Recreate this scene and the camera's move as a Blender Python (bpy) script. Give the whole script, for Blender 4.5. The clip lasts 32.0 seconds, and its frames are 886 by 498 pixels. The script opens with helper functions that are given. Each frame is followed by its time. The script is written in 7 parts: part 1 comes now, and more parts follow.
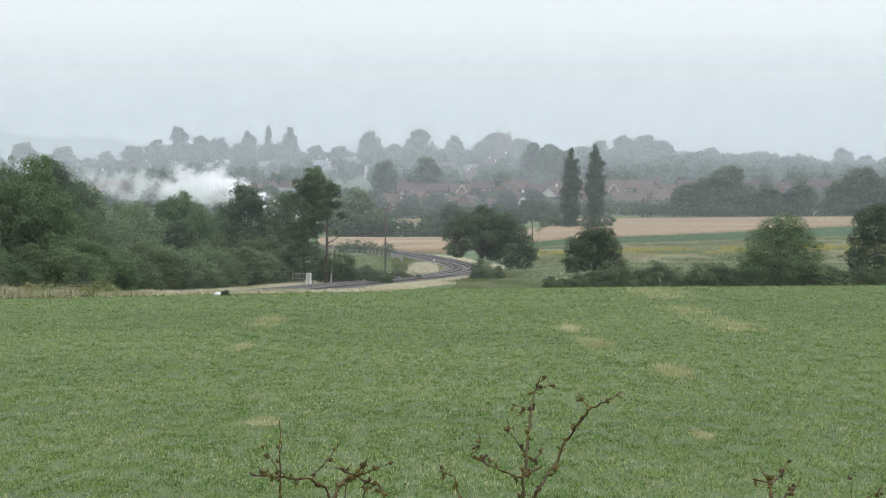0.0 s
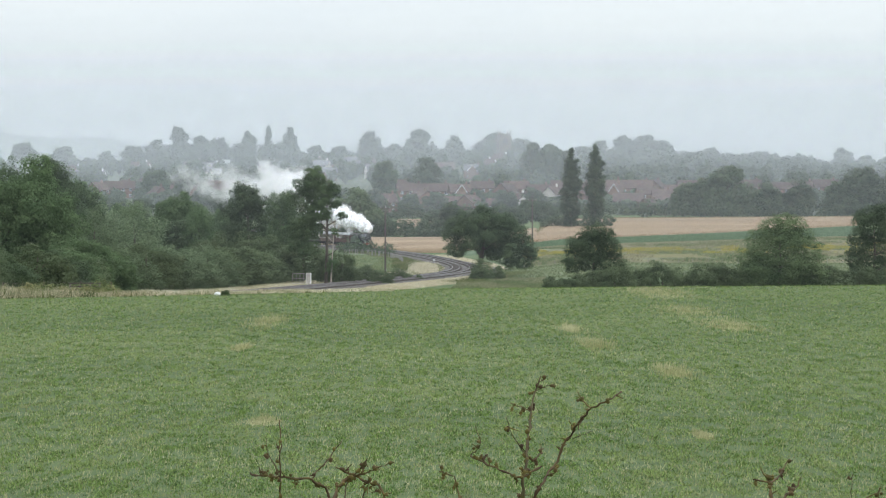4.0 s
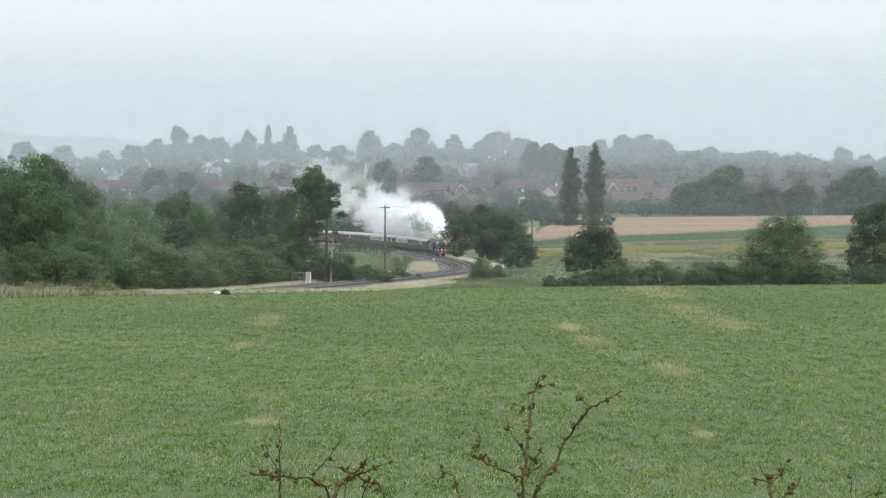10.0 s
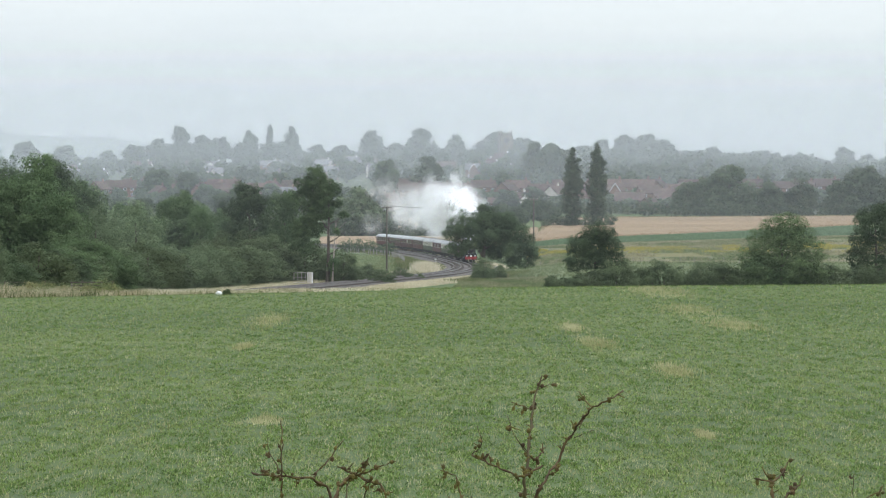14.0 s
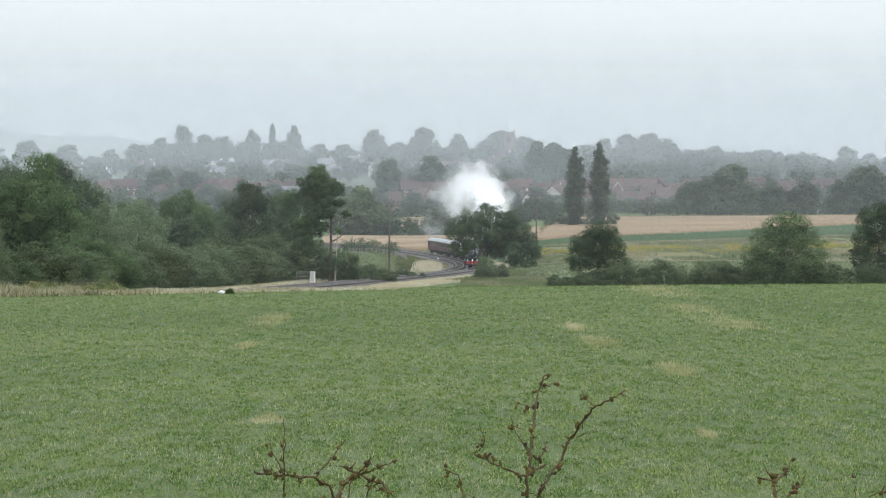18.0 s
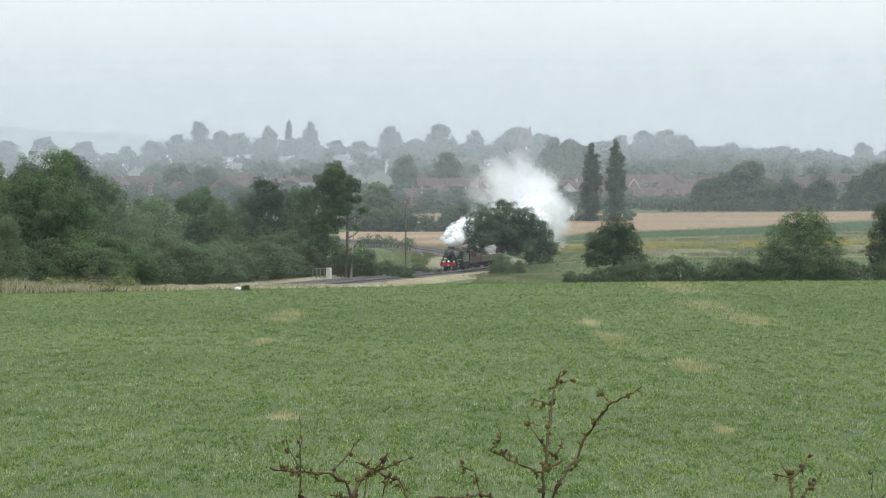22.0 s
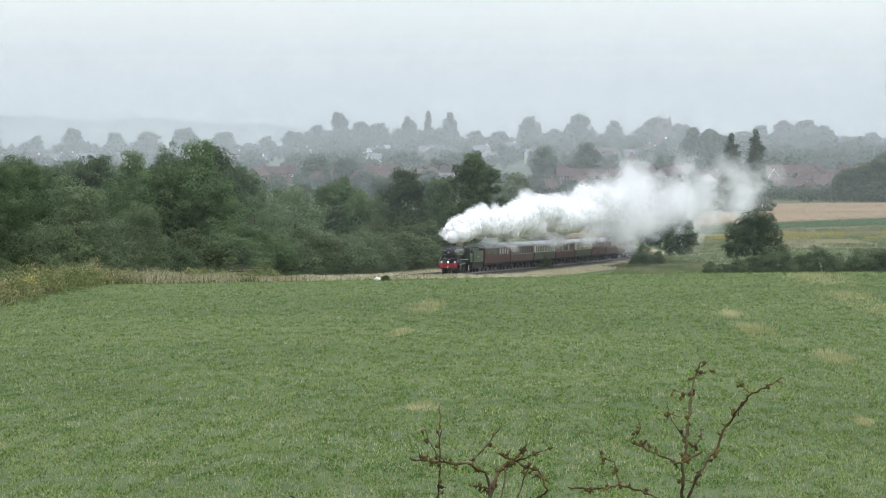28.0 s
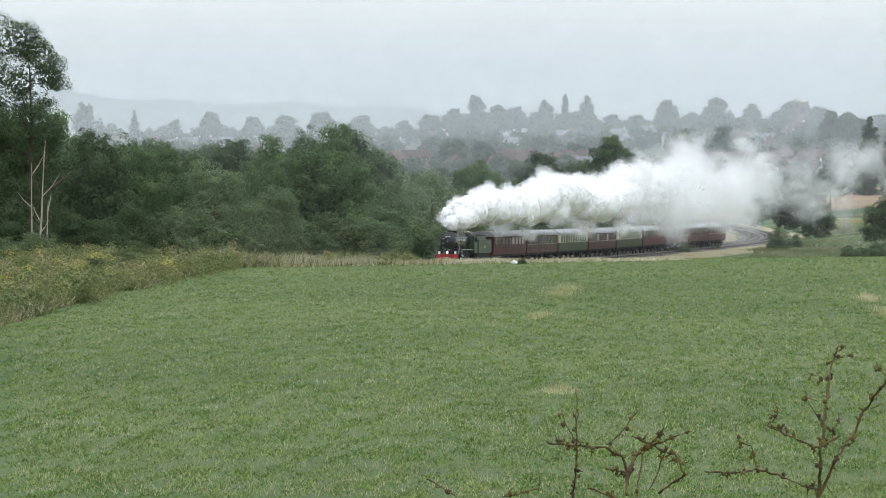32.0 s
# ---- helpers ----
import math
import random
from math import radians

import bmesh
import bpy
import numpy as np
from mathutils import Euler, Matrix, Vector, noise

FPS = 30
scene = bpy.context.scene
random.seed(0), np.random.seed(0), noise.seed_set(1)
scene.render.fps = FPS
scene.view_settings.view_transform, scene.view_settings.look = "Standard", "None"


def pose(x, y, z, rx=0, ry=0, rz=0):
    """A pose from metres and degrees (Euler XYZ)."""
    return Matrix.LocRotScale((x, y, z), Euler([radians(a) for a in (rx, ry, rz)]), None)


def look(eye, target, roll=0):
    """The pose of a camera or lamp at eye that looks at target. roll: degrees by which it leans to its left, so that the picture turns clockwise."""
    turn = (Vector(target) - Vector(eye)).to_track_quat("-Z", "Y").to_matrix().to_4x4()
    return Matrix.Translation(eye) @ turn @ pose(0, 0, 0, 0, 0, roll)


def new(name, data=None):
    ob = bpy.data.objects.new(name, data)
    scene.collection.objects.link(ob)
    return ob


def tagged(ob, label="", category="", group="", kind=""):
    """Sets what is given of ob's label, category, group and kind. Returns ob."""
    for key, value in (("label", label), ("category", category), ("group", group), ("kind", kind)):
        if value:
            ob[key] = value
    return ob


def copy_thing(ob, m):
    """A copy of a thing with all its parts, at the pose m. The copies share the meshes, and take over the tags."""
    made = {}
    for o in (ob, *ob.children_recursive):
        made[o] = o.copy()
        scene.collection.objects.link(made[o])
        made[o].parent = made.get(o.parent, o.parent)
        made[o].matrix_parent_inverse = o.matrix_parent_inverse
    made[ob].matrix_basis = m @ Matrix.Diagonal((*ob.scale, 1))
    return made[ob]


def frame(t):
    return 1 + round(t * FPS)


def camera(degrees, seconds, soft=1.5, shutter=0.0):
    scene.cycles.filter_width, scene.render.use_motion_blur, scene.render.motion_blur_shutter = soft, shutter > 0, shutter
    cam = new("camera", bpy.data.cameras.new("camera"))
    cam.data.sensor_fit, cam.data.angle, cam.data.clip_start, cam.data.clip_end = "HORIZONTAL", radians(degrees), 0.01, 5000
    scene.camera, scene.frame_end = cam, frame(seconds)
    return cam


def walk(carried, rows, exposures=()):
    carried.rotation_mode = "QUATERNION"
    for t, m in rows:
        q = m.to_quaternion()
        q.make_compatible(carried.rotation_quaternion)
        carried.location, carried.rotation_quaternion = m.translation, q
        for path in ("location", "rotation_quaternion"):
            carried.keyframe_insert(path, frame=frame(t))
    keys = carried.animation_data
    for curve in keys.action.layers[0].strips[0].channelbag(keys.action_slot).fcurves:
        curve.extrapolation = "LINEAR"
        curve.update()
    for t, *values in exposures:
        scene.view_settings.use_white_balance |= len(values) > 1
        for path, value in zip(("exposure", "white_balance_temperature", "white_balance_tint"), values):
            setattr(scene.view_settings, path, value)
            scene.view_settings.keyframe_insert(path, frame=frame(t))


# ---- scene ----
# ---- camera: on a tripod, panning after the train ----
EYE_Z = 10.37
cam = camera(13.754, 32.0, soft=1.05)
PAN = [  # seconds, degrees turned to the left, degrees tipped from the first aim
    (0, 0, 0), (8, 0, 0), (9, -0.004, -0.013), (10, -0.004, -0.014), (11, -0.004, -0.013),
    (12, -0.004, 0), (13, 0.01, -0.013), (14, 0.023, -0.013), (14.5, 0.037, -0), (16.5, 0.062, 0),
    (17, 0.039, -0.019), (18, 0.062, -0.026), (19, 0.093, -0.027), (19.5, 0.131, -0.041), (20, 0.145, -0.041),
    (20.5, 0.199, -0.054), (21, 0.237, -0.054), (21.5, 0.279, -0.067), (22, 0.317, -0.081), (22.5, 0.335, -0.081),
    (23, 0.398, -0.081), (23.5, 0.478, -0.067), (24, 0.577, -0.081), (24.5, 0.846, -0.094), (25, 1.089, -0.108),
    (25.5, 1.347, -0.108), (27.5, 2.248, -0.177), (28, 2.491, -0.231), (28.5, 2.719, -0.244), (29, 2.987, -0.31),
    (29.5, 3.245, -0.331), (30, 3.515, -0.337), (30.5, 3.775, -0.379), (31, 4.07, -0.405), (31.5, 4.322, -0.486),
    (32, 4.626, -0.488),
]
walk(cam, [(t, pose(0, 0, EYE_Z, 90 - 0.534 + tip, 0, turn)) for t, turn, tip in PAN])

# ---- light: overcast day ----
world = bpy.data.worlds.new("overcast")
scene.world = world
world.use_nodes = True
wn, wl = world.node_tree.nodes, world.node_tree.links
wn.clear()
w_out = wn.new("ShaderNodeOutputWorld")
w_sky = wn.new("ShaderNodeTexSky")
w_sky.sky_type, w_sky.sun_disc = "NISHITA", False
w_sky.sun_elevation, w_sky.sun_rotation = radians(48), radians(200)
w_bg = wn.new("ShaderNodeBackground")
w_bg.inputs["Strength"].default_value = 0.03
wl.new(w_sky.outputs[0], w_bg.inputs["Color"])
w_co = wn.new("ShaderNodeTexCoord")
w_map = wn.new("ShaderNodeMapping")
w_map.inputs["Scale"].default_value = (1.0, 1.0, 3.2)
wl.new(w_co.outputs["Generated"], w_map.inputs["Vector"])
w_noise = wn.new("ShaderNodeTexNoise")
w_noise.inputs["Scale"].default_value = 9.0
w_noise.inputs["Detail"].default_value = 4.0
w_noise.inputs["Distortion"].default_value = 0.4
wl.new(w_map.outputs[0], w_noise.inputs["Vector"])
w_ramp = wn.new("ShaderNodeValToRGB")
w_ramp.color_ramp.elements[0].position, w_ramp.color_ramp.elements[0].color = 0.30, (0.60, 0.665, 0.755, 1)
w_ramp.color_ramp.elements[1].position, w_ramp.color_ramp.elements[1].color = 0.72, (0.70, 0.75, 0.80, 1)
# cloud brightens towards the zenith, as an overcast sky does
w_sep = wn.new("ShaderNodeSeparateXYZ")
wl.new(w_co.outputs["Generated"], w_sep.inputs[0])
w_lift = wn.new("ShaderNodeMath")   # the cloud base is greyer low down
w_lift.operation = "MULTIPLY_ADD"
w_lift.inputs[1].default_value = 4.2
wl.new(w_sep.outputs["Z"], w_lift.inputs[0])
w_sum = wn.new("ShaderNodeMath")
w_sum.operation = "MULTIPLY_ADD"
w_sum.inputs[1].default_value, w_sum.inputs[2].default_value = 0.75, 0.02
wl.new(w_noise.outputs[0], w_sum.inputs[0])
wl.new(w_sum.outputs[0], w_lift.inputs[2])
w_clamp = wn.new("ShaderNodeClamp")
wl.new(w_lift.outputs[0], w_clamp.inputs[0])
wl.new(w_clamp.outputs[0], w_ramp.inputs[0])
w_up = wn.new("ShaderNodeMapRange")
w_up.inputs["From Min"].default_value, w_up.inputs["From Max"].default_value = 0.0, 1.0
w_up.inputs["To Min"].default_value, w_up.inputs["To Max"].default_value = 0.90, 2.38
wl.new(w_sep.outputs["Z"], w_up.inputs["Value"])
w_bg2 = wn.new("ShaderNodeBackground")
wl.new(w_ramp.outputs[0], w_bg2.inputs["Color"])
wl.new(w_up.outputs[0], w_bg2.inputs["Strength"])
w_add = wn.new("ShaderNodeAddShader")
wl.new(w_bg.outputs[0], w_add.inputs[0])
wl.new(w_bg2.outputs[0], w_add.inputs[1])
wl.new(w_add.outputs[0], w_out.inputs["Surface"])

sun = new("sun", bpy.data.lights.new("sun", "SUN"))
sun.data.energy, sun.data.angle, sun.data.color = 0.6, radians(25), (1.0, 0.96, 0.9)
sun.matrix_world = look((60, -160, 200), (0, 0, 0))
scene.cycles.transparent_max_bounces = 300


# ---- materials ----
def material(name, colours, scale=1.0, rough=0.85, metal=0.0, bump=0.0, bump_scale=None, island=0.0, per_object=0.0,
             through_light=0.0, stretch=(1, 1, 1), spread=(0.35, 0.65), spec=0.3, fine=0.0):
    """A surface whose colour wanders between two or three tones by noise at two scales, and from piece to piece."""
    m = bpy.data.materials.new(name)
    m.use_nodes = True
    n, l = m.node_tree.nodes, m.node_tree.links
    p = n["Principled BSDF"]
    co, mp = n.new("ShaderNodeTexCoord"), n.new("ShaderNodeMapping")
    mp.inputs["Scale"].default_value = stretch
    l.new(co.outputs["Object"], mp.inputs["Vector"])
    tex = n.new("ShaderNodeTexNoise")
    tex.inputs["Scale"].default_value, tex.inputs["Detail"].default_value = scale, 6.0
    l.new(mp.outputs[0], tex.inputs["Vector"])
    ramp = n.new("ShaderNodeValToRGB")
    e = ramp.color_ramp.elements
    e[0].position, e[1].position = spread
    e[0].color, e[1].color = (*colours[0], 1), (*colours[-1], 1)
    if len(colours) == 3:
        mid = e.new(sum(spread) / 2)
        mid.color = (*colours[1], 1)
    l.new(tex.outputs[0], ramp.inputs[0])
    colour = ramp.outputs[0]
    hsv = n.new("ShaderNodeHueSaturation")
    l.new(colour, hsv.inputs["Color"])
    colour = hsv.outputs[0]
    val = None

    def vary(source, amount):
        r = n.new("ShaderNodeMapRange")
        r.inputs["To Min"].default_value, r.inputs["To Max"].default_value = 1 - amount, 1 + amount
        l.new(source, r.inputs["Value"])
        return r.outputs[0]

    facs = []
    if island:
        facs.append(vary(n.new("ShaderNodeNewGeometry").outputs["Random Per Island"], island))
    if per_object:
        facs.append(vary(n.new("ShaderNodeObjectInfo").outputs["Random"], per_object))
    if fine:
        t2 = n.new("ShaderNodeTexNoise")
        t2.inputs["Scale"].default_value, t2.inputs["Detail"].default_value = scale * 14, 3.0
        l.new(mp.outputs[0], t2.inputs["Vector"])
        facs.append(vary(t2.outputs[0], fine))
    for f in facs:
        if val is None:
            val = f
        else:
            mu = n.new("ShaderNodeMath")
            mu.operation = "MULTIPLY"
            l.new(val, mu.inputs[0])
            l.new(f, mu.inputs[1])
            val = mu.outputs[0]
    if val is not None:
        l.new(val, hsv.inputs["Value"])
    l.new(colour, p.inputs["Base Color"])
    p.inputs["Roughness"].default_value, p.inputs["Metallic"].default_value = rough, metal
    p.inputs["Specular IOR Level"].default_value = spec
    if bump:
        b, bt = n.new("ShaderNodeBump"), n.new("ShaderNodeTexNoise")
        bt.inputs["Scale"].default_value, bt.inputs["Detail"].default_value = bump_scale or scale * 6, 4.0
        l.new(mp.outputs[0], bt.inputs["Vector"])
        b.inputs["Strength"].default_value = bump
        l.new(bt.outputs[0], b.inputs["Height"])
        l.new(b.outputs[0], p.inputs["Normal"])
    if through_light:
        out, mix, tr = n["Material Output"], n.new("ShaderNodeMixShader"), n.new("ShaderNodeBsdfTranslucent")
        l.new(colour, tr.inputs["Color"])
        mix.inputs[0].default_value = through_light
        l.new(p.outputs[0], mix.inputs[1])
        l.new(tr.outputs[0], mix.inputs[2])
        l.new(mix.outputs[0], out.inputs["Surface"])
    return m


def leaves(name, dark, light, spread=(0.3, 0.7)):
    return material(name, (dark, light), scale=0.35, rough=0.75, island=0.16, per_object=0.2, through_light=0.36, spread=spread, spec=0.08)


M = {}
M["meadow"] = material("meadow_grass", ((0.052, 0.084, 0.021), (0.07, 0.106, 0.028), (0.092, 0.126, 0.036)), 0.05, bump=0.4, bump_scale=2.0, fine=0.25)
M["pasture_blade"] = material("pasture_blades", ((0.1, 0.173, 0.039), (0.155, 0.226, 0.057), (0.235, 0.29, 0.1)), 0.85, rough=0.65, island=0.6, spread=(0.26, 0.74), stretch=(1, 0.18, 1), through_light=0.3, fine=0.5)
M["tussock"] = material("dark_pasture_tussock", ((0.06, 0.11, 0.035), (0.1, 0.165, 0.055)), 0.8, rough=0.7, island=0.3, through_light=0.3)
M["straw"] = material("dry_grass", ((0.48, 0.42, 0.28), (0.6, 0.54, 0.38), (0.7, 0.65, 0.5)), 0.2, rough=0.8, island=0.3, through_light=0.3)
M["dead"] = material("dead_pasture_grass", ((0.32, 0.32, 0.15), (0.42, 0.4, 0.21), (0.52, 0.49, 0.29)), 0.3, rough=0.8, island=0.3, through_light=0.3)
M["weed"] = material("rank_weeds", ((0.085, 0.12, 0.04), (0.14, 0.165, 0.06), (0.22, 0.2, 0.1)), 0.25, rough=0.7, island=0.4, through_light=0.3)
M["herb"] = material("bank_herbs", ((0.1, 0.145, 0.05), (0.185, 0.205, 0.078), (0.33, 0.28, 0.14)), 0.55, rough=0.7, island=0.25, through_light=0.3, spread=(0.3, 0.72))
M["ragwort"] = material("ragwort_yellow", ((0.3, 0.26, 0.05), (0.38, 0.34, 0.08)), 2.0, island=0.2)
M["wheat"] = material("ripe_wheat", ((0.225, 0.155, 0.09), (0.265, 0.185, 0.105), (0.305, 0.22, 0.13)), 0.03, bump=0.5, bump_scale=1.2, fine=0.2, stretch=(0.35, 1, 1))
M["flowers"] = material("yellow_flowering_meadow", ((0.1, 0.115, 0.042), (0.14, 0.132, 0.046), (0.175, 0.155, 0.055)), 0.09, bump=0.5, bump_scale=1.5, fine=0.25, stretch=(0.2, 1, 1))
M["field_green"] = material("pale_field_greens", ((0.135, 0.18, 0.075), (0.2, 0.225, 0.11)), 0.25, rough=0.7, island=0.3, through_light=0.3)
M["hay_stem"] = material("bleached_hay_stems", ((0.24, 0.22, 0.13), (0.36, 0.33, 0.21)), 0.3, island=0.3, through_light=0.3)
M["crop_leaf"] = material("root_crop_leaves", ((0.11, 0.175, 0.095), (0.17, 0.235, 0.13)), 0.4, island=0.3, through_light=0.25)
M["wheat_ear"] = material("wheat_ears", ((0.27, 0.19, 0.11), (0.37, 0.27, 0.165)), 0.3, island=0.3, through_light=0.25)
M["beet"] = material("green_crop", ((0.058, 0.10, 0.046), (0.078, 0.122, 0.056), (0.10, 0.142, 0.07)), 0.04, bump=0.5, bump_scale=1.5, fine=0.25, stretch=(0.3, 1, 1))
M["hay"] = material("flowering_rough_grass", ((0.105, 0.115, 0.046), (0.14, 0.135, 0.056), (0.175, 0.158, 0.078)), 0.035, bump=0.5, bump_scale=1.5, fine=0.25, stretch=(0.25, 1, 1))
M["rough_pasture"] = material("rough_pale_pasture", ((0.085, 0.115, 0.042), (0.115, 0.142, 0.055), (0.15, 0.165, 0.075)), 0.06, bump=0.5, bump_scale=1.5, fine=0.25, stretch=(0.4, 1, 1))
M["paddock"] = material("paddock_grass", ((0.075, 0.108, 0.036), (0.1, 0.135, 0.046), (0.135, 0.155, 0.062)), 0.12, bump=0.5, bump_scale=1.5, fine=0.3, stretch=(0.6, 1, 1))
M["ballast"] = material("ballast_stone", ((0.06, 0.05, 0.043), (0.085, 0.072, 0.062), (0.115, 0.1, 0.088)), 0.3, bump=0.8, bump_scale=9.0, fine=0.3)
M["rail"] = material("worn_rail_steel", ((0.11, 0.085, 0.07), (0.2, 0.18, 0.17)), 0.4, rough=0.5, metal=0.6)
M["sleeper"] = material("concrete_sleeper", ((0.055, 0.045, 0.038), (0.095, 0.082, 0.07)), 1.5, island=0.2)
M["bark"] = material("bark", ((0.06, 0.05, 0.04), (0.12, 0.1, 0.08)), 2.0, bump=0.8, bump_scale=12, stretch=(1, 1, 0.25))
M["pale_bark"] = material("weathered_dead_wood", ((0.25, 0.21, 0.17), (0.36, 0.31, 0.26)), 2.0, bump=0.6, stretch=(1, 1, 0.25))
M["leaf_oak"] = leaves("oak_leaves", (0.054, 0.082, 0.044), (0.104, 0.144, 0.07))
M["leaf_ash"] = leaves("ash_leaves", (0.076, 0.121, 0.056), (0.142, 0.204, 0.09))
M["leaf_willow"] = leaves("willow_leaves", (0.112, 0.154, 0.082), (0.195, 0.25, 0.135))
M["leaf_hedge"] = leaves("hedge_leaves", (0.084, 0.118, 0.06), (0.152, 0.19, 0.094))
M["leaf_far"] = leaves("far_wood_leaves", (0.062, 0.09, 0.056), (0.112, 0.145, 0.08))
M["leaf_maple"] = leaves("maple_leaves", (0.066, 0.104, 0.046), (0.15, 0.2, 0.088))
M["leaf_fir"] = leaves("fir_needles", (0.0216, 0.0324, 0.0194), (0.0378, 0.054, 0.0281))
M["brick"] = material("red_brick", ((0.15, 0.092, 0.072), (0.205, 0.13, 0.10)), 0.6, bump=0.3, bump_scale=8, per_object=0.2)
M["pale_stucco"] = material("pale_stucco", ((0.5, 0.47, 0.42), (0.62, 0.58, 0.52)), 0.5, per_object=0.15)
M["tile"] = material("clay_roof_tiles", ((0.07, 0.047, 0.042), (0.105, 0.068, 0.059)), 0.7, bump=0.4, bump_scale=6, per_object=0.25)
M["slate"] = material("grey_roof_slates", ((0.13, 0.13, 0.14), (0.2, 0.2, 0.21)), 0.7, per_object=0.2)
M["white_paint"] = material("white_paint", ((0.7, 0.7, 0.68), (0.82, 0.82, 0.8)), 1.0, rough=0.5)
M["window"] = material("dark_window_glass", ((0.03, 0.035, 0.04), (0.06, 0.07, 0.075)), 0.8, rough=0.08, spec=0.6)
M["stone"] = material("church_sandstone", ((0.15, 0.12, 0.095), (0.21, 0.165, 0.13)), 0.4, bump=0.4)
M["timber"] = material("weathered_timber", ((0.075, 0.062, 0.052), (0.14, 0.12, 0.1)), 2.0, stretch=(1, 1, 0.2), bump=0.4)
M["grey_timber"] = material("grey_fence_timber", ((0.2, 0.19, 0.17), (0.32, 0.3, 0.27)), 2.0, stretch=(1, 1, 0.2))
M["concrete"] = material("weathered_concrete", ((0.4, 0.38, 0.34), (0.55, 0.52, 0.47)), 0.8, bump=0.3)
M["galvanised"] = material("galvanised_steel", ((0.4, 0.41, 0.42), (0.5, 0.51, 0.52)), 3.0, rough=0.45, metal=0.6)
M["wire"] = material("black_wire", ((0.02, 0.02, 0.02), (0.04, 0.04, 0.04)), 1.0)
M["twig"] = material("lichened_twig", ((0.045, 0.028, 0.014), (0.09, 0.058, 0.026), (0.16, 0.12, 0.04)), 45.0, bump=0.7, bump_scale=240, spread=(0.35, 0.7))
M["twig_grey"] = material("grey_twig", ((0.055, 0.043, 0.022), (0.12, 0.1, 0.048)), 60.0, bump=0.6, bump_scale=260)
M["lichen"] = material("moss_and_lichen", ((0.06, 0.048, 0.014), (0.15, 0.12, 0.03)), 70.0, bump=0.8, bump_scale=300)
M["verge"] = material("straw_litter", ((0.24, 0.21, 0.125), (0.34, 0.3, 0.19), (0.42, 0.38, 0.26)), 0.25, bump=0.6, bump_scale=5.0, fine=0.3)
M["hill"] = material("far_hill_woods", ((0.04, 0.055, 0.03), (0.075, 0.095, 0.045)), 0.006, fine=0.3)


# ---- mesh tools ----
def part(name, bm, mat, parent=None, label=""):
    me = bpy.data.meshes.new(name)
    bm.to_mesh(me)
    bm.free()
    me.materials.append(mat)
    ob = new(name, me)
    ob.parent = parent
    return tagged(ob, label) if label else ob


def raw(name, verts, faces, mat, parent=None, label="", smooth=False):
    """A mesh from computed arrays of corners and of three- or four-cornered faces."""
    me = bpy.data.meshes.new(name)
    verts, faces = np.asarray(verts, dtype=np.float32), np.asarray(faces, dtype=np.int32)
    k = faces.shape[1]
    me.vertices.add(len(verts))
    me.vertices.foreach_set("co", verts.ravel())
    me.loops.add(faces.size)
    me.loops.foreach_set("vertex_index", faces.ravel())
    me.polygons.add(len(faces))
    me.polygons.foreach_set("loop_start", np.arange(0, faces.size, k, dtype=np.int32))
    if smooth:
        me.polygons.foreach_set("use_smooth", np.ones(len(faces), dtype=bool))
    me.update(calc_edges=True)
    me.validate()
    me.materials.append(mat)
    ob = new(name, me)
    ob.parent = parent
    return tagged(ob, label) if label else ob


def box(bm, x0, x1, y0, y1, z0, z1, bevel=0.0):
    made = bmesh.ops.create_cube(bm, size=1.0)["verts"]
    bmesh.ops.transform(bm, matrix=Matrix.LocRotScale(((x0 + x1) / 2, (y0 + y1) / 2, (z0 + z1) / 2), None, (x1 - x0, y1 - y0, z1 - z0)), verts=made)
    if bevel:
        bmesh.ops.bevel(bm, geom=list({e for v in made for e in v.link_edges}), offset=bevel, segments=2, affect="EDGES")
    return bm


def rod(bm, a, b, r0, r1=None, sides=10):
    """A tapered bar from a to b."""
    a, b = Vector(a), Vector(b)
    d = b - a
    m = Matrix.Translation((a + b) / 2) @ d.to_track_quat("Z", "Y").to_matrix().to_4x4()
    bmesh.ops.create_cone(bm, cap_ends=True, segments=sides, radius1=r0, radius2=r0 if r1 is None else r1, depth=d.length, matrix=m)
    return bm


def fresh():
    return bmesh.new()


def thing(name, m, label, category, group=""):
    ob = new(name)
    ob.matrix_basis = m
    return tagged(ob, label, category, group)


# ---- the line of the railway: curvature and height every 60 m and 120 m along it ----
BEND = (-0.9, -0.9, -0.9, -0.9, -0.9, -0.85, -0.81, -0.77, -0.79, -0.89, -0.97, -0.87, -0.42, -0.05, 0.24, 0.55, 0.3, -1.2, -1.6, -1.6, -1.6, -1.6)
BEND_AT = np.arange(-240, 240 + 60 * len(BEND), 60)[:len(BEND)]
RISE = (1.96, 1.96, 1.08, 0.1, 0.0, 0.44, 0.83, 1.94, 2.6, 2.6)
RISE_AT = (-400, 0, 120, 240, 360, 480, 600, 720, 840, 1100)
LINE_S = np.arange(-400.0, 1041.0, 2.0)
k_line = np.interp(LINE_S, BEND_AT, BEND) / 1000
i0 = int(np.argmin(abs(LINE_S)))
turn_line = np.concatenate([[0], np.cumsum((k_line[1:] + k_line[:-1]) / 2 * 2.0)])
turn_line += radians(-74.87) - turn_line[i0]
LINE_X = np.concatenate([[0], np.cumsum((np.cos(turn_line[1:]) + np.cos(turn_line[:-1])) / 2 * 2.0)])
LINE_Y = np.concatenate([[0], np.cumsum((np.sin(turn_line[1:]) + np.sin(turn_line[:-1])) / 2 * 2.0)])
LINE_X += -35.64 - LINE_X[i0]
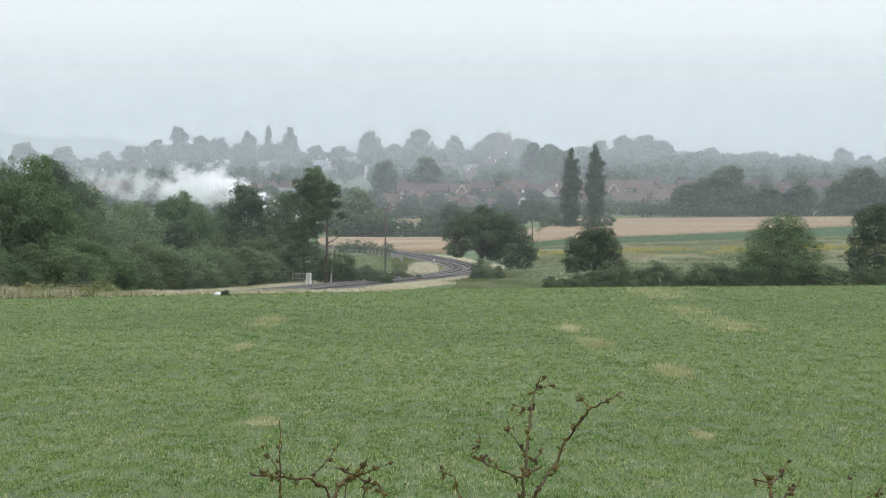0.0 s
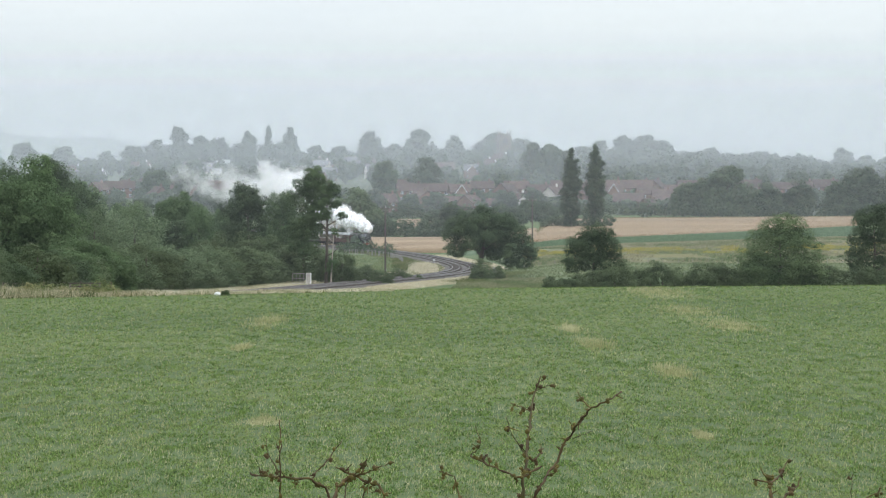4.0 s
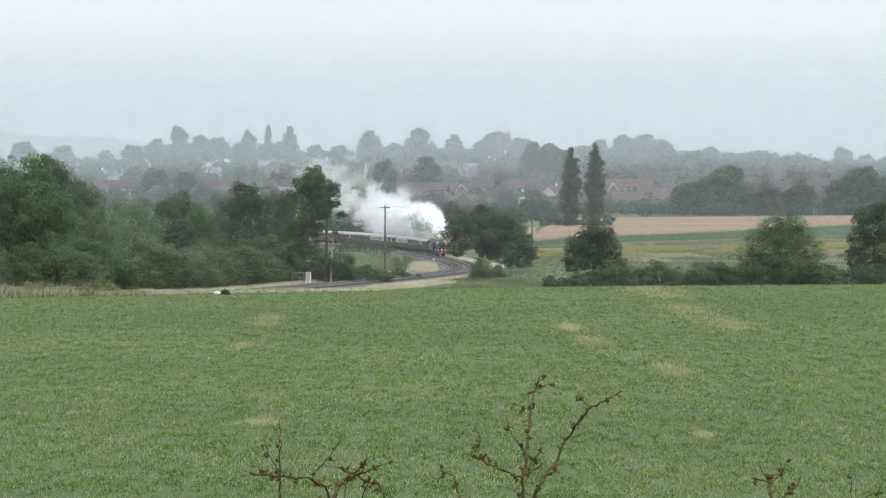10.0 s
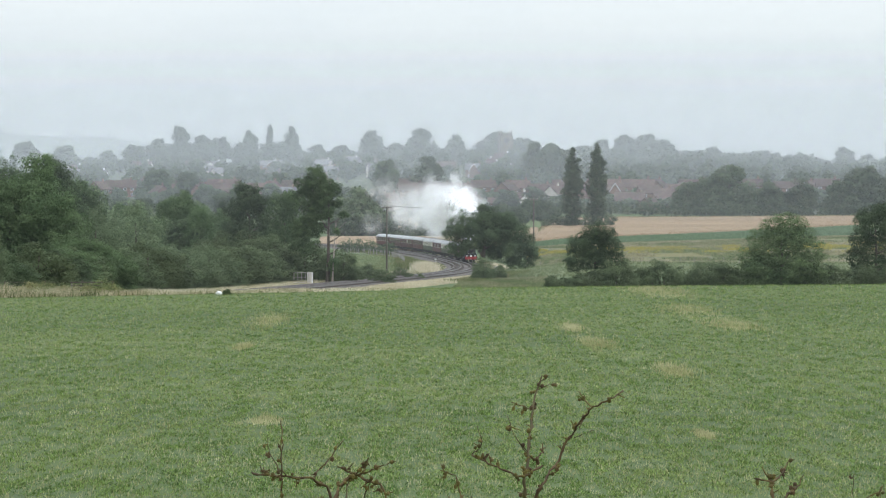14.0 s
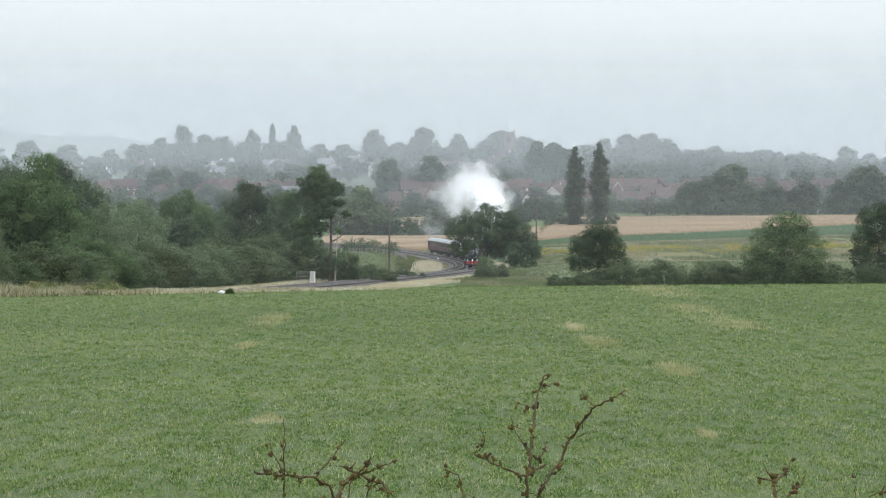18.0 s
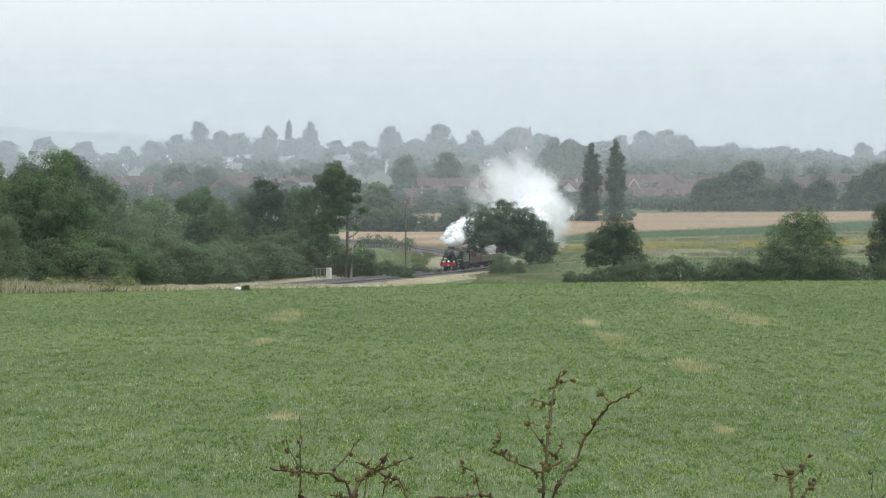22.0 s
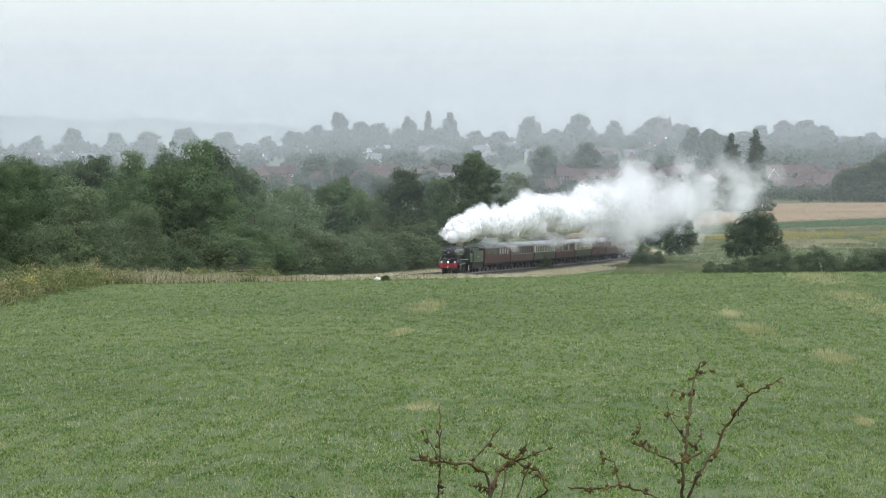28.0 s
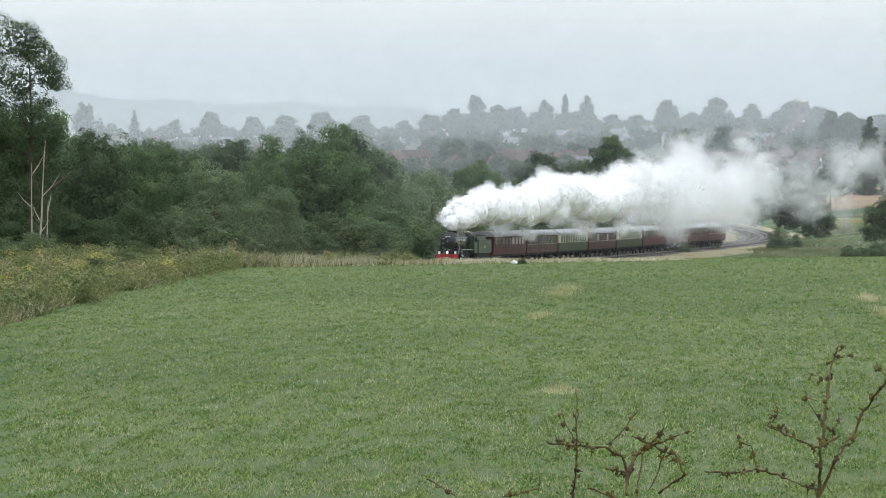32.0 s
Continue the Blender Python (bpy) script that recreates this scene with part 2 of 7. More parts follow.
LINE_Y += 1051.95 - LINE_Y[i0]
rise_smooth = np.interp(LINE_S, RISE_AT, RISE)
LINE_Z = np.convolve(np.pad(rise_smooth, 20, mode="edge"), np.ones(41) / 41, mode="valid")


def line(s, side=0.0):
    """The place on the railway s metres along it, side metres to the left of the way of travel, at rail height, and the heading."""
    x, y, z, h = (np.interp(s, LINE_S, a) for a in (LINE_X, LINE_Y, LINE_Z, turn_line))
    return x - side * np.sin(h), y + side * np.cos(h), z, h


# ---- the lie of the land ----
FALL_Y = (-300, 0, 3, 20, 50, 60, 4900)
FALL_Z = (8.8, 8.8, 8.7, 7.0, 5.75, 5.67, 5.67)
VALE_Y = (-300, 250, 350, 500, 700, 900, 1100, 1400, 1560, 1650, 1800, 2100, 2500, 2700, 3200, 4900)
VALE_Z = (2.0, 1.4, 0.6, -0.5, 0.2, 2.0, 4.3, 8.6, 11.0, 16.0, 20.5, 31.0, 46.0, 50.0, 46.0, 40.0)


def smoothstep(a, b, v):
    t = np.clip((v - a) / (np.asarray(b) - a), 0, 1)
    return t * t * (3 - 2 * t)


def field_end(x):
    """How far from the camera the pasture ends."""
    return np.interp(x, (-80, -40, -28, -17, 0, 15, 30, 90), (235, 215, 205, 214, 230, 238, 244, 256))


def land(x, y):
    x, y = np.asarray(x, dtype=float), np.asarray(y, dtype=float)
    bank = smoothstep(0, 9, np.interp(y, (60, 100, 122, 155, 191, 240), (-19, -22.5, -24.6, -26.6, -28.2, -30)) - x) * smoothstep(70, 100, y) * 0.4
    field = bank + np.interp(y, FALL_Y, FALL_Z) + 0.015 * np.sin(x / 9 + y / 31)
    vale = np.interp(y, VALE_Y, VALE_Z)
    far = smoothstep(1500, 2300, y)
    hollow = 1.6 * smoothstep(34, 6, x) * smoothstep(840, 930, y) * (1 - smoothstep(1500, 1580, y))   # low ground beyond the bend
    vale = vale - hollow - far * 7 * smoothstep(-60, -420, x) + far * 2 * np.sin(x / 130) - far * 10 * smoothstep(110, 340, x)
    beyond = smoothstep(0, 62, y - field_end(x))
    left = smoothstep(-35, -52, x) * smoothstep(60, 110, y)
    out = np.maximum(beyond, left)
    return field * (1 - out) + vale * out


def near_line(x, y):
    """Distance to the railway and its height there."""
    x, y = np.atleast_1d(x).astype(float), np.atleast_1d(y).astype(float)
    step = slice(None, None, 4)
    lx, ly, lz = LINE_X[step] , LINE_Y[step], LINE_Z[step]
    best, hz = np.full(x.shape, 1e9), np.zeros(x.shape)
    for a, b, c in zip(lx, ly, lz):
        d = (x - a) ** 2 + (y - b) ** 2
        nearer = d < best
        best[nearer], hz[nearer] = d[nearer], c
    return np.sqrt(best), hz


def ground_z(x, y):
    """Height of the finished ground: the land, cut or banked to the railway."""
    x, y = np.atleast_1d(x).astype(float), np.atleast_1d(y).astype(float)
    z = land(x, y)
    d, hz = near_line(x, y)
    w = 1 - smoothstep(6.5, np.interp(y, (330, 460), (13.0, 22.0)), d)
    return z * (1 - w) + (hz - 0.75) * w


def gz(x, y):
    return float(ground_z(x, y)[0])


def out_at(mrad, d):
    """Ground plan: a place by its bearing (thousandths to the right of the first aim) and distance ahead."""
    return mrad / 1000 * d, d


rows_y = np.concatenate([np.linspace(-300, 40, 18), np.arange(46, 420, 4.0), np.arange(424, 1150, 8.0), np.arange(1170, 2800, 30.0), np.linspace(2850, 4900, 14)])
fan = np.sign(np.linspace(-1, 1, 181)) * np.abs(np.linspace(-1, 1, 181)) ** 1.5
grid_x = fan[None, :] * (0.55 * np.abs(rows_y) + 130)[:, None]
grid_y = np.repeat(rows_y[:, None], 181, axis=1)
grid_z = ground_z(grid_x.ravel(), grid_y.ravel())
nr, nc = grid_x.shape
cell = (np.arange(nr - 1)[:, None] * nc + np.arange(nc - 1)[None, :]).ravel()
ground = raw("ground", np.stack([grid_x.ravel(), grid_y.ravel(), grid_z], 1), np.stack([cell, cell + 1, cell + nc + 1, cell + nc], 1), M["meadow"], smooth=True)
tagged(ground, "open green farmland falling to the railway and rising to a hill", "ground", kind="structure")


def lie_on(name, corners, mat, label, height=0.0, steps=(40, 12), category="field"):
    """A sheet of crop over the ground between four corners (bearing, distance), standing height metres high."""
    c = [Vector((*out_at(*q), 0)) for q in corners]
    u, v = np.linspace(0, 1, steps[0] + 1), np.linspace(0, 1, steps[1] + 1)
    uu, vv = np.meshgrid(u, v)
    x = (c[0].x * (1 - uu) + c[1].x * uu) * (1 - vv) + (c[3].x * (1 - uu) + c[2].x * uu) * vv
    y = (c[0].y * (1 - uu) + c[1].y * uu) * (1 - vv) + (c[3].y * (1 - uu) + c[2].y * uu) * vv
    z = ground_z(x.ravel(), y.ravel()).reshape(x.shape)
    lift = np.full(x.shape, height)
    top = np.stack([x, y, z + lift], -1)
    edge = np.zeros(x.shape, dtype=bool)
    edge[0], edge[-1], edge[:, 0], edge[:, -1] = True, True, True, True
    top[..., 2] = np.where(edge, z - 0.3, top[..., 2])
    n = steps[0] + 1
    cells = (np.arange(steps[1])[:, None] * n + np.arange(steps[0])[None, :]).ravel()
    ob = raw(name, top.reshape(-1, 3), np.stack([cells, cells + 1, cells + n + 1, cells + n], 1), mat)
    return tagged(ob, label, category, kind="structure")


def lie_between(name, near, far, mat, label, height, steps=(90, 14), category="field"):
    """A sheet of crop between a crooked near edge and a crooked far edge, each given by places (bearing, distance)."""
    rows = []
    for edge in (near, far):
        at = np.linspace(0, 1, steps[0] + 1)
        along = np.linspace(0, 1, len(edge)) if len(edge) == 2 else (np.array([q[0] for q in edge]) - edge[0][0]) / (edge[-1][0] - edge[0][0])
        rows.append((np.interp(at, along, [q[0] / 1000 * q[1] for q in edge]), np.interp(at, along, [q[1] for q in edge])))
    v = np.linspace(0, 1, steps[1] + 1)[:, None]
    x, y = (rows[0][k][None, :] * (1 - v) + rows[1][k][None, :] * v for k in (0, 1))
    z = ground_z(x.ravel(), y.ravel()).reshape(x.shape) + height
    z[0] -= height + 0.2
    z[-1] -= height + 0.2
    y[1] = y[0] + 0.4
    y[-2] = y[-1] - 0.4
    n = steps[0] + 1
    cells = (np.arange(steps[1])[:, None] * n + np.arange(steps[0])[None, :]).ravel()
    return tagged(raw(name, np.stack([x, y, z], -1).reshape(-1, 3), np.stack([cells, cells + 1, cells + n + 1, cells + n], 1), mat), label, category, kind="structure")


# ---- fields ----
lie_between("wheat_field", ((-34, 1072), (-20, 1006), (-12, 968), (0, 945), (12, 965), (25.5, 995)), ((-34, 1124), (-13, 1122), (2, 1130), (25.5, 1200)), M["wheat"], "ripe golden wheat in a sloping field", 0.7)
lie_on("wheat_field", ((20, 966), (113, 1235), (114, 1438), (30, 1400)), M["wheat"], "ripe golden wheat in a sloping field", 0.78)
lie_on("wheat_field", ((-13, 1230), (-2, 1230), (-2, 1500), (-13, 1500)), M["wheat"], "small patch of ripe wheat between hedges", 0.6, steps=(10, 10))
lie_on("crop_field", ((25, 890), (113, 1066), (113, 1232), (25, 977)), M["beet"], "green root crop in a long strip", 0.4)
lie_on("crop_field", ((4, 905), (25, 893), (25, 977), (4, 938)), M["beet"], "green root crop in a long strip", 0.4)
lie_on("hay_field", ((22, 735), (128, 735), (127, 800), (22, 780)), M["hay"], "rough bleached grass along the field edge", 0.5, steps=(40, 4))
lie_on("hay_field", ((22, 780), (127, 800), (126, 985), (22, 850)), M["flowers"], "rough grass yellow with flowers", 0.55)
lie_on("hay_field", ((22, 850), (126, 985), (126, 1062), (22, 888)), M["hay"], "strip of bleached rough grass beside the crop", 0.5, steps=(40, 5))
lie_on("rough_pasture", ((10, 600), (132, 590), (130, 733), (14, 733)), M["rough_pasture"], "pale rough pasture behind the hedge", 0.3, steps=(40, 8))
lie_on("meadow", ((-26, 645), (-12.5, 640), (-12.5, 792), (-27, 800)), M["paddock"], "small yellow-green meadow beside the railway", 0.5, steps=(60, 60))
lie_on("hillside", ((-230, 1500), (140, 1500), (140, 2800), (-230, 2800)), M["hill"], "dark rough slopes and gardens of the town hill", 0.35, steps=(60, 40), category="hill")

# ---- railway ----
line_s = np.arange(-396.0, 1030.0, 4.0)


def ribbon(name, profile, mat, s=line_s, label="", category="", parent=None, smooth=False, kind="structure"):
    """A strip along the line with a cross-section of (side, height) points."""
    cols = []
    for side, up in profile:
        x, y, z, _ = line(s, side)
        cols.append(np.stack([x, y, z + up], -1))
    v = np.stack(cols, 1)
    n, k = len(s), len(profile)
    c = (np.arange(n - 1)[:, None] * k + np.arange(k - 1)[None, :]).ravel()
    ob = raw(name, v.reshape(-1, 3), np.stack([c, c + 1, c + k + 1, c + k], 1), mat, parent, smooth=smooth)
    return tagged(ob, label, category, kind=kind) if label else ob


verge_s = np.arange(150.0, 790.0, 4.0)
ribbon("grass_verge", ((3.1, -0.92), (3.6, -0.70), (7.4, -0.66), (8.2, -0.95)), M["verge"], verge_s, "strip of bleached grass litter beside the railway", "verge")
ribbon("grass_verge", ((-6.6, -0.92), (-7.1, -0.70), (-12.5, -0.66), (-13.3, -0.95)), M["verge"], verge_s[88:], "strip of bleached grass litter beside the railway", "verge")
# the train's own track is at side 0, the other one on its right
trackbed = ribbon("railway_trackbed", ((3.2, -1.0), (2.2, -0.28), (-5.7, -0.28), (-6.7, -1.0)), M["ballast"], label="grey stone ballast of a double railway line", category="trackbed")
for side in (0.72, -0.72, -2.69, -4.13):
    ribbon("rail", ((side - 0.07, -0.15), (side - 0.036, -0.02), (side - 0.036, 0.0), (side + 0.036, 0.0), (side + 0.036, -0.02), (side + 0.07, -0.15)), M["rail"], parent=trackbed)
sv, sf = [], []
for track in (0.0, -3.41):
    for s in np.arange(-60, 760, 0.7):
        x, y, z, h = line(s, track)
        a, b = np.array([np.cos(h), np.sin(h)]), np.array([-np.sin(h), np.cos(h)])
        k = len(sv)
        for du, dv, up in ((-0.13, -1.25, -0.3), (0.13, -1.25, -0.3), (0.13, 1.25, -0.3), (-0.13, 1.25, -0.3), (-0.11, -1.23, -0.16), (0.11, -1.23, -0.16), (0.11, 1.23, -0.16), (-0.11, 1.23, -0.16)):
            q = np.array([x, y]) + a * du + b * dv
            sv.append((q[0], q[1], z + up))
        sf += [(k + i, k + j, k + m, k + n) for i, j, m, n in ((4, 5, 6, 7), (0, 1, 5, 4), (1, 2, 6, 5), (2, 3, 7, 6), (3, 0, 4, 7))]
tagged(raw("sleepers", sv, sf, M["sleeper"], trackbed), kind="stuff")


# ---- grass and weeds ----
def blades(name, xy, mat, height, width, label, category="grass", lean=0.35, per=3, seed=1, lift=0.0):
    """Tufts of narrow blades standing on the ground."""
    r = np.random.default_rng(seed)
    n = len(xy)
    base = np.repeat(np.column_stack([xy, ground_z(xy[:, 0], xy[:, 1]) - 0.02 + lift]), per, axis=0)
    n *= per
    base[:, :2] += r.normal(0, width * 2.0, (n, 2))
    hgt = np.repeat(np.broadcast_to(height, len(xy)), per) * r.uniform(0.5, 1.25, n)
    ang = r.uniform(0, math.pi, n)
    wid = width * r.uniform(0.6, 1.4, n)
    side = np.column_stack([np.cos(ang), np.sin(ang) * 0.5, np.zeros(n)]) * wid[:, None]
    tip = base + np.column_stack([r.normal(0, lean, n) * hgt, r.normal(0, lean, n) * hgt, hgt])
    v = np.stack([base - side, base + side, tip], 1).reshape(-1, 3)
    f = np.arange(3 * n).reshape(-1, 3)
    return tagged(raw(name, v, f, mat), label, category, kind="stuff")


def in_view(r, n, y0, y1, left=-0.205, right=0.125):
    """Places spread over the open field in front of the camera."""
    y = np.sqrt(r.uniform(y0 ** 2, y1 ** 2, n))
    return np.column_stack([r.uniform(left, right, n) * y, y])


r = np.random.default_rng(11)
y = 52 * (275 / 52) ** r.uniform(0, 1, 330000)
xy = np.column_stack([r.uniform(-0.205, 0.125, len(y)) * y, y])
edge_x = np.interp(xy[:, 1], (60, 100, 122, 155, 191, 240), (-19, -22.5, -24.6, -26.6, -28.2, -30))
xy = xy[(xy[:, 1] < field_end(xy[:, 0]) + 6) & (xy[:, 0] > edge_x - 0.5)]
tuft = np.array([noise.noise((a * 2.6, b * 0.4, 5.0)) + 0.6 * noise.noise((a * 5.0, b * 0.7, 9.0)) for a, b in xy])
size = np.interp(xy[:, 1], (50, 100, 260), (0.045, 0.058, 0.088)) * np.clip(1 + 0.9 * tuft, 0.45, 2.0)
blades("pasture_grass", xy, M["pasture_blade"], size, 0.016, "short grazed pasture grass over a broad field", per=3, seed=3, lean=0.95)
# darker tussocks that the cattle leave
y = 54 * (262 / 54) ** np.random.default_rng(14).uniform(0, 1, 5200)
xy = np.column_stack([np.random.default_rng(15).uniform(-0.205, 0.125, len(y)) * y, y])
xy = xy[(xy[:, 1] < field_end(xy[:, 0])) & (xy[:, 0] > np.interp(xy[:, 1], (60, 100, 122, 155, 191, 240), (-18, -21.5, -23.6, -25.6, -27.2, -29)))]
blades("pasture_tussocks", np.repeat(xy, 3, axis=0) + np.random.default_rng(16).normal(0, 1, (3 * len(xy), 2)) * (0.09, 0.16), M["tussock"], np.interp(np.repeat(xy[:, 1], 3), (50, 260), (0.06, 0.12)), 0.014, "darker ungrazed tussocks scattered over the pasture", per=3, seed=17, lean=0.6)
# pale dead grass in loose patches
patch = np.array([[noise.noise((x * 0.09, y * 0.05, 3.1)) + 0.45 * noise.noise((x * 0.35, y * 0.2, 7.7)) for x, y in in_view(np.random.default_rng(5), 9000, 54, 262)]]).ravel()
xy = in_view(np.random.default_rng(5), 9000, 54, 262)
xy = xy[(patch > 0.5) & (xy[:, 1] < field_end(xy[:, 0])) & (xy[:, 0] > -27)]
blades("dead_grass_tufts", xy, M["dead"], np.interp(xy[:, 1], (50, 260), (0.07, 0.13)), 0.012, "pale dead grass in loose tufts across the pasture", per=4, seed=6)
y = 54 * (262 / 54) ** np.random.default_rng(8).uniform(0, 1, 60000)
xy = np.column_stack([np.random.default_rng(9).uniform(-0.2, 0.125, len(y)) * y, y])
xy = xy[(xy[:, 1] < field_end(xy[:, 0])) & (xy[:, 0] > np.interp(xy[:, 1], (60, 100, 122, 155, 191, 240), (-18, -21.5, -23.6, -25.6, -27.2, -29)))]
blades("pale_grass_blades", xy, M["dead"], np.interp(xy[:, 1], (50, 260), (0.085, 0.15)), 0.007, "pale dry blades scattered through the pasture", per=2, seed=10)
for mrad, d, w, deep in ((55.5, 236, 1.1, 7), (58.5, 218, 1.2, 6), (66, 179, 0.8, 4), (78.3, 154, 0.7, 3), (41.5, 133, 0.4, 2.4), (34.8, 151, 0.25, 2), (62.8, 110, 0.32, 1.6), (70.5, 78, 0.1, 0.5), (-47.7, 161, 0.5, 4), (-54.8, 129, 0.15, 1), (-49, 83, 0.2, 0.6)):
    c = out_at(mrad, d)
    xy = np.random.default_rng(int(mrad) + 99).normal(0, 1, (int(140 + 420 * w), 2)) * (w * 0.9, deep * 1.5) + c
    xy = xy[xy[:, 1] < field_end(xy[:, 0]) - 1]
    blades("dead_grass_patch", xy, M["dead"], 0.17 if d > 100 else 0.11, 0.012, "bleached patch of taller dry grass in the pasture", per=3, seed=int(d))


def beside(r, n, s0, s1, side0, side1):
    s = r.uniform(s0, s1, n)
    x, y, z, h = line(s, r.uniform(side0, side1, n))
    return np.column_stack([x, y])


r = np.random.default_rng(21)
blades("dry_verge_grass", beside(r, 16000, 380, 770, -12.0, -7.2), M["straw"], 0.75, 0.03, "tall bleached grass along the railway", per=3, seed=22)
blades("dry_verge_grass", beside(r, 16000, 400, 650, 3.4, 9.0), M["straw"], 0.42, 0.03, "tall bleached grass along the railway", per=3, seed=23)
blades("dry_verge_grass", beside(r, 5000, 150, 330, 3.2, 6.5), M["straw"], 0.6, 0.03, "tall bleached grass along the railway", per=3, seed=24)
rr = np.random.default_rng(29)
md = np.column_stack([rr.normal(-4.9, 1.5, 3200), rr.normal(694, 12, 3200)])
md = md[md[:, 0] < -1.6]
blades("dry_grass_clump", np.column_stack([md[:, 0] / 1000 * md[:, 1], md[:, 1]]), M["straw"], 1.7, 0.045, "tall thick clump of bleached grass inside the bend", per=3, seed=30, lean=0.22)
blades("dry_verge_grass", beside(r, 4000, 300, 420, -7.4, -5.6), M["straw"], 0.5, 0.04, "bleached grass at the edge of the ballast", per=3, seed=41)
blades("green_verge_weeds", beside(r, 5000, 260, 470, -10.0, -5.8), M["weed"], 0.6, 0.05, "green and brown weeds at the edge of the ballast", per=3, seed=42)
blades("dry_verge_grass", beside(r, 9000, 430, 540, 3.2, 8.0), M["straw"], 0.5, 0.03, "pale bleached grass along the railway", per=3, seed=43)
blades("green_verge_weeds", beside(r, 15000, 150, 600, -19.0, -7.5), M["weed"], 0.7, 0.05, "green and brown weeds on the railway verge", per=3, seed=26)
blades("green_verge_weeds", beside(r, 4000, 380, 490, 6.5, 12), M["weed"], 0.6, 0.05, "green and brown weeds on the railway verge", per=3, seed=27)

# standing growth that roughens the far fields: seed heads, flowers and crop rows
def over(r, n, corners):
    u, v = r.uniform(0, 1, n), r.uniform(0, 1, n)
    c = [np.array(out_at(*q)) for q in corners]
    return (c[0][None] * (1 - u)[:, None] + c[1][None] * u[:, None]) * (1 - v)[:, None] + (c[3][None] * (1 - u)[:, None] + c[2][None] * u[:, None]) * v[:, None]


def thin_out(xy, scale, level, seed):
    keep = np.array([noise.noise((a * scale, b * scale * 0.35, seed)) + 0.5 * noise.noise((a * scale * 3, b * scale, seed + 4)) for a, b in xy])
    return xy[keep > level]


r = np.random.default_rng(61)
HAY = ((22, 737), (127, 740), (126, 1060), (22, 886))
blades("bleached_field_grass", thin_out(over(r, 20000, HAY), 0.05, -0.05, 1.0), M["hay_stem"], 0.62, 0.05, "bleached seeding grass in uneven drifts over the rough field", per=3, seed=62, lift=0.4)
blades("green_field_grass", thin_out(over(r, 26000, HAY), 0.06, 0.0, 8.0), M["field_green"], 0.6, 0.06, "green docks and grass in drifts over the rough field", per=3, seed=63, lift=0.4)
blades("yellow_field_flowers", thin_out(over(r, 20000, ((22, 800), (127, 830), (126, 960), (22, 842))), 0.07, 0.0, 14.0), M["ragwort"], 0.5, 0.06, "drifts of yellow flowers in the rough field", "flower", per=2, seed=64, lift=0.55)
blades("crop_leaves", over(r, 22000, ((22, 892), (113, 1068), (113, 1230), (22, 972))), M["crop_leaf"], 0.45, 0.1, "broad green leaves of the root crop", "crop", per=2, seed=65, lift=0.35)
blades("rough_pasture_grass", over(r, 14000, ((12, 600), (132, 592), (130, 733), (14, 733))), M["field_green"], 0.4, 0.04, "uneven green grass in the rough pasture behind the hedge", per=3, seed=66, lift=0.25)
blades("lineside_rough_grass", over(r, 20000, ((-4, 440), (36, 430), (30, 600), (6, 594))), M["field_green"], 0.4, 0.04, "rough uneven grass between the pasture and the railway bend", per=3, seed=71)
blades("lineside_dry_grass", thin_out(over(r, 9000, ((-4, 440), (36, 430), (30, 600), (6, 594))), 0.08, 0.1, 21.0), M["hay_stem"], 0.5, 0.03, "bleached stems in the rough grass by the bend", per=3, seed=72)
blades("bleached_field_edge", over(r, 5000, ((22, 884), (126, 1058), (126, 1066), (22, 892))), M["hay_stem"], 0.6, 0.05, "pale line of uncut grass along the crop", per=3, seed=67, lift=0.4)
blades("wheat_ears", over(r, 22000, ((20, 968), (113, 1236), (114, 1436), (30, 1398))), M["wheat_ear"], 0.5, 0.06, "upright ears roughening the wheat", "crop", per=2, seed=68, lift=0.5)
blades("paddock_grass", over(r, 5000, ((-26, 645), (-12.5, 640), (-12.5, 792), (-27, 800))), M["field_green"], 0.3, 0.05, "rough tufts in the little paddock", per=3, seed=69, lift=0.4)
blades("paddock_bank_growth", over(r, 5000, ((-13.5, 700), (-9.5, 690), (-9, 800), (-12.5, 805))), M["weed"], 1.1, 0.07, "tall green and brown weeds along the paddock fence", per=3, seed=70)

# the overgrown bank that closes the pasture on the railway side
r = np.random.default_rng(31)
ey = r.uniform(92, 206, 60000)
wave = np.array([0.9 * noise.noise((0.0, q * 0.12, 2.0)) + 0.5 * noise.noise((0.0, q * 0.45, 6.0)) for q in ey])
ex = wave + np.interp(ey, (60, 100, 122, 155, 191, 240), (-19, -22.5, -24.6, -26.6, -28.2, -30)) - 13 * r.uniform(0, 1, len(ey)) ** 1.4
ey2 = r.uniform(0, 1, 26000)
ex2 = np.interp(ey2, (0, 1), (-31, -3))
ey2 = field_end(ex2) + r.uniform(-1.5, 5, len(ex2))
xy = np.concatenate([np.column_stack([ex, ey]), np.column_stack([ex2, ey2])])
r.shuffle(xy)
dry = r.uniform(0, 1, len(xy)) < np.interp(xy[:, 0], (-34, -27, -20, -3), (0.15, 0.22, 0.5, 0.75))
dry |= (xy[:, 1] > 204) & (r.uniform(0, 1, len(xy)) < 0.5)
xy = np.concatenate([xy[~dry], xy[dry]])
third = int((~dry).sum())
tall = np.array([0.8 + 0.75 * noise.noise((a * 0.34, b * 0.3, 1.0)) + 0.5 * noise.noise((a * 0.9, b * 0.9, 4.0)) for a, b in xy]) * np.interp(xy[:, 0], (-34, -28, -23, -18, -3), (1.1, 0.95, 0.78, 0.48, 0.28))
